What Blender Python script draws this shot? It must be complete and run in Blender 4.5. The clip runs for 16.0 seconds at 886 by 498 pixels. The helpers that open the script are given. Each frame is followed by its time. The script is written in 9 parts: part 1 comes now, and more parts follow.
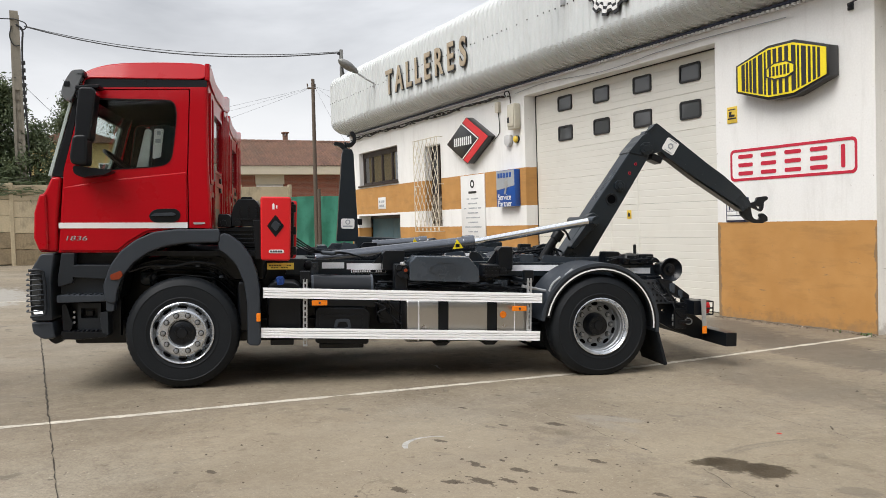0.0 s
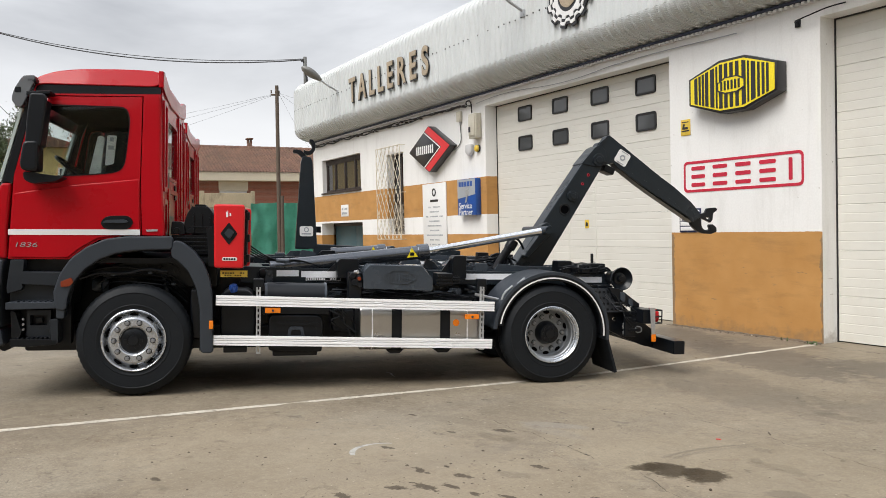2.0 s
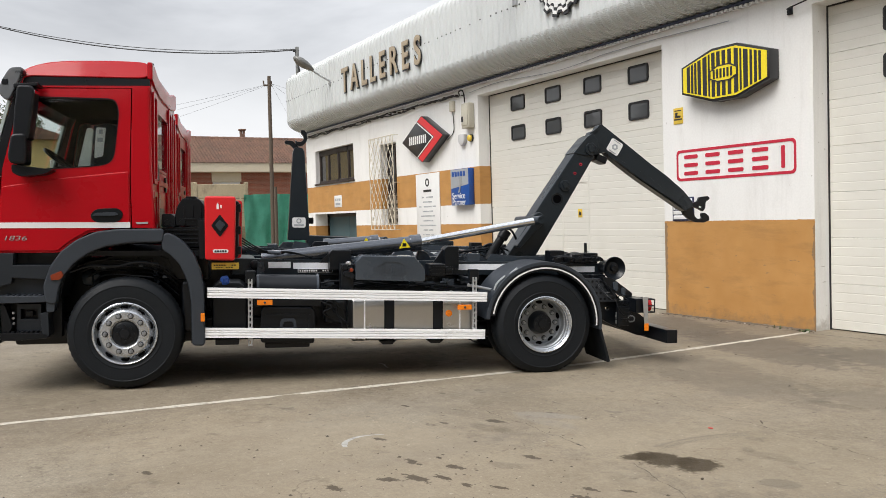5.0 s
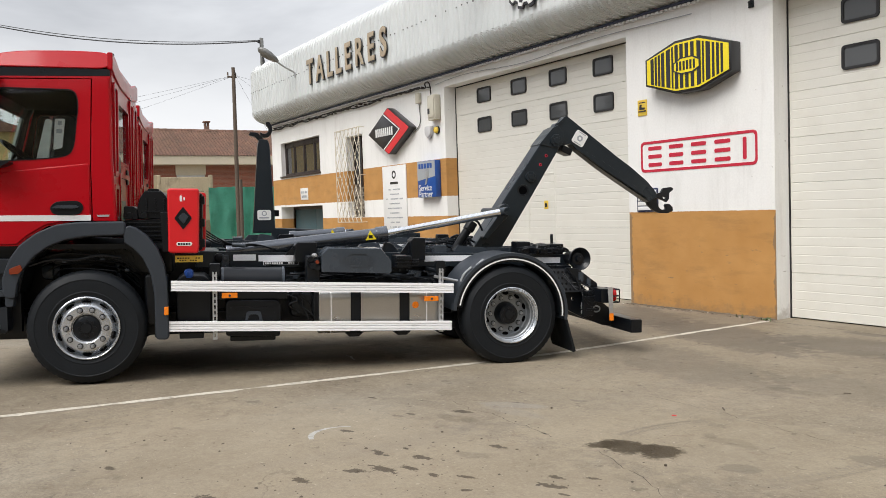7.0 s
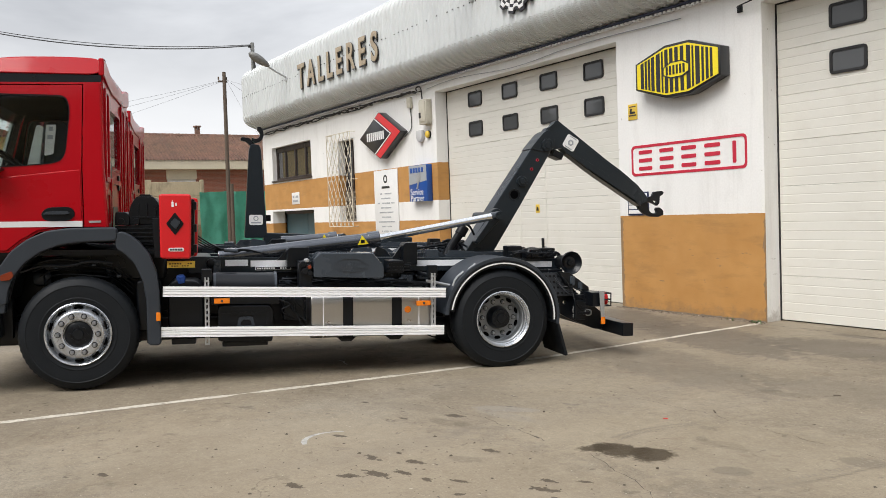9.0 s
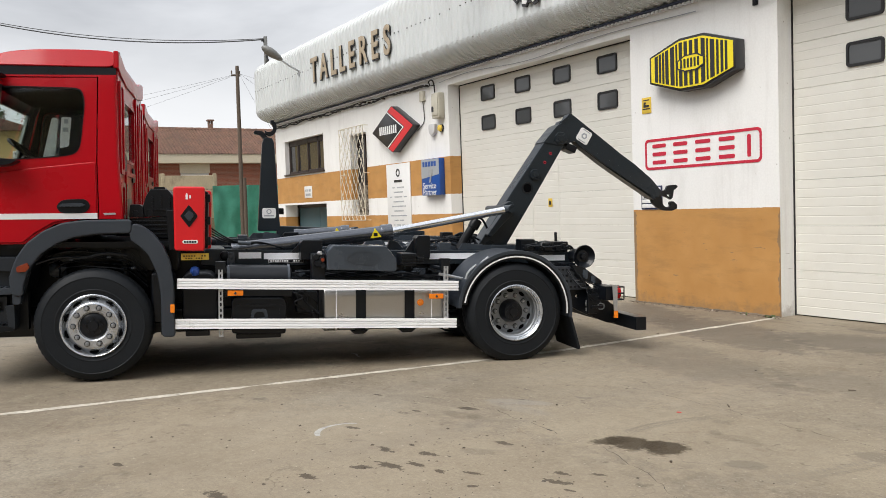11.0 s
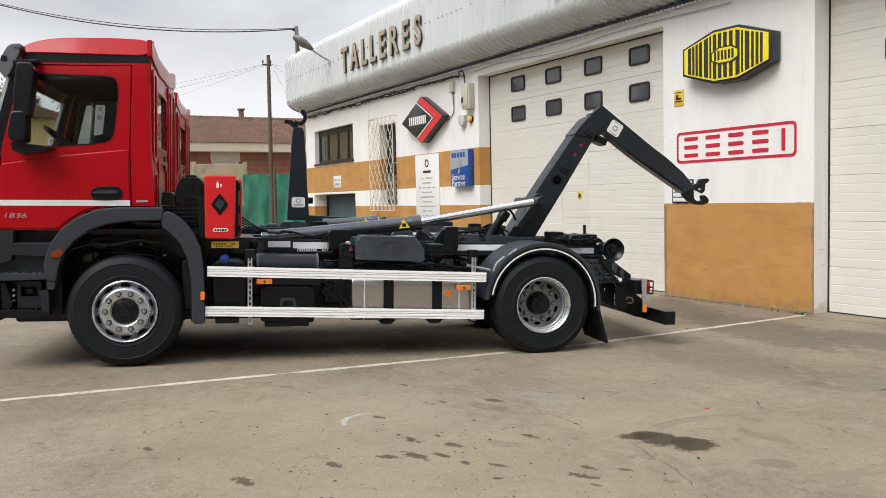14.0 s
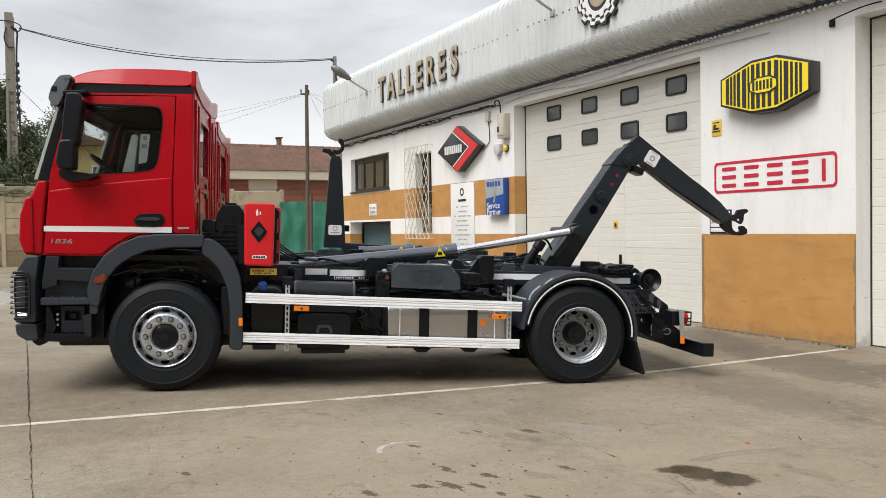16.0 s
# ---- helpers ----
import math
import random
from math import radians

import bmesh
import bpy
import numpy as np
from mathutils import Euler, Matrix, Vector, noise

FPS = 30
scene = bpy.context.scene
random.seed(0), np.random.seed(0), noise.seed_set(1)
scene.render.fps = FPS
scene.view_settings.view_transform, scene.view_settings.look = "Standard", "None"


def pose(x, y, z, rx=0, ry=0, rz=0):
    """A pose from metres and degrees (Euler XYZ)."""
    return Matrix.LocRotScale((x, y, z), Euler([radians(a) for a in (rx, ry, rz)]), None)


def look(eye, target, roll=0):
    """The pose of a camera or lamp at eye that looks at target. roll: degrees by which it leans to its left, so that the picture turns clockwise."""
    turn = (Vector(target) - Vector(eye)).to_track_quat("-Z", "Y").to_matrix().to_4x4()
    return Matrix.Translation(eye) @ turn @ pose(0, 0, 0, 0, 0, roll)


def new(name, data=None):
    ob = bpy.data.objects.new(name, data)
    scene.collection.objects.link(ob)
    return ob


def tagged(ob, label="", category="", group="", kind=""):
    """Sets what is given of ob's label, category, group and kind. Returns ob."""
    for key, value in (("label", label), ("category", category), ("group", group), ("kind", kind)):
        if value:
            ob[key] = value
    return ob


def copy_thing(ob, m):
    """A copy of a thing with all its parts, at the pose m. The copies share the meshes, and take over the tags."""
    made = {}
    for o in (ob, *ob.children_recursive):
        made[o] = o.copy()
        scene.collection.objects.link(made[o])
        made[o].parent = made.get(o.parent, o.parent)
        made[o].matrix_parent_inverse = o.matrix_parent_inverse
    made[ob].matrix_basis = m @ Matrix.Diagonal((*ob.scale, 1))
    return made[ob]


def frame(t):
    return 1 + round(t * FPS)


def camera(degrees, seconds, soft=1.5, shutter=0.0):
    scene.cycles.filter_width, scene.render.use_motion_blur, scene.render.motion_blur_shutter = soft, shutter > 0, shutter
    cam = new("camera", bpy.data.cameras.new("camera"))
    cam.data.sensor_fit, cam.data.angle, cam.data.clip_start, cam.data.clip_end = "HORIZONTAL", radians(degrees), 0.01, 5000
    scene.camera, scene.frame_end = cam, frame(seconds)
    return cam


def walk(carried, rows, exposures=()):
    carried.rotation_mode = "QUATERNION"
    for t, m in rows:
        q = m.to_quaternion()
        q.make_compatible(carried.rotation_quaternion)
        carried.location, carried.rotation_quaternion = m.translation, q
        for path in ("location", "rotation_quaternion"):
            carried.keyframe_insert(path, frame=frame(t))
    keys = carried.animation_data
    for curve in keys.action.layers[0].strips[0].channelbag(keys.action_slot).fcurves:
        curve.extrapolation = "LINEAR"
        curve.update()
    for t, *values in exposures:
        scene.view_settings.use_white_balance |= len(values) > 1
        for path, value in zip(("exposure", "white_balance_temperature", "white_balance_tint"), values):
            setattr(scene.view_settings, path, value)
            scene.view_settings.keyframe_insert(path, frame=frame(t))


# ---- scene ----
cam = camera(56.1, 16.0, soft=0.55)
PATH = [
    (0, (-0.195, -9.745, 1.646), (-1.986, -8.858, 1.578), -1.7),
    (0.5, (-0.111, -9.654, 1.647), (-1.913, -8.79, 1.579), -1.4),
    (1, (-0.068, -9.664, 1.648), (-1.85, -8.758, 1.576), -2.0),
    (1.5, (-0.069, -9.693, 1.641), (-1.831, -8.749, 1.578), -1.9),
    (2, (-0.053, -9.668, 1.657), (-1.807, -8.71, 1.605), -1.3),
    (2.5, (-0.058, -9.63, 1.66), (-1.81, -8.668, 1.605), -1.3),
    (3, (-0.055, -9.628, 1.668), (-1.81, -8.671, 1.609), -1.5),
    (5.5, (-0.06, -9.635, 1.659), (-1.801, -8.655, 1.574), -1.7),
    (6, (-0.058, -9.635, 1.655), (-1.784, -8.63, 1.568), -1.8),
    (6.5, (-0.05, -9.635, 1.662), (-1.767, -8.612, 1.571), -1.8),
    (7, (-0.052, -9.624, 1.652), (-1.761, -8.589, 1.555), -1.9),
    (7.5, (-0.045, -9.634, 1.656), (-1.744, -8.586, 1.547), -2.0),
    (8, (-0.039, -9.632, 1.653), (-1.733, -8.575, 1.546), -2.0),
    (8.5, (-0.036, -9.641, 1.66), (-1.732, -8.584, 1.564), -2.0),
    (9, (-0.035, -9.639, 1.662), (-1.734, -8.586, 1.573), -2.1),
    (11.3, (-0.046, -9.648, 1.646), (-1.766, -8.633, 1.538), -1.9),
    (11.5, (-0.048, -9.64, 1.645), (-1.782, -8.65, 1.538), -1.9),
    (12, (-0.047, -9.645, 1.65), (-1.798, -8.684, 1.537), -1.8),
    (12.5, (-0.045, -9.644, 1.65), (-1.794, -8.682, 1.523), -1.6),
    (13, (-0.045, -9.641, 1.645), (-1.789, -8.671, 1.513), -1.5),
    (13.5, (-0.055, -9.638, 1.645), (-1.798, -8.667, 1.517), -1.5),
    (14, (-0.052, -9.649, 1.651), (-1.797, -8.68, 1.53), -1.3),
    (14.5, (-0.041, -9.656, 1.656), (-1.79, -8.692, 1.544), -1.0),
    (15, (-0.041, -9.662, 1.661), (-1.797, -8.709, 1.567), -1.0),
    (15.5, (-0.039, -9.667, 1.661), (-1.811, -8.742, 1.591), -1.0),
    (16, (-0.042, -9.68, 1.659), (-1.827, -8.78, 1.607), -0.9),
]
walk(cam, [(t, look(eye, target, roll)) for t, eye, target, roll in PATH], [(0, 0.0), (16, 0.0)])
SKY, ZENITH, SUN = 1.2, 2.0, 3.1

# ---- light ----
world = bpy.data.worlds.new("overcast_sky")
scene.world = world
world.use_nodes = True
wn, wl = world.node_tree.nodes, world.node_tree.links
wn.clear()
w_out = wn.new("ShaderNodeOutputWorld")
w_bg = wn.new("ShaderNodeBackground")
w_sky = wn.new("ShaderNodeTexSky")
w_sky.sky_type = "NISHITA"
w_sky.sun_disc = False
w_sky.sun_elevation, w_sky.sun_rotation = radians(52), radians(160)
w_sky.dust_density, w_sky.air_density = 4.0, 1.0
w_tc = wn.new("ShaderNodeTexCoord")
w_map = wn.new("ShaderNodeMapping")
w_map.inputs["Scale"].default_value = (1.0, 1.0, 3.4)
w_map.inputs["Location"].default_value = (0.35, 1.1, 0.0)
w_n1 = wn.new("ShaderNodeTexNoise")
w_n1.inputs["Scale"].default_value, w_n1.inputs["Detail"].default_value = 2.3, 6.0
w_n1.inputs["Roughness"].default_value, w_n1.inputs["Distortion"].default_value = 0.52, 0.25
w_sep = wn.new("ShaderNodeSeparateXYZ")
# the cloud deck: bright near the horizon, grey bellies higher up
w_hi = wn.new("ShaderNodeMapRange")
w_hi.inputs["From Min"].default_value, w_hi.inputs["From Max"].default_value = 0.05, 0.34
w_hi.interpolation_type = "SMOOTHSTEP"
w_ramp = wn.new("ShaderNodeValToRGB")
w_ramp.color_ramp.elements[0].position, w_ramp.color_ramp.elements[0].color = 0.38, (0.265, 0.28, 0.31, 1)
w_ramp.color_ramp.elements[1].position, w_ramp.color_ramp.elements[1].color = 0.68, (0.8, 0.815, 0.845, 1)
w_low = wn.new("ShaderNodeMix")
w_low.data_type = "RGBA"
w_low.inputs[6].default_value = (0.9, 0.905, 0.92, 1)
w_mul = wn.new("ShaderNodeVectorMath")
w_mul.operation = "SCALE"
w_mul.inputs["Scale"].default_value = 0.1
w_mix = wn.new("ShaderNodeMix")
w_mix.data_type = "RGBA"
w_mix.inputs[0].default_value = 0.88
# an overcast deck is brightest overhead
w_zen = wn.new("ShaderNodeMapRange")
w_zen.inputs["From Min"].default_value, w_zen.inputs["From Max"].default_value = 0.35, 0.95
w_zen.inputs["To Min"].default_value, w_zen.inputs["To Max"].default_value = 1.0, ZENITH
w_gain = wn.new("ShaderNodeVectorMath")
w_gain.operation = "SCALE"
wl.new(w_tc.outputs["Generated"], w_map.inputs["Vector"])
wl.new(w_map.outputs["Vector"], w_n1.inputs["Vector"])
wl.new(w_tc.outputs["Generated"], w_sep.inputs["Vector"])
wl.new(w_sep.outputs["Z"], w_hi.inputs["Value"])
wl.new(w_sep.outputs["Z"], w_zen.inputs["Value"])
wl.new(w_n1.outputs["Fac"], w_ramp.inputs["Fac"])
wl.new(w_hi.outputs["Result"], w_low.inputs[0])
wl.new(w_ramp.outputs["Color"], w_low.inputs[7])
wl.new(w_sky.outputs["Color"], w_mul.inputs[0])
wl.new(w_mul.outputs["Vector"], w_mix.inputs[6])
wl.new(w_low.outputs[2], w_mix.inputs[7])
wl.new(w_mix.outputs[2], w_gain.inputs[0])
wl.new(w_zen.outputs["Result"], w_gain.inputs["Scale"])
wl.new(w_gain.outputs["Vector"], w_bg.inputs["Color"])
w_bg.inputs["Strength"].default_value = SKY
wl.new(w_bg.outputs["Background"], w_out.inputs["Surface"])

sun = new("sun", bpy.data.lights.new("sun", "SUN"))
sun.data.energy, sun.data.angle, sun.data.color = SUN, radians(40), (1.0, 0.975, 0.94)
sun.matrix_world = look((3.2, -8.8, 12.2), (0.0, 0.0, 0.0))
tagged(sun, "soft sun behind thin cloud", "sun", kind="structure")

# ---- building blocks ----
WEIGHTED = False


def part(name, bm, material, parent=None, label="", smooth=35):
    """Links a bmesh as one mesh object, under a thing or under a part."""
    me = bpy.data.meshes.new(name)
    bmesh.ops.recalc_face_normals(bm, faces=bm.faces)
    bm.to_mesh(me)
    bm.free()
    if material:
        me.materials.append(material)
    if smooth and len(me.polygons):
        me.polygons.foreach_set("use_smooth", [True] * len(me.polygons))
        me.set_sharp_from_angle(angle=radians(smooth))
    ob = new(name, me)
    if parent is not None:
        ob.parent = parent
    if label:
        ob["label"] = label
    if WEIGHTED:
        wnm = ob.modifiers.new("even_normals", "WEIGHTED_NORMAL")
        wnm.keep_sharp, wnm.weight = True, 80
    return ob


def empty(name, m=None, parent=None):
    ob = new(name)
    ob.empty_display_size = 0.2
    if m is not None:
        ob.matrix_world = m
    if parent is not None:
        ob.parent = parent
    return ob


def merge(bm, tmp):
    me = bpy.data.meshes.new("tmp")
    tmp.to_mesh(me)
    tmp.free()
    bm.from_mesh(me)
    bpy.data.meshes.remove(me)
    return bm


def rounded(tmp, bevel, seg=2, angle=40):
    if bevel > 0:
        sharp = [e for e in tmp.edges if len(e.link_faces) == 2 and e.calc_face_angle(0) > radians(angle)]
        if sharp:
            bmesh.ops.bevel(tmp, geom=sharp, offset=bevel, segments=seg, affect="EDGES", clamp_overlap=True, profile=0.5)


def box(bm, x0, x1, y0, y1, z0, z1, bevel=0.0, m=None, seg=2):
    tmp = bmesh.new()
    bmesh.ops.create_cube(tmp, size=1.0)
    bmesh.ops.transform(tmp, matrix=Matrix.Translation(((x0 + x1) / 2, (y0 + y1) / 2, (z0 + z1) / 2)) @ Matrix.Diagonal((abs(x1 - x0), abs(y1 - y0), abs(z1 - z0), 1)), verts=tmp.verts)
    rounded(tmp, bevel, seg)
    if m is not None:
        bmesh.ops.transform(tmp, matrix=m, verts=tmp.verts)
    return merge(bm, tmp)


AXES = {"y": lambda p, q, h: (p, h, q), "z": lambda p, q, h: (p, q, h), "x": lambda p, q, h: (h, p, q)}


def prism(bm, loop, a, b, axis="y", holes=(), bevel=0.0, seg=2, m=None):
    """An outline (with holes) pushed from a to b along an axis: y takes (x, z) outlines, x takes (y, z), z takes (x, y)."""
    place = AXES[axis]
    tmp = bmesh.new()
    edges = []
    for ring in (loop, *holes):
        vs = [tmp.verts.new(place(p, q, a)) for p, q in ring]
        edges += [tmp.edges.new((vs[i], vs[(i + 1) % len(vs)])) for i in range(len(vs))]
    if holes:
        bmesh.ops.triangle_fill(tmp, edges=edges, use_beauty=True)
    else:
        tmp.faces.new(tmp.verts)
    got = bmesh.ops.extrude_face_region(tmp, geom=list(tmp.faces))
    step = Vector(place(0, 0, b)) - Vector(place(0, 0, a))
    bmesh.ops.translate(tmp, verts=[v for v in got["geom"] if isinstance(v, bmesh.types.BMVert)], vec=step)
    bmesh.ops.recalc_face_normals(tmp, faces=tmp.faces)
    if holes:
        bmesh.ops.dissolve_limit(tmp, angle_limit=radians(1), verts=tmp.verts, edges=tmp.edges) if bevel else None
    rounded(tmp, bevel, seg)
    if m is not None:
        bmesh.ops.transform(tmp, matrix=m, verts=tmp.verts)
    return merge(bm, tmp)


def lathe(bm, profile, centre, axis="y", seg=40, closed=False):
    """Turns (radius, height) points round an axis through centre."""
    tmp = bmesh.new()
    c = Vector(centre)
    rings = []
    for r, h in profile:
        ring = []
        for i in range(seg):
            a = 2 * math.pi * i / seg
            p = {"y": (r * math.cos(a), h, r * math.sin(a)), "z": (r * math.cos(a), r * math.sin(a), h), "x": (h, r * math.cos(a), r * math.sin(a))}[axis]
            ring.append(tmp.verts.new(c + Vector(p)))
        rings.append(ring)
    pairs = list(zip(rings, rings[1:])) + ([(rings[-1], rings[0])] if closed else [])
    for r0, r1 in pairs:
        for i in range(seg):
            j = (i + 1) % seg
            tmp.faces.new((r0[i], r0[j], r1[j], r1[i]))
    bmesh.ops.remove_doubles(tmp, verts=tmp.verts, dist=1e-5)
    return merge(bm, tmp)


def rod(bm, p0, p1, r, seg=14, r2=None, bevel=0.0):
    p0, p1 = Vector(p0), Vector(p1)
    d = p1 - p0
    tmp = bmesh.new()
    bmesh.ops.create_cone(tmp, cap_ends=True, segments=seg, radius1=r, radius2=r if r2 is None else r2, depth=d.length)
    rounded(tmp, bevel, 2, 60)
    m = Matrix.Translation((p0 + p1) / 2) @ d.to_track_quat("Z", "Y").to_matrix().to_4x4()
    bmesh.ops.transform(tmp, matrix=m, verts=tmp.verts)
    return merge(bm, tmp)


def hose(bm, pts, r, seg=7, smooth=0):
    """A round cord along a line of points."""
    pts = [Vector(p) for p in pts]
    for _ in range(smooth):
        nxt = [pts[0]]
        for p, q in zip(pts, pts[1:]):
            nxt += [p * 0.75 + q * 0.25, p * 0.25 + q * 0.75]
        pts = nxt + [pts[-1]]
    tmp = bmesh.new()
    rings = []
    side = None
    for i, p in enumerate(pts):
        d = (pts[min(i + 1, len(pts) - 1)] - pts[max(i - 1, 0)]).normalized()
        if side is None:
            side = d.orthogonal().normalized()
        side = (side - d * side.dot(d)).normalized()
        up = d.cross(side)
        rings.append([tmp.verts.new(p + r * (side * math.cos(2 * math.pi * k / seg) + up * math.sin(2 * math.pi * k / seg))) for k in range(seg)])
    for a, b in zip(rings, rings[1:]):
        for k in range(seg):
            tmp.faces.new((a[k], a[(k + 1) % seg], b[(k + 1) % seg], b[k]))
    tmp.faces.new(rings[0])
    tmp.faces.new(rings[-1])
    return merge(bm, tmp)


def ring(cx, cy, r, n=32, start=0.0, end=360.0, ry=None):
    k = n if end - start >= 360 else n + 1
    return [(cx + r * math.cos(radians(start + (end - start) * i / n)), cy + (ry or r) * math.sin(radians(start + (end - start) * i / n))) for i in range(k)]


def soft_rect(x0, x1, y0, y1, r, n=4):
    out = []
    for cx, cy, s in ((x1 - r, y1 - r, 0), (x0 + r, y1 - r, 90), (x0 + r, y0 + r, 180), (x1 - r, y0 + r, 270)):
        out += [(cx + r * math.cos(radians(s + 90 * i / n)), cy + r * math.sin(radians(s + 90 * i / n))) for i in range(n + 1)]
    return out


def soft_loop(pts, r, n=3):
    """Rounds the corners of an outline."""
    out = []
    k = len(pts)
    for i in range(k):
        p, a, b = Vector(pts[i]), Vector(pts[i - 1]), Vector(pts[(i + 1) % k])
        ra = min(r, (a - p).length * 0.45)
        rb = min(r, (b - p).length * 0.45)
        s, e = p + (a - p).normalized() * ra, p + (b - p).normalized() * rb
        for j in range(n + 1):
            t = j / n
            q = s * (1 - t) ** 2 + p * 2 * t * (1 - t) + e * t * t
            out.append((q.x, q.y))
    return out


def words(text, size, depth, m, name, material, parent=None, align="CENTER", stretch=1.0, label="", grow=0.0):
    """Letters of the built-in font as a mesh, standing in the x-z plane of m, centred on it."""
    cu = bpy.data.curves.new(name, "FONT")
    cu.body, cu.size, cu.extrude, cu.align_x, cu.align_y = text, size, depth / 2, align, "CENTER"
    cu.offset = grow
    tmp = new(name, cu)
    me = bpy.data.meshes.new_from_object(tmp)
    bpy.data.objects.remove(tmp)
    bm = bmesh.new()
    bm.from_mesh(me)
    bmesh.ops.transform(bm, matrix=m @ pose(0, 0, 0, 90) @ Matrix.Diagonal((stretch, 1, 1, 1)), verts=bm.verts)
    return part(name, bm, material, parent, label, smooth=0)


# ---- materials ----
def material(name, color, rough=0.6, metal=0.0, vary=0.12, grain=40.0, blotch=2.0, bump=0.0, coat=0.0, dirt=None, dirt_amount=0.0, piece=0.0, streak=1.0, spec=None):
    """A surface whose colour wavers at two scales, with fine relief; dirt gathers in blotches."""
    mt = bpy.data.materials.new(name)
    mt.use_nodes = True
    n, l = mt.node_tree.nodes, mt.node_tree.links
    b = n["Principled BSDF"]
    b.inputs["Roughness"].default_value, b.inputs["Metallic"].default_value = rough, metal
    if coat:
        b.inputs["Coat Weight"].default_value, b.inputs["Coat Roughness"].default_value, b.inputs["Coat IOR"].default_value = coat, 0.06, 1.45
    if spec is not None:
        b.inputs["Specular IOR Level"].default_value = spec
    tc = n.new("ShaderNodeTexCoord")
    mp = n.new("ShaderNodeMapping")
    mp.inputs["Scale"].default_value = (1.0, 1.0, 1.0 / streak)
    l.new(tc.outputs["Object"], mp.inputs["Vector"])
    fine, wide = n.new("ShaderNodeTexNoise"), n.new("ShaderNodeTexNoise")
    fine.inputs["Scale"].default_value, fine.inputs["Detail"].default_value = grain, 5.0
    wide.inputs["Scale"].default_value, wide.inputs["Detail"].default_value = blotch, 6.0
    wide.inputs["Roughness"].default_value = 0.62
    l.new(tc.outputs["Object"], fine.inputs["Vector"])
    l.new(mp.outputs["Vector"], wide.inputs["Vector"])
    both = n.new("ShaderNodeMath")
    both.operation = "ADD"
    l.new(fine.outputs["Fac"], both.inputs[0])
    l.new(wide.outputs["Fac"], both.inputs[1])
    rng = n.new("ShaderNodeMapRange")
    rng.inputs["From Min"].default_value, rng.inputs["From Max"].default_value = 0.65, 1.35
    rng.inputs["To Min"].default_value, rng.inputs["To Max"].default_value = 1 - vary, 1 + vary
    l.new(both.outputs[0], rng.inputs["Value"])
    gain = rng.outputs["Result"]
    if piece:
        info = n.new("ShaderNodeObjectInfo")
        pr = n.new("ShaderNodeMapRange")
        pr.inputs["To Min"].default_value, pr.inputs["To Max"].default_value = 1 - piece, 1 + piece
        l.new(info.outputs["Random"], pr.inputs["Value"])
        pm = n.new("ShaderNodeMath")
        pm.operation = "MULTIPLY"
        l.new(gain, pm.inputs[0])
        l.new(pr.outputs["Result"], pm.inputs[1])
        gain = pm.outputs[0]
    col = n.new("ShaderNodeVectorMath")
    col.operation = "SCALE"
    col.inputs[0].default_value = color
    l.new(gain, col.inputs["Scale"])
    out = col.outputs["Vector"]
    if dirt is not None:
        dn = n.new("ShaderNodeTexNoise")
        dn.inputs["Scale"].default_value, dn.inputs["Detail"].default_value, dn.inputs["Roughness"].default_value = blotch * 1.7, 9.0, 0.68
        l.new(mp.outputs["Vector"], dn.inputs["Vector"])
        dr = n.new("ShaderNodeMapRange")
        dr.inputs["From Min"].default_value, dr.inputs["From Max"].default_value = 0.52, 0.74
        dr.inputs["To Max"].default_value = dirt_amount
        l.new(dn.outputs["Fac"], dr.inputs["Value"])
        mx = n.new("ShaderNodeMix")
        mx.data_type = "RGBA"
        l.new(dr.outputs["Result"], mx.inputs[0])
        l.new(out, mx.inputs[6])
        mx.inputs[7].default_value = (*dirt, 1)
        out = mx.outputs[2]
    l.new(out, b.inputs["Base Color"])
    rr = n.new("ShaderNodeMapRange")
    rr.inputs["From Min"].default_value, rr.inputs["From Max"].default_value = 0.3, 0.7
    rr.inputs["To Min"].default_value, rr.inputs["To Max"].default_value = max(0.02, rough * 0.85), min(1.0, rough * 1.15)
    l.new(wide.outputs["Fac"], rr.inputs["Value"])
    l.new(rr.outputs["Result"], b.inputs["Roughness"])
    if bump:
        bp = n.new("ShaderNodeBump")
        bp.inputs["Strength"].default_value, bp.inputs["Distance"].default_value = bump, 0.01
        l.new(fine.outputs["Fac"], bp.inputs["Height"])
        l.new(bp.outputs["Normal"], b.inputs["Normal"])
    return mt


def glass(name, tint, rough=0.02, clear=0.8, ior=1.45):
    mt = bpy.data.materials.new(name)
    mt.use_nodes = True
    n, l = mt.node_tree.nodes, mt.node_tree.links
    b = n["Principled BSDF"]
    b.inputs["Base Color"].default_value = (*tint, 1)
    b.inputs["Roughness"].default_value = rough
    b.inputs["Transmission Weight"].default_value = clear
    b.inputs["IOR"].default_value = ior
    return mt


RED = material("red_paint", (0.4, 0.0042, 0.0105), 0.3, 0.0, 0.04, 60, 1.5, 0.0, 0.4, spec=0.12)
GREY = material("anthracite_paint", (0.04, 0.05, 0.063), 0.26, 0.0, 0.15, 50, 3, 0.02, 0.5, (0.07, 0.07, 0.07), 0.2, spec=0.35)
ARM_GREY = material("dark_arm_paint", (0.014, 0.0195, 0.025), 0.3, 0.0, 0.15, 50, 3, 0.02, 0.25, (0.03, 0.032, 0.034), 0.2, spec=0.25)
GLOSS_GREY = material("glossy_grey_paint", (0.12, 0.13, 0.148), 0.22, 0.8, 0.1, 50, 3, 0.0, 0.8)
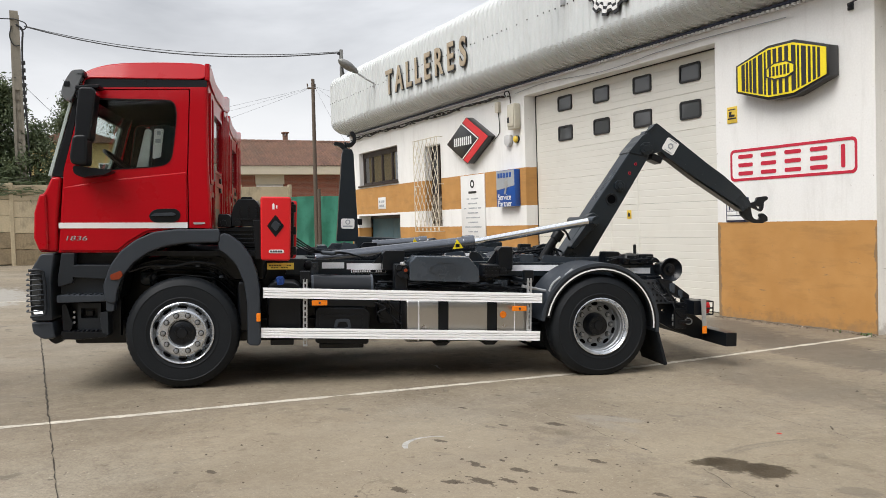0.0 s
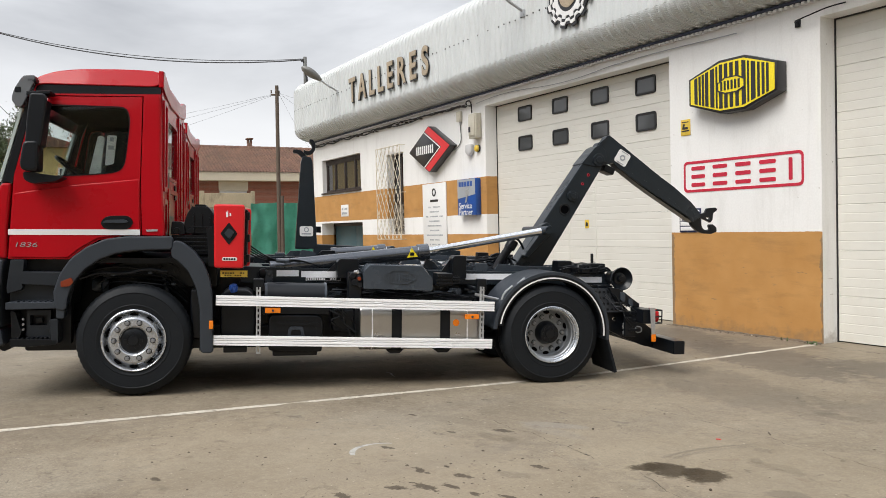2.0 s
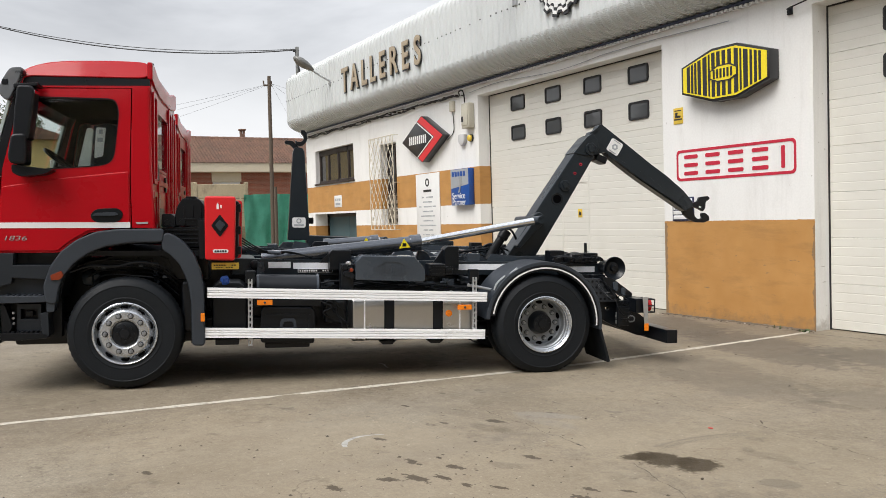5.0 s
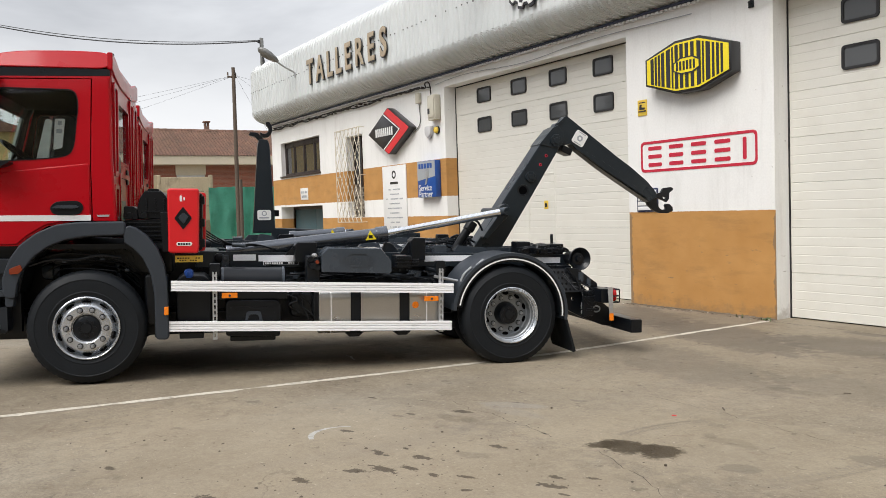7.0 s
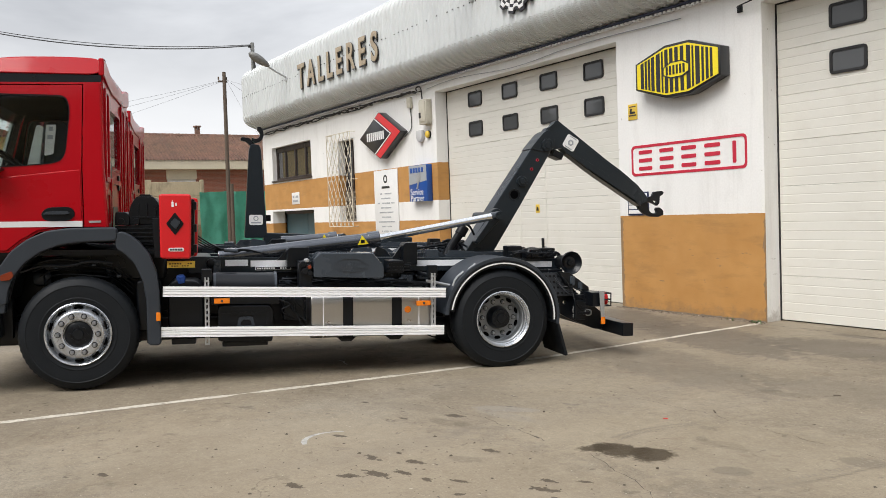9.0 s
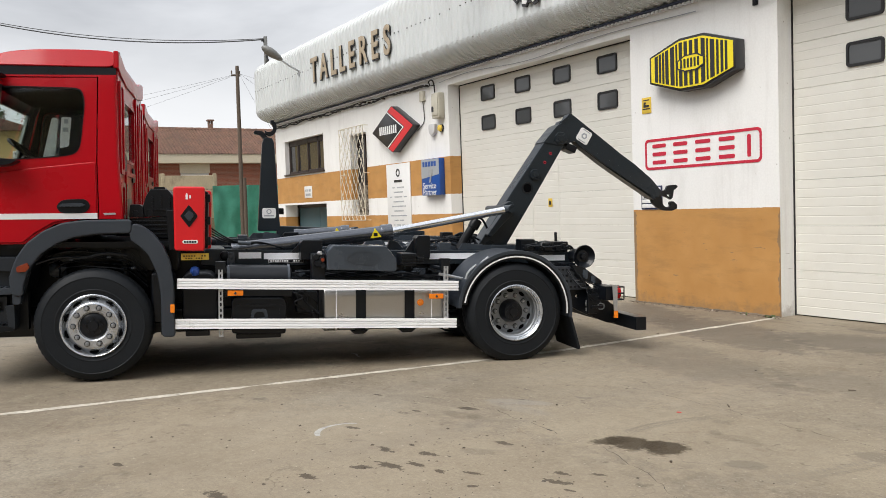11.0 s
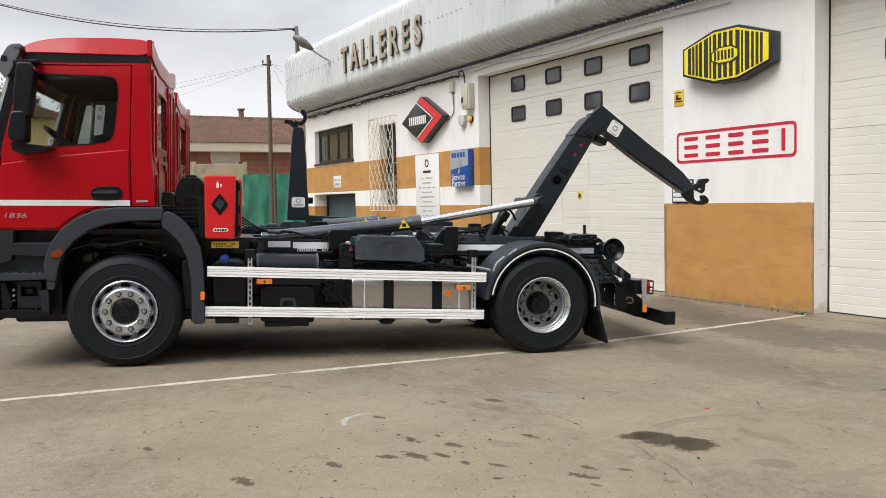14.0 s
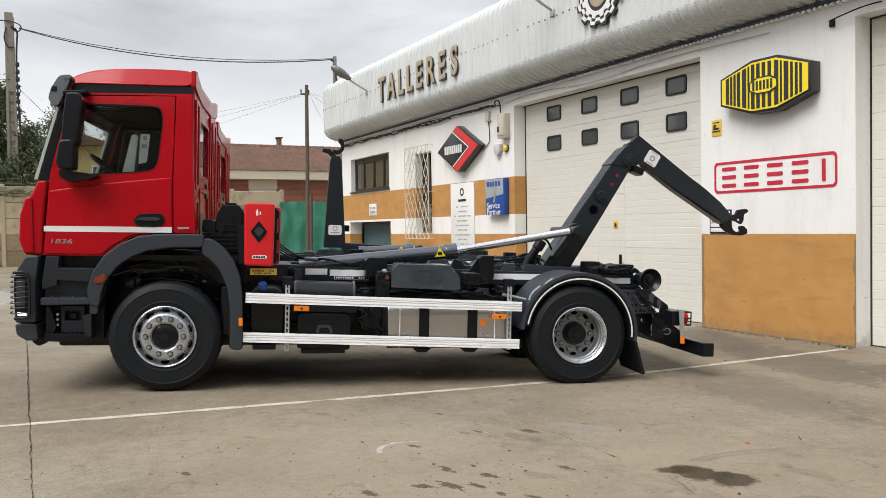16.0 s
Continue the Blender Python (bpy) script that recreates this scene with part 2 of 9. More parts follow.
CHASSIS = material("chassis_black", (0.004, 0.0055, 0.008), 0.32, 0.0, 0.25, 45, 3, 0.04, 0.1, (0.016, 0.017, 0.018), 0.2, spec=0.32)
PLASTIC = material("grey_plastic", (0.026, 0.0325, 0.042), 0.46, 0.0, 0.1, 120, 2, 0.06, spec=0.45)
PLASTIC_DARK = material("dark_bumper_plastic", (0.0115, 0.015, 0.02), 0.44, 0.0, 0.12, 120, 2, 0.06, spec=0.4)
BLACK = material("black_plastic", (0.0034, 0.0046, 0.0066), 0.36, 0.0, 0.15, 90, 3, 0.05, spec=0.32)
RUBBER = material("tyre_rubber", (0.0062, 0.0082, 0.0108), 0.58, 0.0, 0.15, 60, 5, 0.08, 0.0, (0.015, 0.0165, 0.018), 0.25, spec=0.27)
ALU = material("brushed_aluminium", (0.95, 0.955, 0.965), 0.3, 0.0, 0.02, 70, 3, 0.01)
STEEL = material("polished_steel", (0.57, 0.56, 0.55), 0.3, 1.0, 0.06, 80, 2.5, 0.02)
CHROME = material("chromed_rod", (0.85, 0.86, 0.87), 0.12, 1.0, 0.03, 60, 3)
RIM = material("silver_rim", (0.53, 0.555, 0.59), 0.27, 0.75, 0.06, 60, 3, 0.01, 0.0, (0.25, 0.25, 0.25), 0.15)
MARKER = material("dark_amber_lens", (0.2, 0.03, 0.009), 0.25, 0, 0.08, 60, 5)
# rim silver greyed to paint the shade deep in rear wheels; also the shackle
SHADE_GREY = material("grey_wheel_disc", (0.27, 0.285, 0.3), 0.42, 0.5, 0.1, 60, 4, 0.02)
PLATE = material("dark_grey_plate", (0.034, 0.039, 0.047), 0.45, 0.0, 0.15, 50, 4, 0.05)
NUT = material("wheel_nut_steel", (0.36, 0.37, 0.39), 0.35, 0.7, 0.15, 60, 4, 0.05)
GALV = material("galvanised_steel", (0.5, 0.51, 0.52), 0.45, 0.7, 0.12, 50, 8, 0.03)
WHITE_MARK = material("white_marking", (0.75, 0.75, 0.74), 0.45, 0.0, 0.05, 60, 5)
GREY_MARK = material("grey_reflector_tape", (0.86, 0.87, 0.9), 0.4, 0.0, 0.1, 60, 5)
ORANGE_LENS = material("orange_lens", (0.85, 0.22, 0.01), 0.25, 0.0, 0.08, 60, 5)
RED_LENS = material("red_lens", (0.5, 0.01, 0.012), 0.2, 0.0, 0.08, 60, 5)
WHITE_LENS = material("clear_lens", (0.75, 0.76, 0.78), 0.12, 0.3, 0.08, 60, 5)
YELLOW = material("yellow_sign", (0.85, 0.68, 0.015), 0.4, 0.0, 0.06, 40, 2, 0.0, 0.2)
RUN_LIGHT = material("running_light", (0.9, 0.9, 0.9), 0.2, 0, 0.02, 40, 3)
RUN_LIGHT.node_tree.nodes["Principled BSDF"].inputs["Emission Color"].default_value = (1, 0.98, 0.95, 1)
RUN_LIGHT.node_tree.nodes["Principled BSDF"].inputs["Emission Strength"].default_value = 1.2
BLUE_CAP = material("blue_cap", (0.02, 0.07, 0.3), 0.4, 0.0, 0.08, 60, 5)
SEAT = material("seat_cloth", (0.02, 0.022, 0.026), 0.85, 0.0, 0.2, 90, 4, 0.2)
COVER = material("clear_seat_cover", (0.72, 0.78, 0.75), 0.2, 0.0, 0.2, 20, 4, 0.2)
# near-black without gloss, paints the shade inside wheel vents and arm ports
HOLE_SHADE = material("dark_recess", (0.003, 0.003, 0.0035), 0.9, 0.0, 0.1, 60, 3, 0.0, spec=0.0)
GLASS_EDGE = material("pale_glass_edge", (0.42, 0.48, 0.46), 0.12, 0.0, 0.1, 30, 3)
# near-black instead of lining grey: the cab's inner shade is in this colour
CABIN_SHADE = material("cabin_lining", (0.0035, 0.004, 0.0045), 0.8, 0.0, 0.15, 60, 3, 0.05, spec=0.0)
GLASS = glass("window_glass", (0.88, 0.93, 0.91), 0.0, 1.0, 1.3)
RIBBON_GLASS = glass("ribbon_window_glass", (0.05, 0.052, 0.054), 0.0, 0.3, 2.0)
DOOR_GLASS = glass("door_window_glass", (0.11, 0.115, 0.12), 0.03, 0.25, 1.5)
DARK_GLASS = glass("dark_window_glass", (0.08, 0.085, 0.09), 0.03, 0.3, 1.33)
SMOKE = glass("smoked_visor", (0.18, 0.19, 0.2), 0.08, 0.35)
BOX_RED = material("red_box_plastic", (0.6, 0.008, 0.012), 0.4, 0.0, 0.06, 70, 3, 0.04)

# ---- the yard ----
def ground_height(x, y):
    """The yard falls gently towards the workshop and lies level in front of it."""
    s = -y - 4.15
    soft = 0.3 * math.log1p(math.exp(max(-30.0, min(30.0, s / 0.3)))) if s < 9 else s
    z = 0.0308 * min(soft, 9.0 + 0.2 * max(0.0, soft - 9.0))
    t = min(1.0, max(0.0, (-y - 2.0) / 6.0))
    return z + 0.018 * max(0.0, min(22.0, -x - 15.0)) * (0.35 + 0.65 * t)


BROWN_OIL, GREY_OIL_SHADE, GRIME, PALE = (0.046, 0.034, 0.02), (0.055, 0.042, 0.03), (0.13, 0.111, 0.089), (0.27, 0.265, 0.26)
# oil spills, painted lorry shade: x, y, half length, half width, turn, strength
SPILLS_SHADE = [(*v, BROWN_OIL) for v in ((-4.04, -5.84, 0.25, 0.16, 15, 0.9), (-3.86, -5.75, 0.17, 0.18, 30, 0.9), (-4.17, -5.92, 0.15, 0.1, 70, 0.85))]
# the last, long one paints the lorry's shade on the concrete below it
SPILLS_SHADE += [(*v, GREY_OIL_SHADE) for v in ((-5.33, -6.35, 0.18, 0.09, 20, 0.4), (-4.49, -3.49, 0.28, 0.1, 10, 0.4), (-3.76, -5.19, 0.2, 0.1, 15, 0.28), (-9.0, -6.4, 1.6, 0.8, 70, 0.4))]
# dirt, dust and damp patches
PATCHES = [(*v, GRIME) for v in ((-6.9, -1.5, 1.6, 0.6, -20, 0.7), (-5.1, -1.1, 1.6, 0.55, 5, 0.7), (-2.5, -1.3, 1.6, 0.6, 0, 0.7), (-8.9, -0.9, 1.3, 0.5, -25, 0.65), (-6.2, -3.2, 1.8, 0.55, -15, 0.4), (-3.6, -2.9, 1.6, 0.5, 10, 0.35), (-5.8, -0.3, 0.35, 0.1, 0, 0.7), (-3.33, -5.61, 0.14, 0.1, 55, 0.8), (-3.0, -4.8, 0.16, 0.12, 40, 0.7), (-6.0, -6.35, 0.5, 0.12, 25, 0.3))]
PATCHES += [(*v, PALE) for v in ((-5.45, -5.72, 0.3, 0.1, 40, 0.5), (-5.25, -5.86, 0.34, 0.1, 12, 0.3))] + [(-20.5, -11.0, 2.8, 1.3, 0, 0.6, (0.42, 0.41, 0.38)), (-4.6, -7.6, 2.6, 1.3, 20, 0.3, (0.35, 0.29, 0.205)), (-3.6, -5.2, 2.0, 0.8, 25, 0.25, (0.34, 0.285, 0.2))]
# single drips: x, y, half length, turn
DRIPS = [(x, y, r, r * 0.42, turn, 0.88, GREY_OIL_SHADE) for x, y, r, turn in ((-5.5, -6.2, 0.1, 20), (-4.52, -6.55, 0.07, 20), (-4.48, -7.42, 0.1, 15), (-4.54, -7.58, 0.09, 40), (-4.8, -7.28, 0.08, 5), (-4.57, -7.1, 0.08, 25), (-4.41, -7.27, 0.07, 10), (-4.21, -7.22, 0.05, 0), (-4.09, -7.08, 0.055, 30), (-3.88, -7.2, 0.04, 60), (-3.8, -6.65, 0.06, 30), (-3.68, -6.76, 0.08, 25), (-3.53, -6.8, 0.035, 30), (-3.66, -6.48, 0.05, 40), (-5.43, -7.22, 0.06, 20), (-5.65, -6.58, 0.05, 20), (-4.54, -7.92, 0.08, 20), (-4.81, -7.08, 0.04, 0), (-6.34, -6.56, 0.05, 20), (-4.5, -8.46, 0.1, 20), (-5.39, -8.81, 0.05, 10))]
STAINS_SHADE = PATCHES + SPILLS_SHADE + DRIPS


def concrete_floor():
    mt = bpy.data.materials.new("yard_concrete")
    mt.use_nodes = True
    n, l = mt.node_tree.nodes, mt.node_tree.links
    b = n["Principled BSDF"]
    tc = n.new("ShaderNodeTexCoord")

    def noise_node(scale, detail, rough, distort=0.0, vec=None):
        t = n.new("ShaderNodeTexNoise")
        t.inputs["Scale"].default_value, t.inputs["Detail"].default_value = scale, detail
        t.inputs["Roughness"].default_value, t.inputs["Distortion"].default_value = rough, distort
        l.new(vec or tc.outputs["Object"], t.inputs["Vector"])
        return t.outputs["Fac"]

    def span(src, a, b_, lo, hi):
        r = n.new("ShaderNodeMapRange")
        for k, v in (("From Min", a), ("From Max", b_), ("To Min", lo), ("To Max", hi)):
            r.inputs[k].default_value = v
        l.new(src, r.inputs["Value"])
        return r.outputs["Result"]

    def blend(fac, a, c):
        m = n.new("ShaderNodeMix")
        m.data_type = "RGBA"
        l.new(fac, m.inputs[0])
        l.new(a, m.inputs[6])
        m.inputs[7].default_value = (*c, 1)
        return m.outputs[2]

    base = n.new("ShaderNodeValToRGB")
    base.color_ramp.elements[0].position, base.color_ramp.elements[0].color = 0.3, (0.182, 0.15, 0.107, 1)
    base.color_ramp.elements[1].position, base.color_ramp.elements[1].color = 0.72, (0.34, 0.288, 0.21, 1)
    l.new(noise_node(0.55, 8, 0.62, 0.3), base.inputs["Fac"])
    out = base.outputs["Color"]
    # pale worn patches, brown dust, dark drips and specks
    out = blend(span(noise_node(0.23, 6, 0.6, 0.4), 0.5, 0.66, 0, 0.7), out, (0.37, 0.33, 0.258))
    out = blend(span(noise_node(1.1, 9, 0.7, 0.6), 0.54, 0.7, 0, 0.42), out, (0.2, 0.16, 0.12))
    out = blend(span(noise_node(2.6, 5, 0.55, 0.2), 0.655, 0.69, 0, 0.55), out, (0.07, 0.06, 0.05))
    out = blend(span(noise_node(7.5, 4, 0.55, 0.4), 0.672, 0.7, 0, 0.75), out, (0.055, 0.046, 0.038))
    out = blend(span(noise_node(17.0, 3, 0.5, 0.3), 0.715, 0.745, 0, 0.8), out, (0.05, 0.042, 0.035))
    out = blend(span(noise_node(3.4, 6, 0.6, 0.8), 0.63, 0.7, 0, 0.5), out, (0.15, 0.1, 0.066))
    out = blend(span(noise_node(60, 4, 0.6), 0.35, 0.62, 0.5, 0), out, (0.14, 0.116, 0.09))
    out = blend(span(noise_node(9.0, 10, 0.75, 0.3), 0.47, 0.68, 0.0, 0.42), out, (0.15, 0.121, 0.09))
    out = blend(span(noise_node(22.0, 8, 0.8), 0.5, 0.68, 0.0, 0.4), out, (0.4, 0.35, 0.265))
    out = blend(span(noise_node(4.2, 8, 0.72, 0.5), 0.5, 0.66, 0.0, 0.3), out, (0.35, 0.305, 0.23))
    out = blend(span(noise_node(150.0, 3, 0.6), 0.62, 0.7, 0.0, 0.4), out, (0.1, 0.082, 0.06))
    out = blend(span(noise_node(38.0, 2, 0.5), 0.72, 0.74, 0.0, 0.7), out, (0.5, 0.46, 0.38))
    # polished tracks along the way that lorries take
    mp = n.new("ShaderNodeMapping")
    mp.inputs["Scale"].default_value = (1.4, 0.16, 1)
    mp.inputs["Rotation"].default_value = (0, 0, radians(-20))
    l.new(tc.outputs["Object"], mp.inputs["Vector"])
    out = blend(span(noise_node(1.0, 6, 0.6, 0.2, mp.outputs["Vector"]), 0.5, 0.72, 0, 0.4), out, (0.17, 0.15, 0.128))
    # oil drips and painted shade, each an uneven ellipse with soft edges
    edge = n.new("ShaderNodeTexNoise")
    edge.inputs["Scale"].default_value, edge.inputs["Detail"].default_value, edge.inputs["Roughness"].default_value = 6.5, 8.0, 0.68
    l.new(tc.outputs["Object"], edge.inputs["Vector"])
    ragged = n.new("ShaderNodeTexNoise")
    ragged.inputs["Scale"].default_value, ragged.inputs["Detail"].default_value, ragged.inputs["Roughness"].default_value = 26.0, 6.0, 0.62
    l.new(tc.outputs["Object"], ragged.inputs["Vector"])
    for sx, sy, rx, ry, turn, dark, tone in STAINS_SHADE:
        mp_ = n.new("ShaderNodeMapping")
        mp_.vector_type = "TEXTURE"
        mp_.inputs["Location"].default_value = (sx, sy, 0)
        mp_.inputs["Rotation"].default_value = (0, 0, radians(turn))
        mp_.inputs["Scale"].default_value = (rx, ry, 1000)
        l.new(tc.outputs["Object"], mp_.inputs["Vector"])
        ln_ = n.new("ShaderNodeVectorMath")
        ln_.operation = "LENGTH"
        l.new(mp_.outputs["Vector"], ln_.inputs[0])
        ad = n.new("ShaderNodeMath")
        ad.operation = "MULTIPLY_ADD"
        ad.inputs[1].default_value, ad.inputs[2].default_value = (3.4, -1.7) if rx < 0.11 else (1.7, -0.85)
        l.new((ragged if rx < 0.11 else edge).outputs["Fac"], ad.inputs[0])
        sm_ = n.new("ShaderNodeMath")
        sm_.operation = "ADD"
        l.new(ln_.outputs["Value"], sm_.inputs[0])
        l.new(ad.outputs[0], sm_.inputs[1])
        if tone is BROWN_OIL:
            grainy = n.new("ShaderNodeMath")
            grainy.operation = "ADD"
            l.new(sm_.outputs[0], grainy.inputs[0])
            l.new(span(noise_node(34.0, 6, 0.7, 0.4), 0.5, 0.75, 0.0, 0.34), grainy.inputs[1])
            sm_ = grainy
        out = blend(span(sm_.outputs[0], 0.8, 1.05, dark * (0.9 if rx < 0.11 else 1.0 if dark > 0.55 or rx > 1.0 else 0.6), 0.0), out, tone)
    # hairline cracks
    vo = n.new("ShaderNodeTexVoronoi")
    vo.feature = "DISTANCE_TO_EDGE"
    vo.inputs["Scale"].default_value = 0.32
    wob = n.new("ShaderNodeVectorMath")
    wob.operation = "ADD"
    wn_ = n.new("ShaderNodeTexNoise")
    wn_.inputs["Scale"].default_value, wn_.inputs["Detail"].default_value = 1.3, 7
    sc = n.new("ShaderNodeVectorMath")
    sc.operation = "SCALE"
    sc.inputs["Scale"].default_value = 1.1
    l.new(tc.outputs["Object"], wn_.inputs["Vector"])
    l.new(wn_.outputs["Color"], sc.inputs[0])
    l.new(tc.outputs["Object"], wob.inputs[0])
    l.new(sc.outputs["Vector"], wob.inputs[1])
    l.new(wob.outputs["Vector"], vo.inputs["Vector"])
    gate = span(noise_node(0.35, 3, 0.5), 0.5, 0.6, 0, 0.5)
    crack = span(vo.outputs["Distance"], 0.0, 0.0028, 1.0, 0.0)
    both = n.new("ShaderNodeMath")
    both.operation = "MULTIPLY"
    l.new(gate, both.inputs[0])
    l.new(crack, both.inputs[1])
    out = blend(both.outputs[0], out, (0.09, 0.075, 0.06))
    b.inputs["Specular IOR Level"].default_value = 0.14
    l.new(out, b.inputs["Base Color"])
    l.new(span(noise_node(0.8, 6, 0.6), 0.3, 0.7, 0.5, 0.85), b.inputs["Roughness"])
    bp = n.new("ShaderNodeBump")
    bp.inputs["Strength"].default_value, bp.inputs["Distance"].default_value = 0.45, 0.009
    l.new(noise_node(45, 8, 0.7), bp.inputs["Height"])
    l.new(bp.outputs["Normal"], b.inputs["Normal"])
    return mt


CONCRETE = concrete_floor()


def spread(a, b, near0, near1, fine, grow=1.25):
    """Steps from a to b: fine between near0 and near1, wider outside."""
    out = list(np.arange(near0, near1 + 1e-6, fine))
    step, p = fine, near0
    while p > a:
        step *= grow
        p = max(a, p - step)
        out.insert(0, p)
    step, p = fine, out[-1]
    while p < b:
        step *= grow
        p = min(b, p + step)
        out.append(p)
    return out


def sheet(name, xs, ys, lift, mat, keep=None):
    bm = bmesh.new()
    grid = [[bm.verts.new((x, y, ground_height(x, y) + lift)) for y in ys] for x in xs]
    for i in range(len(xs) - 1):
        for j in range(len(ys) - 1):
            bm.faces.new((grid[i][j], grid[i + 1][j], grid[i + 1][j + 1], grid[i][j + 1]))
    return part(name, bm, mat, smooth=60)


ground = sheet("ground", spread(-900, 900, -34, 6, 1.0), spread(-900, 900, -14, 3, 0.25), 0.0, CONCRETE)
tagged(ground, "worn stained grey-brown concrete yard", "ground", kind="structure")

LINE = material("worn_white_line", (0.54, 0.5, 0.42), 0.8, 0.0, 0.35, 55, 9, 0.25, 0, (0.25, 0.215, 0.165), 1.0)
CHALK = material("chalk_mark", (0.4, 0.39, 0.36), 0.9, 0.0, 0.3, 20, 8, 0.1, 0, (0.27, 0.24, 0.2), 0.9)
TAR = material("joint_filler", (0.036, 0.029, 0.021), 0.9, 0.0, 0.5, 30, 6, 0.4, 0, (0.17, 0.142, 0.105), 0.5)


def strip_on_ground(name, pts, widths, lift, mat, label, category):
    bm = bmesh.new()
    prev = None
    for i, ((x, y), w) in enumerate(zip(pts, widths)):
        a, b = pts[max(0, i - 1)], pts[min(len(pts) - 1, i + 1)]
        d = Vector((b[0] - a[0], b[1] - a[1])).normalized()
        nrm = Vector((-d.y, d.x)) * w / 2
        pair = [bm.verts.new((x + s * nrm.x, y + s * nrm.y, ground_height(x + s * nrm.x, y + s * nrm.y) + lift)) for s in (-1, 1)]
        if prev:
            bm.faces.new((prev[0], pair[0], pair[1], prev[1]))
        prev = pair
    ob = part(name, bm, mat)
    return tagged(ob, label, category, kind="structure")


rng = random.Random(4)
ys = [-13.0 + 0.12 * i for i in range(108)]
strip_on_ground("white_line", [(-7.29 + 0.006 * rng.uniform(-1, 1), y) for y in ys], [(0.08 + 0.024 * rng.uniform(-1, 1)) * (0.25 if i in (47, 48) else 0.6 if i in (30, 61, 62) else 1.0) for i, _ in enumerate(ys)], 0.0025, LINE, "worn white painted line across the yard", "line")
xs = [-14.5 + 0.1 * i for i in range(150)]
strip_on_ground("joint", [(x, -9.675 + 0.007 * rng.uniform(-1, 1)) for x in xs], [(0.013 if x < -7.3 else 0.008) * rng.uniform(0.2, 1.4) for x in xs], 0.004, TAR, "dark crumbling joint between concrete slabs", "joint")
arc = [(-5.30 + 0.27 * math.cos(radians(a)), -7.27 + 0.25 * math.sin(radians(a))) for a in range(148, 266, 7)]
strip_on_ground("chalk_arc", arc, [0.018 + 0.03 * (i / (len(arc) - 1)) * (1 if i < len(arc) - 2 else 0.5) for i in range(len(arc))], 0.002, CHALK, "pale curved scuff on the concrete", "mark")


strip_on_ground("white_line", [(-19.17 + 0.006 * rng.uniform(-1, 1), -14.0 + 0.2 * i) for i in range(22)], [0.09 + 0.02 * rng.uniform(-1, 1) for _ in range(22)], 0.0025, LINE, "worn white painted line beyond the lorry", "line")
# grit and crumbs on the concrete
GRIT = material("grit", (0.1, 0.08, 0.06), 0.9, 0, 0.5, 30, 3, 0.2)
bm = bmesh.new()
rg = random.Random(12)
for _ in range(620):
    x, y = rg.uniform(-9.5, -2.2), rg.uniform(-9.6, -0.4)
    if rg.random() < 0.3:
        x, y = rg.gauss(-4.4, 0.7), rg.gauss(-7.2, 0.6)
    s_ = rg.uniform(0.003, 0.008) if rg.random() < 0.85 else rg.uniform(0.009, 0.017)
    z = ground_height(x, y) + 0.001
    a = rg.uniform(0, 3.1)
    p = [bm.verts.new((x + s_ * math.cos(a + t) * rg.uniform(0.6, 1.3), y + s_ * math.sin(a + t) * rg.uniform(0.6, 1.3), z)) for t in (0, 1.6, 3.1, 4.7)]
    q = bm.verts.new((x, y, z + s_ * rg.uniform(0.3, 0.7)))
    for k in range(4):
        bm.faces.new((p[k], p[(k + 1) % 4], q))
tagged(part("grit", bm, GRIT), "dark grit scattered over the concrete", "grit", kind="stuff")

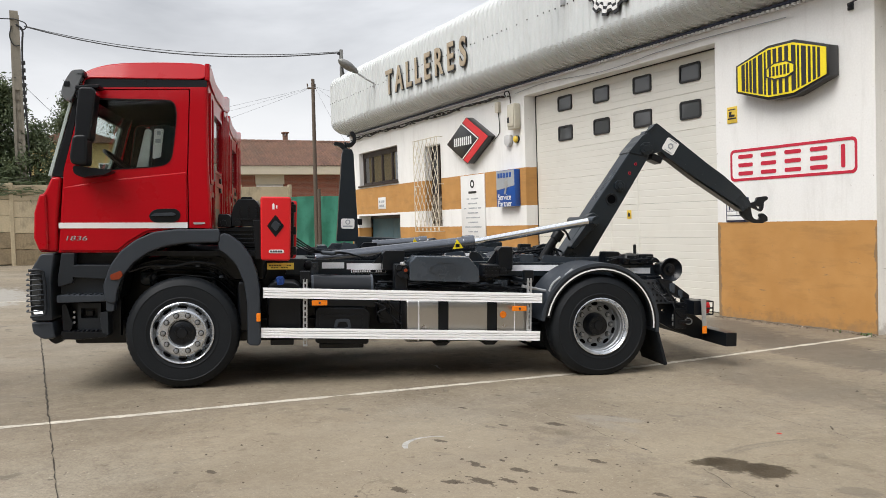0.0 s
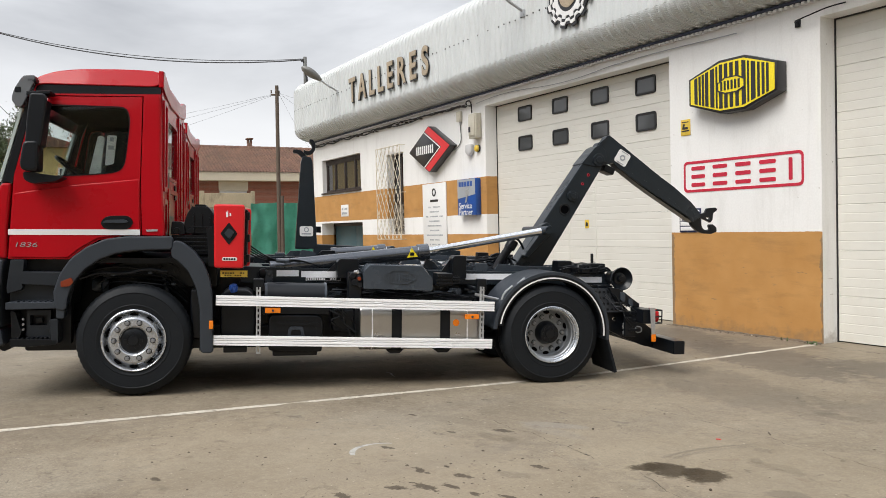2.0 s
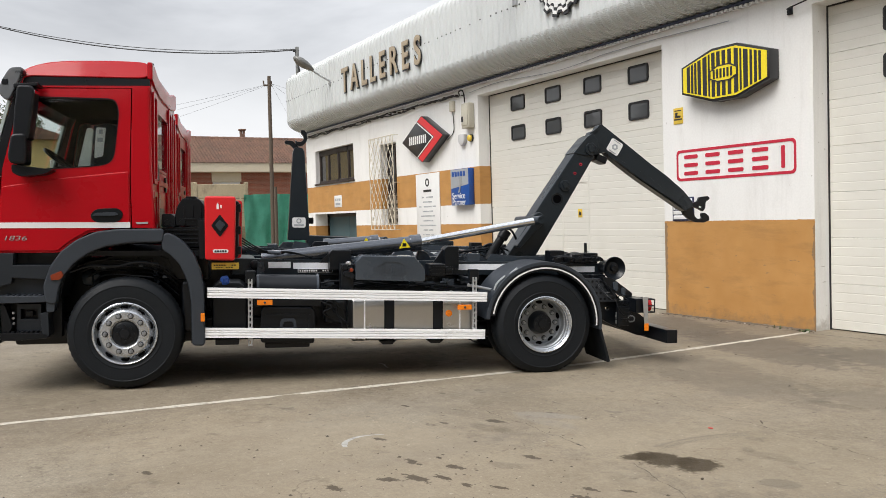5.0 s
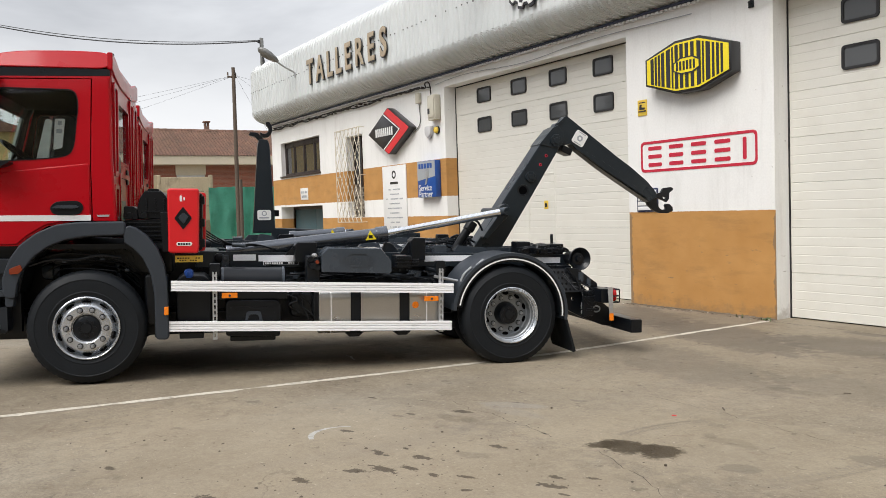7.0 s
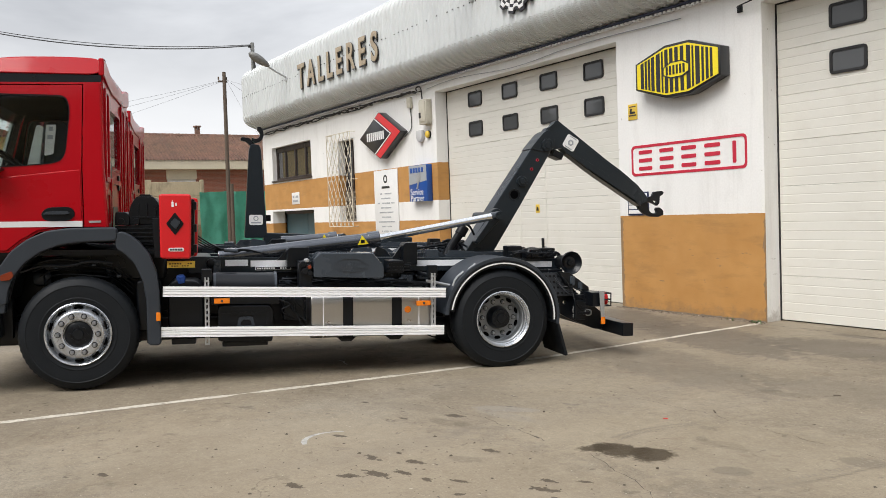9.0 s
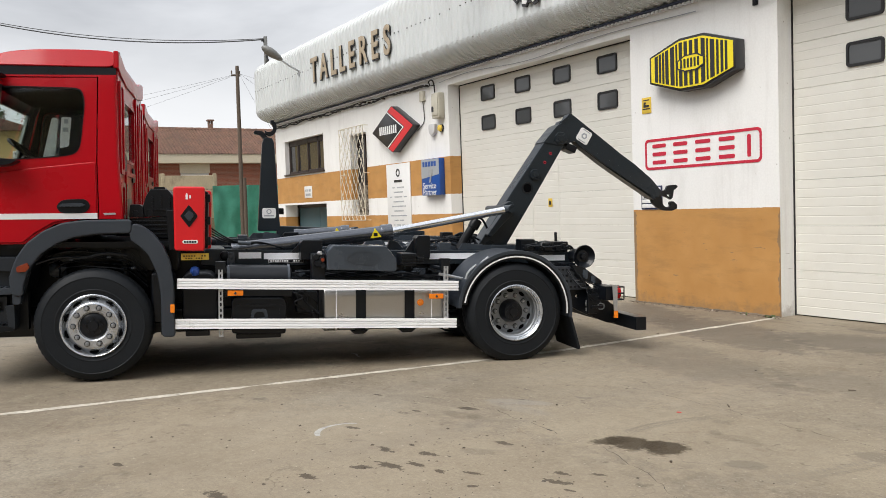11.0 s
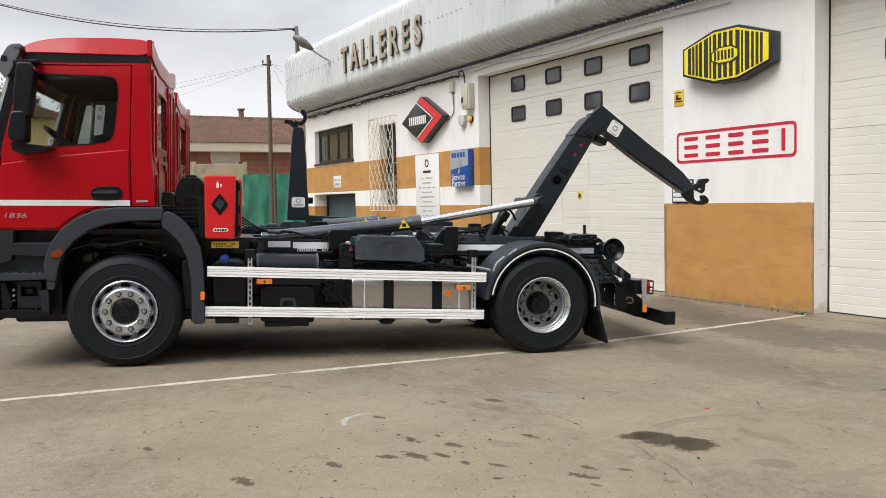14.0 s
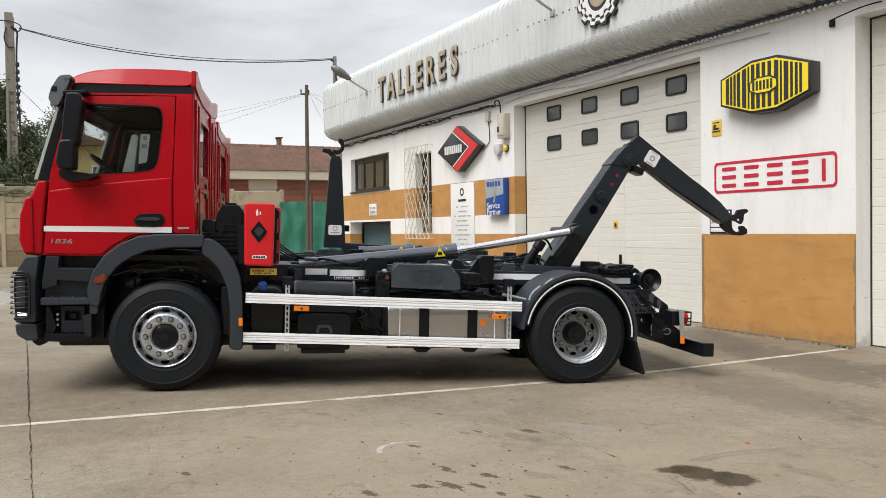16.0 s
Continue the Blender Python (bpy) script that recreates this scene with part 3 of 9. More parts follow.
# ---- the workshop ----
def facade_paint():
    """White masonry paint with ochre bands, rain streaks and chipped edges."""
    mt = material("facade_paint", (0.82, 0.815, 0.795), 0.8, 0.0, 0.05, 35, 1.2, 0.12, 0, (0.5, 0.48, 0.44), 0.3, streak=3.0)
    n, l = mt.node_tree.nodes, mt.node_tree.links
    b = n["Principled BSDF"]
    src = b.inputs["Base Color"].links[0].from_socket
    tc = n.new("ShaderNodeTexCoord")
    sep = n.new("ShaderNodeSeparateXYZ")
    l.new(tc.outputs["Object"], sep.inputs[0])
    wob = n.new("ShaderNodeTexNoise")
    wob.inputs["Scale"].default_value, wob.inputs["Detail"].default_value = 9.0, 6.0
    l.new(tc.outputs["Object"], wob.inputs["Vector"])

    def op(kind, a, c):
        m = n.new("ShaderNodeMath")
        m.operation = kind
        for i, v in enumerate((a, c)):
            if isinstance(v, (int, float)):
                m.inputs[i].default_value = v
            else:
                l.new(v, m.inputs[i])
        return m.outputs[0]

    z = op("ADD", sep.outputs["Z"], op("MULTIPLY", op("SUBTRACT", wob.outputs["Fac"], 0.5), 0.02))
    low = op("MULTIPLY", op("LESS_THAN", z, 1.49), op("MAXIMUM", op("LESS_THAN", sep.outputs["Y"], 0.004), op("LESS_THAN", sep.outputs["X"], -14.0)))
    band = op("MULTIPLY", op("MULTIPLY", op("GREATER_THAN", z, 1.93), op("LESS_THAN", z, 2.76)), op("LESS_THAN", sep.outputs["X"], -14.0))
    ochre = op("MAXIMUM", low, band)
    tone = n.new("ShaderNodeTexNoise")
    tone.inputs["Scale"].default_value, tone.inputs["Detail"].default_value = 2.2, 8.0
    l.new(tc.outputs["Object"], tone.inputs["Vector"])
    ramp = n.new("ShaderNodeValToRGB")
    ramp.color_ramp.elements[0].position, ramp.color_ramp.elements[0].color = 0.3, (0.45, 0.225, 0.064, 1)
    ramp.color_ramp.elements[1].position, ramp.color_ramp.elements[1].color = 0.7, (0.53, 0.278, 0.088, 1)
    l.new(tone.outputs["Fac"], ramp.inputs["Fac"])
    # long dull smudges rubbed into the ochre, and a dirty line along the ground
    rub_map = n.new("ShaderNodeMapping")
    rub_map.inputs["Scale"].default_value = (1.3, 1.3, 5.5)
    l.new(tc.outputs["Object"], rub_map.inputs["Vector"])
    rub = n.new("ShaderNodeTexNoise")
    rub.inputs["Scale"].default_value, rub.inputs["Detail"].default_value, rub.inputs["Roughness"].default_value = 1.0, 9.0, 0.68
    l.new(rub_map.outputs["Vector"], rub.inputs["Vector"])
    rub_r = n.new("ShaderNodeMapRange")
    rub_r.inputs["From Min"].default_value, rub_r.inputs["From Max"].default_value, rub_r.inputs["To Max"].default_value = 0.5, 0.7, 0.55
    l.new(rub.outputs["Fac"], rub_r.inputs["Value"])
    rubbed = n.new("ShaderNodeMix")
    rubbed.data_type = "RGBA"
    l.new(rub_r.outputs["Result"], rubbed.inputs[0])
    l.new(ramp.outputs["Color"], rubbed.inputs[6])
    rubbed.inputs[7].default_value = (0.31, 0.165, 0.058, 1)
    mx = n.new("ShaderNodeMix")
    mx.data_type = "RGBA"
    l.new(ochre, mx.inputs[0])
    l.new(src, mx.inputs[6])
    l.new(rubbed.outputs[2], mx.inputs[7])
    # knocks where the plaster shows
    chip = n.new("ShaderNodeTexNoise")
    chip.inputs["Scale"].default_value, chip.inputs["Detail"].default_value, chip.inputs["Roughness"].default_value = 5.0, 10.0, 0.75
    l.new(tc.outputs["Object"], chip.inputs["Vector"])
    cr = n.new("ShaderNodeMapRange")
    cr.inputs["From Min"].default_value, cr.inputs["From Max"].default_value, cr.inputs["To Max"].default_value = 0.675, 0.71, 0.75
    l.new(chip.outputs["Fac"], cr.inputs["Value"])
    # worn corners beside the doorways, scuffs and splashes low down
    def near(x0, wide):
        return op("LESS_THAN", op("ADD", op("ABSOLUTE", op("SUBTRACT", sep.outputs["X"], x0), 0), op("MULTIPLY", op("SUBTRACT", chip.outputs["Fac"], 0.5), -0.22)), wide)

    smear_map = n.new("ShaderNodeMapping")
    smear_map.inputs["Scale"].default_value = (4.0, 4.0, 22.0)
    l.new(tc.outputs["Object"], smear_map.inputs["Vector"])
    smear = n.new("ShaderNodeTexNoise")
    smear.inputs["Scale"].default_value, smear.inputs["Detail"].default_value, smear.inputs["Roughness"].default_value = 1.0, 6.0, 0.7
    l.new(smear_map.outputs["Vector"], smear.inputs["Vector"])
    scuff = n.new("ShaderNodeMapRange")
    scuff.inputs["From Min"].default_value, scuff.inputs["From Max"].default_value, scuff.inputs["To Max"].default_value = 0.625, 0.67, 0.7
    l.new(smear.outputs["Fac"], scuff.inputs["Value"])
    worn = op("MAXIMUM", cr.outputs["Result"], op("MULTIPLY", scuff.outputs["Result"], op("LESS_THAN", sep.outputs["Z"], 1.0)))
    worn = op("MAXIMUM", worn, op("MULTIPLY", op("MULTIPLY", op("MULTIPLY", op("MAXIMUM", near(-10.05, 0.055), near(-7.29, 0.022)), op("LESS_THAN", z, 1.46)), op("LESS_THAN", sep.outputs["Y"], 0.004)), 0.75))
    # rust-brown pocks scattered over the plaster
    pock = n.new("ShaderNodeTexNoise")
    pock.inputs["Scale"].default_value, pock.inputs["Detail"].default_value, pock.inputs["Roughness"].default_value = 13.0, 3.0, 0.55
    l.new(tc.outputs["Object"], pock.inputs["Vector"])
    pock_r = n.new("ShaderNodeMapRange")
    pock_r.inputs["From Min"].default_value, pock_r.inputs["From Max"].default_value, pock_r.inputs["To Max"].default_value = 0.71, 0.74, 0.6
    l.new(pock.outputs["Fac"], pock_r.inputs["Value"])
    worn = op("MAXIMUM", worn, pock_r.outputs["Result"])
    splash = n.new("ShaderNodeMapRange")
    splash.inputs["From Min"].default_value, splash.inputs["From Max"].default_value, splash.inputs["To Max"].default_value = 0.0, 0.1, 0.42
    l.new(op("SUBTRACT", op("MULTIPLY", chip.outputs["Fac"], 0.62), op("ADD", op("MULTIPLY", sep.outputs["Z"], 0.6), 0.215)), splash.inputs["Value"])
    worn = op("MAXIMUM", worn, splash.outputs["Result"])
    m2 = n.new("ShaderNodeMix")
    m2.data_type = "RGBA"
    l.new(worn, m2.inputs[0])
    l.new(mx.outputs[2], m2.inputs[6])
    m2.inputs[7].default_value = (0.19, 0.14, 0.09, 1)
    # grey rain streaks
    smp = n.new("ShaderNodeMapping")
    smp.inputs["Scale"].default_value = (7.0, 7.0, 0.45)
    l.new(tc.outputs["Object"], smp.inputs["Vector"])
    sn = n.new("ShaderNodeTexNoise")
    sn.inputs["Scale"].default_value, sn.inputs["Detail"].default_value, sn.inputs["Roughness"].default_value = 1.0, 7.0, 0.65
    l.new(smp.outputs["Vector"], sn.inputs["Vector"])
    sr = n.new("ShaderNodeMapRange")
    sr.inputs["From Min"].default_value, sr.inputs["From Max"].default_value, sr.inputs["To Max"].default_value = 0.54, 0.78, 0.17
    l.new(sn.outputs["Fac"], sr.inputs["Value"])
    m3 = n.new("ShaderNodeMix")
    m3.data_type = "RGBA"
    l.new(op("MULTIPLY", sr.outputs["Result"], op("SUBTRACT", 1.0, op("MULTIPLY", ochre, 0.85))), m3.inputs[0])
    l.new(m2.outputs[2], m3.inputs[6])
    m3.inputs[7].default_value = (0.36, 0.33, 0.29, 1)
    l.new(m3.outputs[2], b.inputs["Base Color"])
    return mt


PAINT = facade_paint()
PLASTER = material("grey_plaster", (0.4, 0.38, 0.35), 0.85, 0, 0.15, 30, 2, 0.2)
APRON = material("dirty_cement", (0.15, 0.118, 0.084), 0.9, 0, 0.35, 20, 5, 0.4, 0, (0.075, 0.058, 0.04), 0.9)
DOOR_PAINT = material("ivory_door_panel", (0.7, 0.685, 0.625), 0.45, 0.0, 0.03, 60, 1.2, 0.02, 0.0, (0.5, 0.47, 0.4), 0.22, piece=0.02)
SEAL = material("black_rubber_seal", (0.015, 0.015, 0.016), 0.6, 0, 0.15, 60, 4, 0.05)
CORRUGATED = material("corrugated_sheet", (0.62, 0.645, 0.64), 0.42, 0.1, 0.06, 40, 0.9, 0.02, 0.0, (0.33, 0.305, 0.255), 0.3, streak=2.5)
NAVY = material("navy_gutter", (0.02, 0.03, 0.06), 0.5, 0, 0.2, 40, 4, 0.05)
BROWN_FRAME = material("brown_window_frame", (0.035, 0.022, 0.016), 0.45, 0, 0.2, 50, 6, 0.05)
TEAL_DOOR = material("teal_metal_door", (0.075, 0.14, 0.165), 0.5, 0, 0.2, 40, 5, 0.05, 0, (0.12, 0.12, 0.11), 0.4)
LATTICE = material("cream_painted_iron", (0.62, 0.57, 0.46), 0.6, 0, 0.15, 60, 6, 0.1, 0, (0.25, 0.13, 0.06), 0.4)
LETTER = material("bronze_letter", (0.42, 0.34, 0.24), 0.5, 0.2, 0.25, 40, 6, 0.1)
SIGN_BLACK = material("black_sign_enamel", (0.014, 0.014, 0.016), 0.35, 0, 0.1, 40, 3, 0, 0.2)
SIGN_RED = material("red_sign_paint", (0.52, 0.018, 0.045), 0.5, 0, 0.08, 40, 3, 0.05)
SIGN_BRIGHT_RED = material("bright_red_sign", (0.66, 0.03, 0.035), 0.4, 0, 0.06, 40, 3, 0, 0.1)
SIGN_BLUE = material("blue_sign_panel", (0.01, 0.075, 0.33), 0.35, 0, 0.06, 40, 3, 0, 0.1)
SIGN_GREY = material("grey_sign_panel", (0.36, 0.38, 0.4), 0.4, 0, 0.06, 40, 3)
SIGN_WHITE = material("white_sign_panel", (0.78, 0.78, 0.77), 0.45, 0, 0.05, 40, 3)
NAVY_SIGN = material("dark_blue_sign", (0.015, 0.022, 0.07), 0.4, 0, 0.08, 40, 3)
OCHRE_SIGN = material("yellow_notice", (0.72, 0.5, 0.06), 0.5, 0, 0.1, 40, 4)
CABLE = material("black_cable", (0.015, 0.015, 0.016), 0.6, 0, 0.2, 60, 5, 0.05)
CREAM_BOX = material("cream_meter_box", (0.55, 0.52, 0.43), 0.5, 0, 0.1, 40, 4, 0.03, 0, (0.3, 0.27, 0.2), 0.3)
BLOCK = material("glass_block_surround", (0.22, 0.19, 0.15), 0.7, 0, 0.25, 40, 5, 0.1)

LEFT, RIGHT, TOP, DOOR_TOP = -26.7, 4.2, 4.62, 4.31
DOOR_1, DOOR_2 = (-15.69, -10.05), (-7.29, -1.65)
RECESS = 0.3
WIN = (-25.87, -22.7, 2.85, 3.91)
LOW = (-26.05, -22.65, 0.02, 1.87)
TALL = (-20.85, -19.85, 1.5, 3.68)

# the wall's outline runs down to the ground round both doorways
outline = [(LEFT, -0.3), (DOOR_1[0], -0.3), (DOOR_1[0], DOOR_TOP), (DOOR_1[1], DOOR_TOP), (DOOR_1[1], -0.3), (DOOR_2[0], -0.3), (DOOR_2[0], DOOR_TOP), (DOOR_2[1], DOOR_TOP), (DOOR_2[1], -0.3), (RIGHT, -0.3), (RIGHT, TOP), (LEFT, TOP)]
rect = lambda r: [(r[0], r[2]), (r[1], r[2]), (r[1], r[3]), (r[0], r[3])]
bm = prism(bmesh.new(), outline, 0.0, 0.42, "y", [rect(WIN), rect(LOW), rect(TALL)])
wall = part("wall_south", bm, PAINT, smooth=0)
tagged(wall, "white rendered workshop wall with ochre bands", "wall", kind="structure")
for nm, args in (("wall_west", (LEFT, LEFT + 0.3, 0.42, 13.0, -0.3, 6.4)), ("wall_east", (RIGHT - 0.3, RIGHT, 0.42, 13.0, -0.3, 6.4)), ("wall_north", (LEFT, RIGHT, 13.0, 13.3, -0.3, 6.4))):
    tagged(part(nm, box(bmesh.new(), *args), PAINT, smooth=0), "plain white workshop wall", "wall", kind="structure")
tagged(part("roof", box(bmesh.new(), LEFT, RIGHT, 0.35, 13.3, 6.42, 6.55), CORRUGATED, smooth=0), "flat corrugated workshop roof", "roof", kind="structure")
tagged(part("floor", box(bmesh.new(), LEFT + 0.3, RIGHT - 0.3, 0.45, 13.0, -0.2, -0.02), PLASTER, smooth=0), "grey concrete workshop floor", "floor", kind="structure")
ra = random.Random(21)
bm = bmesh.new()
prev = None
for i in range(70):
    x = DOOR_1[1] + 0.02 + (DOOR_2[0] - DOOR_1[1] - 0.04) * i / 69
    d, h = ra.uniform(0.05, 0.09), ra.uniform(0.008, 0.02)
    row = [bm.verts.new(p) for p in ((x, -d, -0.02), (x, -d + 0.02, ra.uniform(0.004, 0.02)), (x, -d * 0.5, h * ra.uniform(0.5, 0.9)), (x, -0.002, h), (x, -0.002, -0.02))]
    if prev:
        for k in range(4):
            bm.faces.new((prev[k], row[k], row[k + 1], prev[k + 1]))
    prev = row
tagged(part("apron", bm, APRON, smooth=20), "crumbling cement fillet at the wall foot", "apron", kind="structure")
# crumbs of plaster, dead leaves and soil along the wall foot
for nm, tone, n_, lab in (("litter", (0.07, 0.05, 0.032), 150, "dead leaves and soil along the wall foot"), ("rubble", (0.5, 0.45, 0.38), 16, "pale plaster crumbs along the wall foot")):
    bm = bmesh.new()
    for _ in range(n_):
        x, y = ra.uniform(-10.1, -7.2), -0.1 - abs(ra.gauss(0, 0.07))
        s_ = ra.uniform(0.006, 0.022) * (1.2 if nm == "rubble" and ra.random() < 0.25 else 0.8)
        z, a = ra.uniform(0.0, 0.02), ra.uniform(0, 6.28)
        p = [bm.verts.new((x + s_ * math.cos(a + t) * ra.uniform(0.5, 1.6), y + s_ * math.sin(a + t) * ra.uniform(0.5, 1.2), z + ra.uniform(-0.004, 0.004))) for t in (0, 1.6, 3.1, 4.7)]
        q = bm.verts.new((x, y, z + s_ * ra.uniform(0.3, 0.8)))
        for k in range(4):
            bm.faces.new((p[k], p[(k + 1) % 4], q))
    tagged(part(nm, bm, material(nm, tone, 0.9, 0, 0.4, 30, 3, 0.2), smooth=0), lab, nm, kind="stuff")


def sectional_door(name, x0, x1, windows, wicket, label):
    """A ribbed sectional door: panels one above another, windows set in the upper two."""
    door = empty(name)
    tagged(door, label, "door", kind="structure")
    ph, rows = 0.61, 7
    back = RECESS + 0.045
    part("backing", box(bmesh.new(), x0 - 0.05, x1 + 0.05, back, back + 0.03, -0.02, DOOR_TOP + 0.3), SEAL, door, smooth=0)
    panel_x0, panel_x1 = x0 + 0.018, x1 - 0.018
    for r in range(rows + 1):
        z0 = 0.014 + r * ph
        z1 = z0 + ph - 0.003
        if z0 > DOOR_TOP:
            break
        # profile of one panel: five shallow ribs
        prof = [(RECESS + 0.045, z0), (RECESS + 0.004, z0), (RECESS, z0 + 0.004)]
        for k in range(1, 5):
            zk = z0 + k * ph / 5
            prof += [(RECESS, zk - 0.009), (RECESS + 0.0024, zk - 0.002), (RECESS + 0.0024, zk + 0.002), (RECESS, zk + 0.009)]
        prof += [(RECESS, z1 - 0.004), (RECESS + 0.004, z1), (RECESS + 0.045, z1)]
        spans = [(panel_x0, panel_x1)]
        if wicket and z0 < wicket[3] - 0.1:
            spans = [(panel_x0, wicket[0] - 0.012), (wicket[0], wicket[1]), (wicket[1] + 0.012, panel_x1)]
        for a, b in spans:
            part("panel", prism(bmesh.new(), prof, a, b, "x"), DOOR_PAINT, door, smooth=0)
    if wicket:
        f = bmesh.new()
        a, b, z0, z1 = wicket
        for args in ((a - 0.02, a, z0, z1), (b, b + 0.02, z0, z1), (a - 0.02, b + 0.02, z1, z1 + 0.025)):
            box(f, args[0], args[1], RECESS - 0.008, RECESS + 0.01, args[2], args[3], 0.003)
        part("wicket_frame", f, DOOR_PAINT, door, smooth=0)
        h = box(bmesh.new(), b - 0.14, b - 0.08, RECESS - 0.03, RECESS + 0.005, 0.88, 1.1, 0.012)
        part("door_handle", h, BLACK, door, "black recessed handle")
        rod(k := bmesh.new(), (b - 0.035, RECESS - 0.02, 0.93), (b - 0.035, RECESS + 0.01, 0.93), 0.018)
        part("lock", k, GALV, door)
    for wx, top in windows:
        wz = top - 0.035
        fr = prism(bmesh.new(), soft_rect(wx, wx + 0.5, wz - 0.31, wz, 0.05), RECESS - 0.022, RECESS + 0.02, "y", [soft_rect(wx + 0.035, wx + 0.465, wz - 0.275, wz - 0.035, 0.03)])
        w = part("window_frame", fr, SEAL, door, "black rubber window frame", smooth=30)
        part("pane", prism(bmesh.new(), soft_rect(wx + 0.03, wx + 0.47, wz - 0.28, wz - 0.03, 0.03), RECESS - 0.008, RECESS - 0.004, "y"), DOOR_GLASS, w)
    s = bmesh.new()
    for args in ((x0, x0 + 0.014, -0.02, DOOR_TOP), (x1 - 0.014, x1, -0.02, DOOR_TOP), (x0 + 0.014, x1 - 0.014, DOOR_TOP - 0.02, DOOR_TOP)):
        box(s, args[0], args[1], RECESS - 0.015, RECESS + 0.04, args[2], args[3])
    part("seal", s, SEAL, door, smooth=0)
    return door


cols = [-14.82, -13.6, -12.39, -11.17]
sectional_door("door_1", *DOOR_1, [(x, z) for x in cols for z in (4.2, 3.58)], (-13.12, -12.33, 0.2, 2.24), "closed ivory sectional workshop door with eight windows")
sectional_door("door_2", *DOOR_2, [(-6.5 + 1.21 * i, z) for i in range(4) for z in (4.16, 3.58)], None, "closed ivory sectional door with dark windows")

# corrugated fascia: ribbed sheet, rolled over at the top, crimped where it curves in below
def fascia():
    prof = []
    low_r, low_z, rolls = 0.37, 4.97, 19
    for i in range(rolls):
        for k, dip in ((0.0, 0.0), (0.58, 0.0), (0.7, 1.0), (0.88, 1.0)):
            a = radians(-90 - 90 * (i + k) / rolls)
            prof.append((0.62 * math.cos(a), low_z + low_r * math.sin(a), 0.017 * dip))
    for z in (4.97, 5.3, 5.62, 5.95, 6.13):
        prof.append((-0.62, z, 0.0))
    for i in range(24):
        for k, dip in ((0.3, 0.0), (0.65, 0.0), (0.8, 1.0)):
            a = radians(180 - 90 * (i + k) / 24)
            prof.append((0.62 * math.cos(a), 6.15 + 0.46 * math.sin(a), 0.007 * dip))
    prof.append((0.5, 6.615, 0.0))
    pitch = 0.2
    xs = []
    x = LEFT - 0.03
    while x < RIGHT:
        xs += [(x, 0.0), (x + pitch * 0.34, 0.0), (x + pitch * 0.46, 0.034), (x + pitch * 0.88, 0.034)]
        x += pitch
    nrm = []
    for i in range(len(prof)):
        a, b = prof[max(0, i - 1)], prof[min(len(prof) - 1, i + 1)]
        t = Vector((b[0] - a[0], b[1] - a[1])).normalized()
        nrm.append((t.y, -t.x))
    mid = 4 * rolls + 2
    flip = 1 if nrm[mid][0] > 0 else -1
    verts = [(x, y + flip * ny * (d + dip * (1.0 if d == 0 else 0.25)), z + flip * nz * (d + dip * (1.0 if d == 0 else 0.25))) for x, d in xs for (y, z, dip), (ny, nz) in zip(prof, nrm)]
    k = len(prof)
    faces = [(i * k + j, i * k + j + 1, (i + 1) * k + j + 1, (i + 1) * k + j) for i in range(len(xs) - 1) for j in range(k - 1)]
    me = bpy.data.meshes.new("fascia")
    me.from_pydata(verts, [], faces)
    me.materials.append(CORRUGATED)
    me.polygons.foreach_set("use_smooth", [True] * len(me.polygons))
    me.set_sharp_from_angle(angle=radians(14))
    ob = new("fascia", me)
    tagged(ob, "pale corrugated metal fascia with rounded edges", "fascia", kind="structure")
    cap = prism(bmesh.new(), [(y + 0.02, z) for y, z, _ in prof] + [(0.5, 4.64)], LEFT - 0.03, LEFT - 0.02, "x")
    part("end_cap", cap, CORRUGATED, ob, smooth=0)
    scr, rs = bmesh.new(), random.Random(8)
    x = LEFT + 0.004
    while x < RIGHT:
        if rs.random() < 0.8:
            z = 5.62 + rs.gauss(0, 0.008)
            box(scr, x - 0.012, x + 0.012, -0.634, -0.61, z - 0.012, z + 0.012)
        x += pitch
    tagged(part("screw", scr, CABLE, ob, smooth=0), kind="stuff")
    return ob


fascia()
gut = bmesh.new()
box(gut, LEFT, RIGHT, -0.1, -0.003, 4.55, 4.59, 0.008)
tagged(part("trim", gut, NAVY, smooth=30), "dark blue metal trim under the fascia", "trim", kind="structure")
bead = bmesh.new()
for i in range(225):
    box(bead, LEFT + 0.2 + 0.09 * i, LEFT + 0.25 + 0.09 * i, -0.085, -0.003, 4.512, 4.545)
tagged(part("bead_strip", bead, SIGN_WHITE, smooth=0), "white beaded strip under the dark trim", "trim", kind="stuff")

# raised letters on the fascia
sign = empty("sign_lettering")
tagged(sign, "raised bronze letters on the corrugated fascia", "lettering")
x = -21.86
for ch, wd in zip("TALLERES", (0.58, 0.66, 0.5, 0.5, 0.56, 0.62, 0.56, 0.6)):
    lt = words(ch, 0.93, 0.02, Matrix.Translation((x + wd / 2, -0.675, 5.49)), "letter", LETTER, sign, stretch=0.8, grow=0.016)
    words(ch, 0.93, 0.03, Matrix.Translation((x + wd / 2 - 0.012, -0.648, 5.478)), "shadow_plate", SIGN_BLACK, lt, stretch=0.8, grow=0.034)
    x += wd + 0.055
EMBLEM = Matrix.Translation((-11.78, 0, 5.66))


def toothed(r, tooth, n=12):
    """A round outline with blunt teeth."""
    return [(r_ * math.cos(radians(360 * (i + f) / n - 97)) * 1.12, r_ * math.sin(radians(360 * (i + f) / n - 97))) for i in range(n) for f, r_ in ((0.0, r), (0.38, r), (0.5, r + tooth), (0.88, r + tooth))]


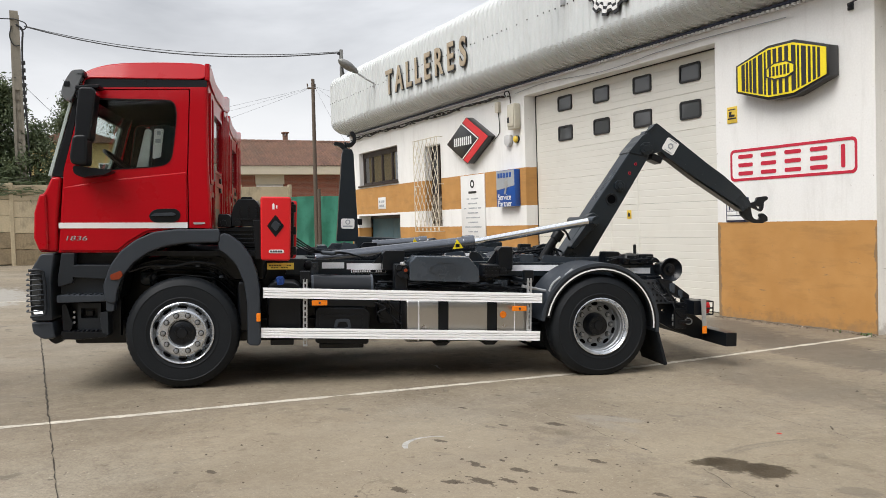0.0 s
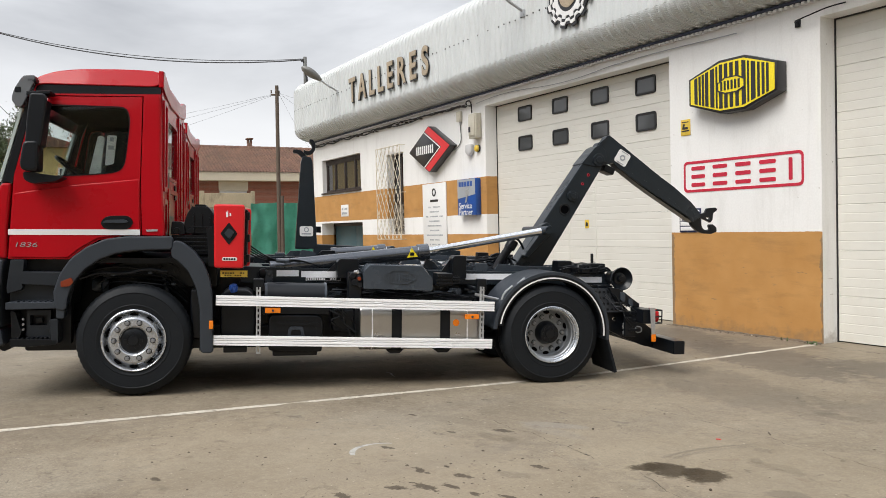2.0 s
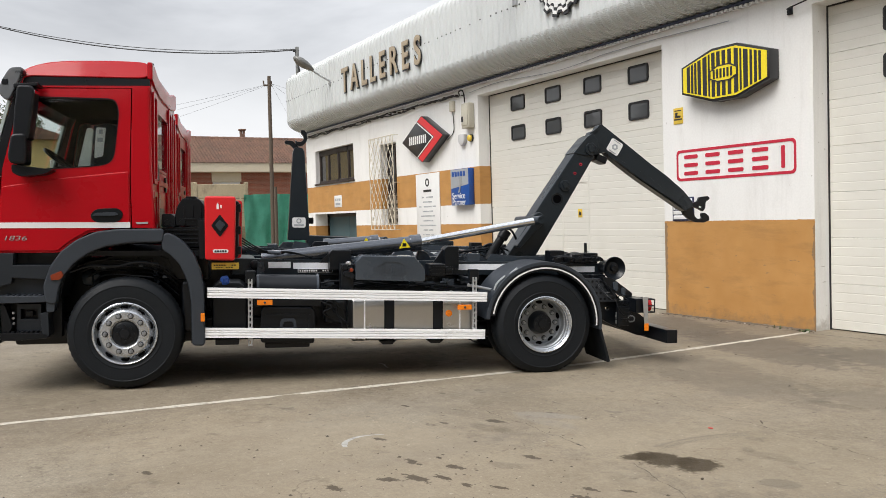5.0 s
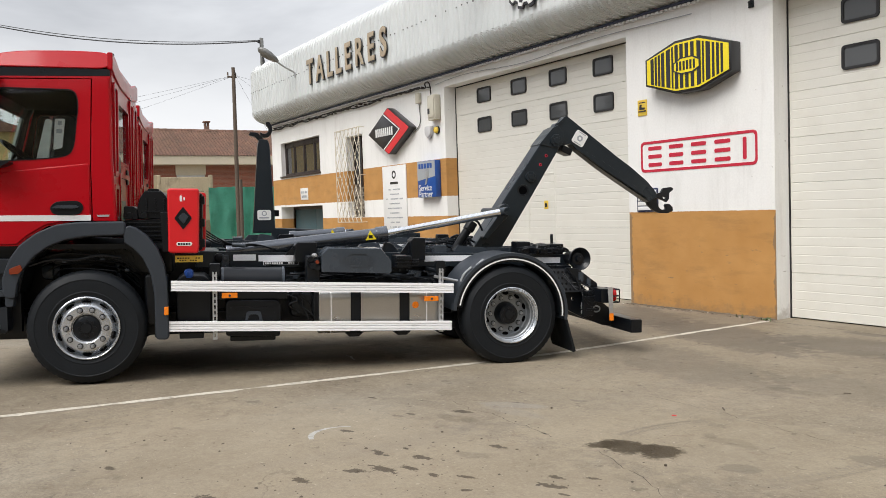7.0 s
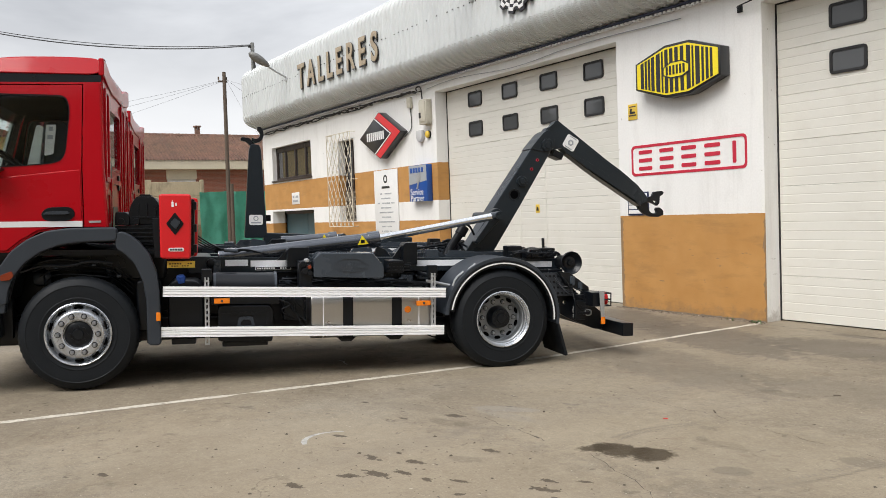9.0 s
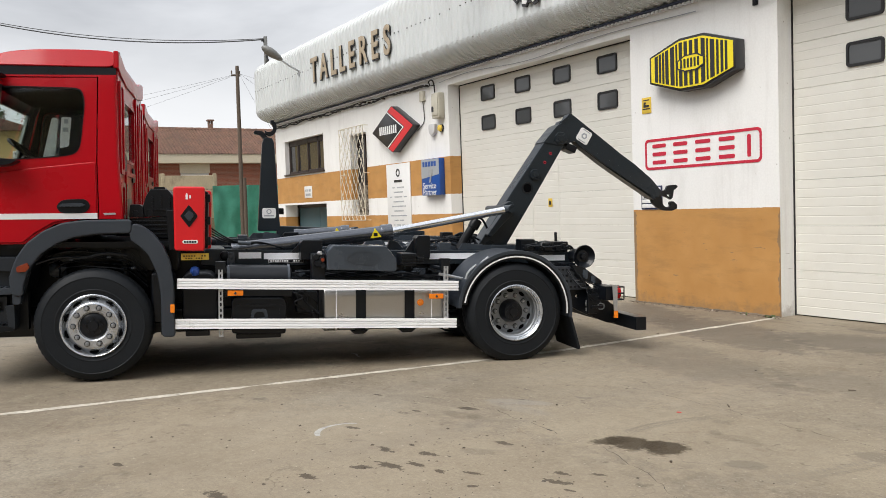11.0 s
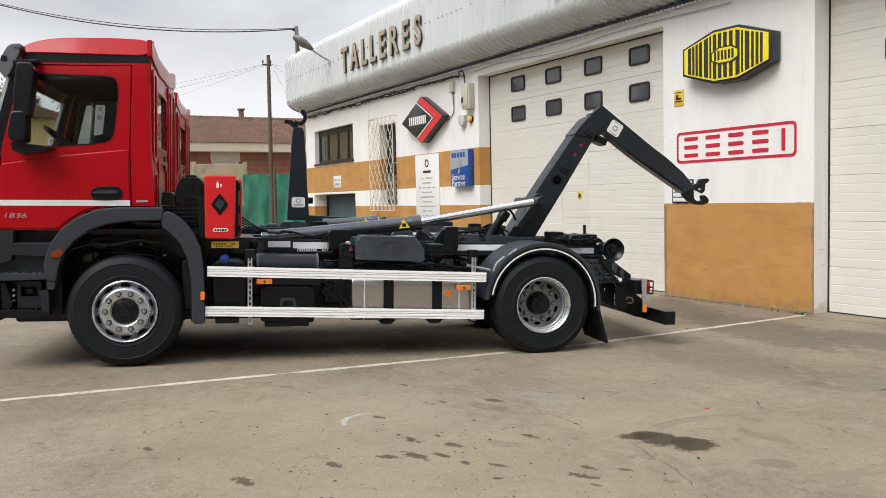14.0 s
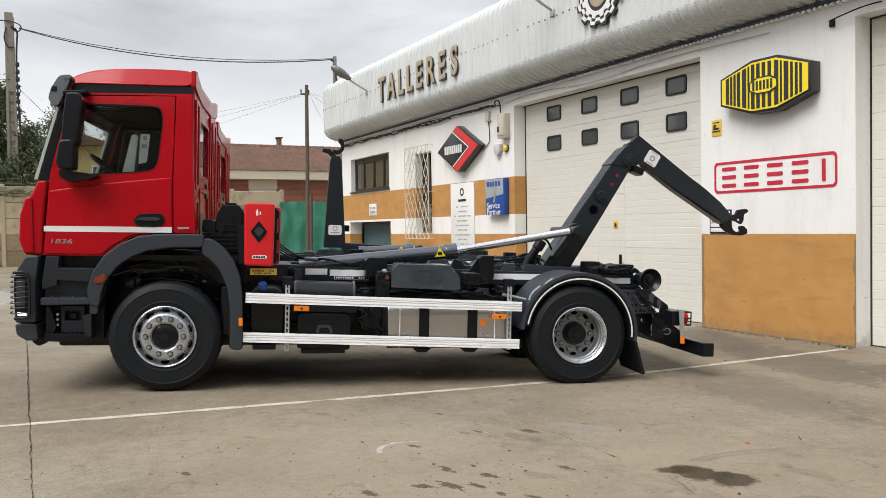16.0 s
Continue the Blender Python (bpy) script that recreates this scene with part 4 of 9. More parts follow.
emblem = empty("emblem", EMBLEM)
tagged(emblem, "round cream gear emblem with black outlines", "emblem")
part("plate", prism(bmesh.new(), toothed(0.5, 0.07), -0.668, -0.625, "y", [ring(0, 0.1, 0.16, 24)]), SIGN_BLACK, emblem, smooth=0)
part("rim", prism(bmesh.new(), toothed(0.455, 0.065), -0.68, -0.66, "y", [toothed(0.4, 0.06)]), SIGN_WHITE, emblem, smooth=0)
part("band", prism(bmesh.new(), toothed(0.35, 0.055), -0.68, -0.66, "y", [ring(0, 0.02, 0.3, 32)]), SIGN_WHITE, emblem, smooth=0)
part("disc", prism(bmesh.new(), ring(0, 0.04, 0.25, 32), -0.68, -0.66, "y", [ring(0, 0.1, 0.15, 24)]), LETTER, emblem, smooth=0)

# ribbon window with brown frame
win = empty("window_1")
tagged(win, "wide brown-framed window with dark panes", "window", kind="structure")
fr = bmesh.new()
x0, x1, z0, z1 = WIN
posts = [x0, x0 + 0.72, x0 + 1.55, x0 + 2.36, x1 - 0.09]
for px in posts:
    box(fr, px, px + 0.09, 0.14, 0.22, z0, z1, 0.008)
box(fr, x0, x1, 0.14, 0.22, z0, z0 + 0.09, 0.008)
box(fr, x0, x1, 0.14, 0.22, z1 - 0.16, z1, 0.008)
part("window_frame", fr, BROWN_FRAME, win)
for a, b in zip(posts, posts[1:]):
    part("pane", box(bmesh.new(), a + 0.08, b + 0.01, 0.175, 0.183, z0 + 0.08, z1 - 0.15), RIBBON_GLASS, win, smooth=0)
part("window_sill", box(bmesh.new(), x0 - 0.04, x1 + 0.04, -0.05, 0.2, z0 - 0.05, z0 + 0.004, 0.01), BROWN_FRAME, win)

# sunken metal door
low = empty("door_3")
tagged(low, "low teal metal double door set back in the wall", "door", kind="structure")
part("leaf", box(bmesh.new(), LOW[0] - 0.05, -24.36, 0.5, 0.54, -0.3, 1.86, 0.005), TEAL_DOOR, low)
part("leaf", box(bmesh.new(), -24.35, LOW[1] + 0.05, 0.5, 0.54, -0.3, 1.86, 0.005), TEAL_DOOR, low)
part("beam", box(bmesh.new(), LOW[0] - 0.05, LOW[1] + 0.05, 0.43, 0.56, 1.77, 1.9, 0.005), BROWN_FRAME, low)

# tall stair window behind an iron lattice
tall = empty("window_2")
tagged(tall, "tall narrow window with pierced cement blocks", "window", kind="structure")
fr = bmesh.new()
x0, x1, z0, z1 = TALL
for args in ((x0, x0 + 0.06, z0, z1), (x1 - 0.06, x1, z0, z1), (x0, x1, z1 - 0.06, z1), ((x0 + x1) / 2 - 0.025, (x0 + x1) / 2 + 0.025, z0, z1), (x0, x1, 2.3, 2.36)):
    box(fr, args[0], args[1], 0.2, 0.27, args[2], args[3], 0.006)
part("window_frame", fr, BROWN_FRAME, tall)
part("pane", box(bmesh.new(), x0, x1, 0.235, 0.243, 2.3, z1), DARK_GLASS, tall, smooth=0)
for i in range(4):
    for k in range(4):
        bx, bz = x0 + 0.02 + i * 0.245, z0 + 0.01 + k * 0.2
        hole = [soft_rect(bx + 0.05, bx + 0.19, bz + 0.035, bz + 0.155, 0.05)]
        part("block", prism(bmesh.new(), [(bx, bz), (bx + 0.235, bz), (bx + 0.235, bz + 0.19), (bx, bz + 0.19)], 0.17, 0.27, "y", hole), BLOCK, tall, smooth=0)
part("backing", box(bmesh.new(), x0 - 0.1, x1 + 0.1, 0.43, 0.45, z0 - 0.1, z1 + 0.1), SEAL, tall, smooth=0)

lat = empty("window_lattice")
tagged(lat, "cream iron diamond lattice over a tall window", "window guard")
x0, x1, z0, z1, off = -21.22, -19.72, 1.37, 3.85, -0.16
fr = bmesh.new()
for args in (((x0, off, z0), (x0, off, z1)), ((x1, off, z0), (x1, off, z1)), ((x0, off, z0), (x1, off, z0)), ((x0, off, z1), (x1, off, z1))):
    rod(fr, *args, 0.012, 6)
for x in (x0, x1):
    for z in (z0, (z0 + z1) / 2, z1):
        rod(fr, (x, off, z), (x, 0.02, z), 0.01, 6)
part("frame", fr, LATTICE, lat)
step, slope = 0.25, 1.75
for sgn in (1, -1):
    c = x0 - (z1 - z0) / slope - 0.1
    while c < x1 + (z1 - z0) / slope + 0.1:
        pts = []
        for k in range(2):
            z = (z0, z1)[k]
            pts.append([c + sgn * (z - z0) / slope, z])
        (xa, za), (xb, zb) = pts
        def clip(x, z, xa=xa, za=za, s=sgn * slope):
            x2 = min(x1, max(x0, x))
            return x2, za + (x2 - xa) * s
        pa, pb = clip(xa, za), clip(xb, zb)
        if abs(pa[0] - pb[0]) > 0.05:
            part("bar", rod(bmesh.new(), (pa[0], off, pa[1]), (pb[0], off, pb[1]), 0.009, 5), LATTICE, lat)
        c += step

# signs on the facade
def bars_text(bm, x0, x1, z, h, y, n, rng, gap=0.3):
    w = (x1 - x0) / n
    for i in range(n):
        if rng.random() < 0.12:
            continue
        box(bm, x0 + i * w, x0 + i * w + w * (1 - gap), y - 0.004, y, z - h / 2, z + h / 2)


dia = empty("diamond_sign", Matrix.Translation((-18.0, 0, 3.565)))
tagged(dia, "black and red diamond lightbox sign on the wall", "sign")
hw, hh, th = 1.08, 0.565, 0.2
part("body", prism(bmesh.new(), soft_loop([(-hw, 0), (0, hh), (hw, 0), (0, -hh)], 0.04), -th, -0.01, "y", bevel=0.01), SIGN_BLACK, dia)
chev = [(0.02, hh * 0.965), (hw * 0.965, 0), (0.02, -hh * 0.965), (-0.19, -hh * 0.79), (hw * 0.6, 0.0), (-0.19, hh * 0.79)]
part("chevron", prism(bmesh.new(), chev, -th - 0.006, -th + 0.002, "y"), SIGN_BRIGHT_RED, dia, smooth=0)
ln = [(-0.22, hh * 0.765), (hw * 0.555, 0.0), (-0.22, -hh * 0.765), (-0.25, -hh * 0.74), (hw * 0.505, 0.0), (-0.25, hh * 0.74)]
part("line", prism(bmesh.new(), ln, -th - 0.006, -th + 0.002, "y"), SIGN_WHITE, dia, smooth=0)
for i in range(9):
    a = -0.66 + i * 0.104
    part("logo_bar", box(bmesh.new(), a, a + 0.062, -th - 0.006, -th, -0.1, 0.1), SIGN_WHITE, dia, smooth=0)

ban = empty("banner", Matrix.Translation((-18.1, 0, 0)))
tagged(ban, "tall white notice panel with rows of small print", "sign")
part("panel", box(bmesh.new(), -0.61, 0.6, -0.03, -0.004, 0.95, 2.74, 0.005), SIGN_WHITE, ban)
lg = prism(bmesh.new(), ring(0, 2.52, 0.1, 24), -0.036, -0.03, "y", [ring(0, 2.52, 0.06, 24)])
box(lg, -0.2, 0.2, -0.036, -0.03, 2.29, 2.345)
part("logo", lg, SIGN_BLACK, ban, smooth=0)
r = random.Random(2)
for i, w in enumerate((0.3, 0.24, 0.44, 0.27, 0.36, 0.24, 0.42, 0.25, 0.27, 0.5, 0.22)):
    tx = bmesh.new()
    bars_text(tx, -w, w, 2.16 - i * 0.115, 0.032, -0.03, int(w * 36), r)
    tagged(part("print_line", tx, SIGN_GREY, ban, smooth=0), kind="stuff")

wab = empty("service_sign", Matrix.Translation((-16.32, 0, 2.33)))
tagged(wab, "blue and grey service partner lightbox sign", "sign")
part("body", box(bmesh.new(), -0.4, 0.4, -0.15, -0.005, -0.41, 0.41, 0.012), SIGN_BLUE, wab)
part("panel", prism(bmesh.new(), [(-0.39, 0.4), (0.39, 0.4), (0.39, 0.05), (-0.39, -0.03)], -0.156, -0.15, "y"), SIGN_GREY, wab, smooth=0)
tx = bmesh.new()
for i in range(5):
    box(tx, -0.32 + i * 0.125, -0.235 + i * 0.125, -0.162, -0.156, 0.24, 0.35)
part("logo_bars", tx, SIGN_BLUE, wab, smooth=0)
sw = prism(bmesh.new(), [(-0.02, 0.17), (0.1, 0.2), (0.14, 0.1), (0.07, 0.03), (0.02, -0.11), (-0.06, -0.13), (0.0, 0.0), (-0.04, 0.08)], -0.162, -0.15, "y")
part("swoosh", sw, GALV, wab, smooth=0)
words("Service", 0.2, 0.004, Matrix.Translation((-0.34, -0.154, -0.2)), "wording", SIGN_WHITE, wab, align="LEFT")
words("Partner", 0.2, 0.004, Matrix.Translation((-0.34, -0.154, -0.345)), "wording", SIGN_WHITE, wab, align="LEFT")

hexa = empty("hexagon_sign", Matrix.Translation((-8.61, 0, 3.62)))
tagged(hexa, "yellow and black long hexagonal lightbox sign", "sign")
HX = [(-0.82, 0.2), (-0.22, 0.385), (0.24, 0.385), (0.8, 0.2), (0.8, -0.2), (0.24, -0.385), (-0.22, -0.385), (-0.82, -0.2)]
part("body", prism(bmesh.new(), HX, -0.2, -0.01, "y", bevel=0.008), SIGN_BLACK, hexa)
inner = [(x * 0.95, z * 0.9) for x, z in HX]
part("face", prism(bmesh.new(), inner, -0.206, -0.198, "y"), YELLOW, hexa, smooth=0)
tx = bmesh.new()


def hx_top(x):
    return min(0.32, 0.32 - (abs(x) - 0.2) * 0.27) if abs(x) > 0.2 else 0.32


# upright bars stand in for the maker's name
for a, w in ((-0.70, 0.06), (-0.615, 0.04), (-0.55, 0.04), (-0.485, 0.06), (-0.385, 0.075), (-0.28, 0.03), (-0.215, 0.06), (-0.12, 0.06), (-0.02, 0.06), (0.085, 0.06), (0.2, 0.07), (0.3, 0.03), (0.365, 0.075), (0.475, 0.04), (0.55, 0.045), (0.625, 0.04)):
    t0, t1 = hx_top(a), hx_top(a + w)
    part("logo_bar", prism(bmesh.new(), [(a, -t0), (a + w, -t1), (a + w, t1), (a, t0)], -0.212, -0.205, "y"), SIGN_BLACK, hexa, smooth=0)
small = [(-0.25, 0.05), (-0.1, 0.12), (0.13, 0.12), (0.27, 0.05), (0.27, -0.06), (0.13, -0.12), (-0.1, -0.12), (-0.25, -0.06)]
part("inset", prism(bmesh.new(), small, -0.222, -0.206, "y", [[(x * 0.9, z * 0.86) for x, z in small]]), SIGN_BLACK, hexa, smooth=0)
part("inset_face", prism(bmesh.new(), [(x * 0.9, z * 0.86) for x, z in small], -0.219, -0.206, "y"), YELLOW, hexa, smooth=0)
for i in range(6):
    part("inset_bar", box(bmesh.new(), -0.18 + i * 0.064, -0.145 + i * 0.064, -0.225, -0.218, -0.065, 0.065), SIGN_BLACK, hexa, smooth=0)

fas = empty("painted_sign", Matrix.Translation((-8.66, 0, 2.355)))
tagged(fas, "red brand frame painted on the white wall", "sign")
part("frame", prism(bmesh.new(), soft_rect(-1.1, 1.1, -0.24, 0.24, 0.07), -0.006, 0.0, "y", [soft_rect(-1.065, 1.065, -0.2, 0.2, 0.05)]), SIGN_RED, fas, smooth=0)
for i in range(5):
    a = -0.94 + i * 0.435
    if i == 4:
        part("logo_bar", prism(bmesh.new(), soft_rect(a + 0.06, a + 0.12, -0.155, 0.155, 0.02), -0.006, 0, "y"), SIGN_RED, fas, smooth=0)
        continue
    for z in (0.127, 0.0, -0.127):
        part("logo_bar", prism(bmesh.new(), soft_rect(a, a + 0.28, z - 0.029, z + 0.029, 0.02), -0.006, 0, "y"), SIGN_RED, fas, smooth=0)

yel = empty("notice", Matrix.Translation((-9.705, 0, 3.137)))
tagged(yel, "small yellow warning notice on the wall", "sign")
part("plate", box(bmesh.new(), -0.1, 0.1, -0.012, -0.001, -0.125, 0.125, 0.004), OCHRE_SIGN, yel)
tx = bmesh.new()
box(tx, -0.07, 0.07, -0.016, -0.012, 0.075, 0.09)
prism(tx, [(-0.06, -0.03), (0.05, -0.03), (0.06, 0.0), (-0.02, 0.01), (0.0, 0.05), (-0.05, 0.055), (-0.06, 0.01)], -0.016, -0.012, "y")
box(tx, -0.08, 0.08, -0.016, -0.012, -0.065, -0.045)
tagged(part("print_bars", tx, SIGN_BLACK, yel, smooth=0), kind="stuff")

bl = empty("notice", Matrix.Translation((-9.63, 0, 1.665)))
tagged(bl, "dark blue and white pictogram notice on the wall", "sign")
part("plate", box(bmesh.new(), -0.225, 0.225, -0.02, -0.001, -0.17, 0.2, 0.008), NAVY_SIGN, bl)
for x0, x1, z0, z1 in ((-0.2, -0.07, 0.0, 0.175), (-0.06, 0.065, 0.0, 0.175), (0.075, 0.2, 0.0, 0.175), (-0.2, -0.005, -0.07, -0.01), (0.005, 0.2, -0.07, -0.01), (-0.2, 0.2, -0.145, -0.085)):
    part("field", box(bmesh.new(), x0, x1, -0.025, -0.019, z0, z1, 0.003), SIGN_WHITE, bl)
tx = bmesh.new()
for x in (-0.14, 0.09, 0.15):
    box(tx, x - 0.012, x + 0.012, -0.03, -0.025, 0.01, 0.085)
    box(tx, x - 0.022, x + 0.022, -0.03, -0.025, 0.1, 0.145, 0.004)
tagged(part("pictogram_bars", tx, NAVY_SIGN, bl, smooth=0), kind="stuff")

sm = empty("notice", Matrix.Translation((-24.0, 0, 2.24)))
tagged(sm, "small white notice on the ochre band", "sign")
part("plate", box(bmesh.new(), -0.3, 0.3, -0.012, -0.001, -0.18, 0.18, 0.004), SIGN_WHITE, sm)
tx = bmesh.new()
bars_text(tx, -0.22, 0.22, 0.05, 0.07, -0.012, 8, r, 0.2)
bars_text(tx, -0.2, 0.2, -0.08, 0.07, -0.012, 7, r, 0.2)
tagged(part("print_bars", tx, SIGN_GREY, sm, smooth=0), kind="stuff")

# meter box, alarm siren and cables
mb = empty("meter_box", Matrix.Translation((-15.99, 0, -0.1)))
tagged(mb, "cream plastic meter box under a cable", "meter box")
part("body", box(bmesh.new(), -0.16, 0.16, -0.16, -0.003, 3.72, 4.27, 0.02), CREAM_BOX, mb)
part("cover", box(bmesh.new(), -0.13, 0.13, -0.18, -0.162, 3.78, 4.22, 0.01), CREAM_BOX, mb)
part("plate", box(bmesh.new(), -0.12, -0.04, -0.186, -0.179, 3.86, 3.98), SIGN_BLACK, mb, smooth=0)
ALARM_GREY = material("alarm_plastic", (0.55, 0.55, 0.55), 0.45, 0, 0.06, 40, 3)
al = empty("alarm_siren", Matrix.Translation((-16.3, 0, 3.4)))
tagged(al, "white alarm siren on the wall", "alarm")
part("body", prism(bmesh.new(), soft_loop([(-0.13, 0.12), (0.13, 0.12), (0.13, -0.06), (0.0, -0.16), (-0.13, -0.06)], 0.05), -0.1, -0.003, "y", bevel=0.02), ALARM_GREY, al)
lp = empty("warning_lamp", Matrix.Translation((-15.98, 0, 3.4)))
tagged(lp, "round yellow warning lamp on the wall", "lamp")
part("lens", lathe(bmesh.new(), [(0.0, -0.1), (0.05, -0.095), (0.075, -0.07), (0.075, -0.04)], (0, 0, 0), "y", 20), OCHRE_SIGN, lp)
part("base", lathe(bmesh.new(), [(0.085, -0.04), (0.085, -0.003)], (0, 0, 0), "y", 20), BLACK, lp)
jb = empty("junction_box", Matrix.Translation((-16.75, 0, 4.2)))
tagged(jb, "small grey junction box with a hanging cable", "junction box")
part("body", box(bmesh.new(), -0.08, 0.08, -0.08, -0.003, -0.12, 0.12, 0.01), CREAM_BOX, jb)
part("cable", hose(bmesh.new(), [(0, -0.03, -0.1), (0.03, -0.02, -0.4), (0.02, -0.02, -0.62), (-0.3, -0.03, -0.75)], 0.01, 5, 2), CABLE, jb)
rr = random.Random(9)
pts = [(LEFT + 0.3 + 0.42 * i, -0.06, 4.40 + 0.05 * rr.uniform(-1, 1)) for i in range(25)] + [(-16.4, -0.08, 4.48), (-16.2, -0.09, 4.5), (-16.12, -0.09, 4.4), (-16.1, -0.09, 4.2)]
tagged(part("wall_cable", hose(bmesh.new(), pts, 0.016, 6, 1), CABLE), "thick black cable clipped under the fascia", "cable")
pts = [(LEFT + 0.4 + 0.6 * i, -0.05, 4.45 + 0.02 * rr.uniform(-1, 1)) for i in range(17)]
tagged(part("wall_cable", hose(bmesh.new(), pts, 0.01, 5, 1), CABLE), "thin cable run under the fascia", "cable")
pts = [(-16.0 + 0.35 * i, -0.03, 4.40 + 0.05 * math.sin(i * 0.5) * (1 if i < 14 else 0.4)) for i in range(22)]
tagged(part("wall_cable", hose(bmesh.new(), pts, 0.007, 5, 1), SIGN_GREY), "thin slack wire along the lintel", "cable")
clips = bmesh.new()
for i in range(38):
    x, z = LEFT + 0.45 + 0.27 * i, 4.42 + 0.04 * rr.uniform(-1, 1)
    box(clips, x - 0.012, x + 0.012 + 0.03 * rr.random(), -0.085, -0.003, z - 0.02, z + 0.02 * rr.random(), 0.004)
tagged(part("cable_clip", clips, BROWN_FRAME), "rusty clips and tape along the wall cable", "clip", kind="stuff")
pts = [(LEFT + 0.3 + 0.2 * i, -0.07, 4.43 + 0.035 * rr.uniform(-1, 1)) for i in range(50)]
tagged(part("wall_cable", hose(bmesh.new(), pts, 0.013, 5, 1), CABLE), "kinked black cable tied under the fascia", "cable")
br = bmesh.new()
hose(br, [(-7.62, -0.01, 4.3), (-7.6, -0.12, 4.3), (-7.4, -0.12, 4.33), (-7.1, -0.1, 4.38), (-6.9, -0.02, 4.4)], 0.009, 6, 1)
box(br, -7.66, -7.58, -0.03, -0.003, 4.24, 4.34, 0.005)
tagged(part("wall_hook", br, BLACK), "bent black iron hook on the lintel", "hook")

# street lamp on the fascia
LAMP_GREY = material("lamp_housing", (0.2, 0.2, 0.19), 0.5, 0.3, 0.15, 30, 5, 0.05)


def street_lamp(x, z):
    la = empty("street_lamp", Matrix.Translation((x, -0.62, z)) @ Matrix.Scale(1.4, 4))
    tagged(la, "grey street lamp on a sloping arm", "street lamp", group="lamps along the fascia")
    arm_ = hose(bmesh.new(), [(0, 0.05, -0.06), (0.0, -0.2, 0.06), (0.0, -0.42, 0.19)], 0.02, 8)
    box(arm_, -0.04, 0.04, -0.01, 0.03, -0.12, -0.02, 0.005)
    part("arm", arm_, GALV, la)
    hd = lathe(bmesh.new(), [(0.0, -0.02), (0.05, 0.0), (0.1, 0.08), (0.15, 0.25), (0.15, 0.38), (0.1, 0.5), (0.04, 0.55), (0.0, 0.56)], (0, 0, 0), "z", 20)
    bmesh.ops.transform(hd, matrix=Matrix.Translation((0, -0.36, 0.17)) @ pose(0, 0, 0, 59, 0, 0) @ Matrix.Diagonal((0.85, 0.55, 0.85, 1)), verts=hd.verts)
    part("head", hd, LAMP_GREY, la)
    ds = lathe(bmesh.new(), [(0.0, 0.06), (0.09, 0.1), (0.12, 0.25), (0.1, 0.4), (0.0, 0.46)], (0, 0, 0), "z", 16)
    bmesh.ops.transform(ds, matrix=Matrix.Translation((0, -0.385, 0.158)) @ pose(0, 0, 0, 59, 0, 0) @ Matrix.Diagonal((0.75, 0.45, 0.85, 1)), verts=ds.verts)
    part("diffuser", ds, WHITE_LENS, la)


street_lamp(-22.8, 5.74)
street_lamp(-13.26, 5.79)

# ---- beyond the yard ----
WOOD = material("weathered_pole_wood", (0.105, 0.08, 0.06), 0.9, 0, 0.3, 25, 4, 0.3, streak=8)
POST_CONCRETE = material("pole_concrete", (0.26, 0.235, 0.19), 0.9, 0, 0.18, 30, 3, 0.2, 0, (0.14, 0.12, 0.09), 0.4)
FENCE = material("fence_concrete", (0.46, 0.385, 0.26), 0.9, 0, 0.14, 18, 1.4, 0.25, 0, (0.15, 0.13, 0.1), 0.7, piece=0.1, streak=1.8)
NET = material("green_shade_net", (0.12, 0.42, 0.31), 0.9, 0, 0.2, 90, 2.2, 0.3, 0, (0.05, 0.24, 0.17), 0.5)
ROOF_TILE = material("roof_tile", (0.18, 0.1, 0.07), 0.9, 0, 0.45, 7, 1.2, 0.2, 0, (0.08, 0.065, 0.05), 0.85)
CREAM = material("cream_render", (0.62, 0.55, 0.42), 0.9, 0, 0.08, 20, 1, 0.1)
LEAF = material("evergreen_leaf", (0.085, 0.112, 0.048), 0.6, 0, 0.5, 3, 0.6, 0.0)
BARK = material("bark", (0.09, 0.07, 0.05), 0.95, 0, 0.3, 12, 3, 0.4)


def brick_wall():
    mt = material("brick_courses", (0.3, 0.1, 0.06), 0.9, 0, 0.2, 20, 1.5, 0.1)
    n, l = mt.node_tree.nodes, mt.node_tree.links
    b = n["Principled BSDF"]
    src = b.inputs["Base Color"].links[0].from_socket
    tc, mp = n.new("ShaderNodeTexCoord"), n.new("ShaderNodeMapping")
    mp.inputs["Rotation"].default_value = (radians(90), 0, radians(90))
    br_ = n.new("ShaderNodeTexBrick")
    br_.inputs["Scale"].default_value, br_.inputs["Brick Width"].default_value, br_.inputs["Row Height"].default_value, br_.inputs["Mortar Size"].default_value = 1.0, 0.25, 0.065, 0.007
    br_.inputs["Mortar"].default_value = (0.3, 0.2, 0.15, 1)
    sep, comb = n.new("ShaderNodeSeparateXYZ"), n.new("ShaderNodeCombineXYZ")
    l.new(tc.outputs["Object"], sep.inputs[0])
    l.new(sep.outputs["Y"], comb.inputs["X"])
    l.new(sep.outputs["Z"], comb.inputs["Y"])
    l.new(comb.outputs[0], br_.inputs["Vector"])
    l.new(src, br_.inputs["Color1"])
    dk = n.new("ShaderNodeVectorMath")
    dk.operation = "SCALE"
    dk.inputs["Scale"].default_value = 0.75
    l.new(src, dk.inputs[0])
    l.new(dk.outputs[0], br_.inputs["Color2"])
    l.new(br_.outputs["Color"], b.inputs["Base Color"])
    return mt


BRICK = brick_wall()
FX = -33.0
fence = empty("fence")
tagged(fence, "stained precast concrete panel fence", "fence", kind="structure")
panel_h = 0.57


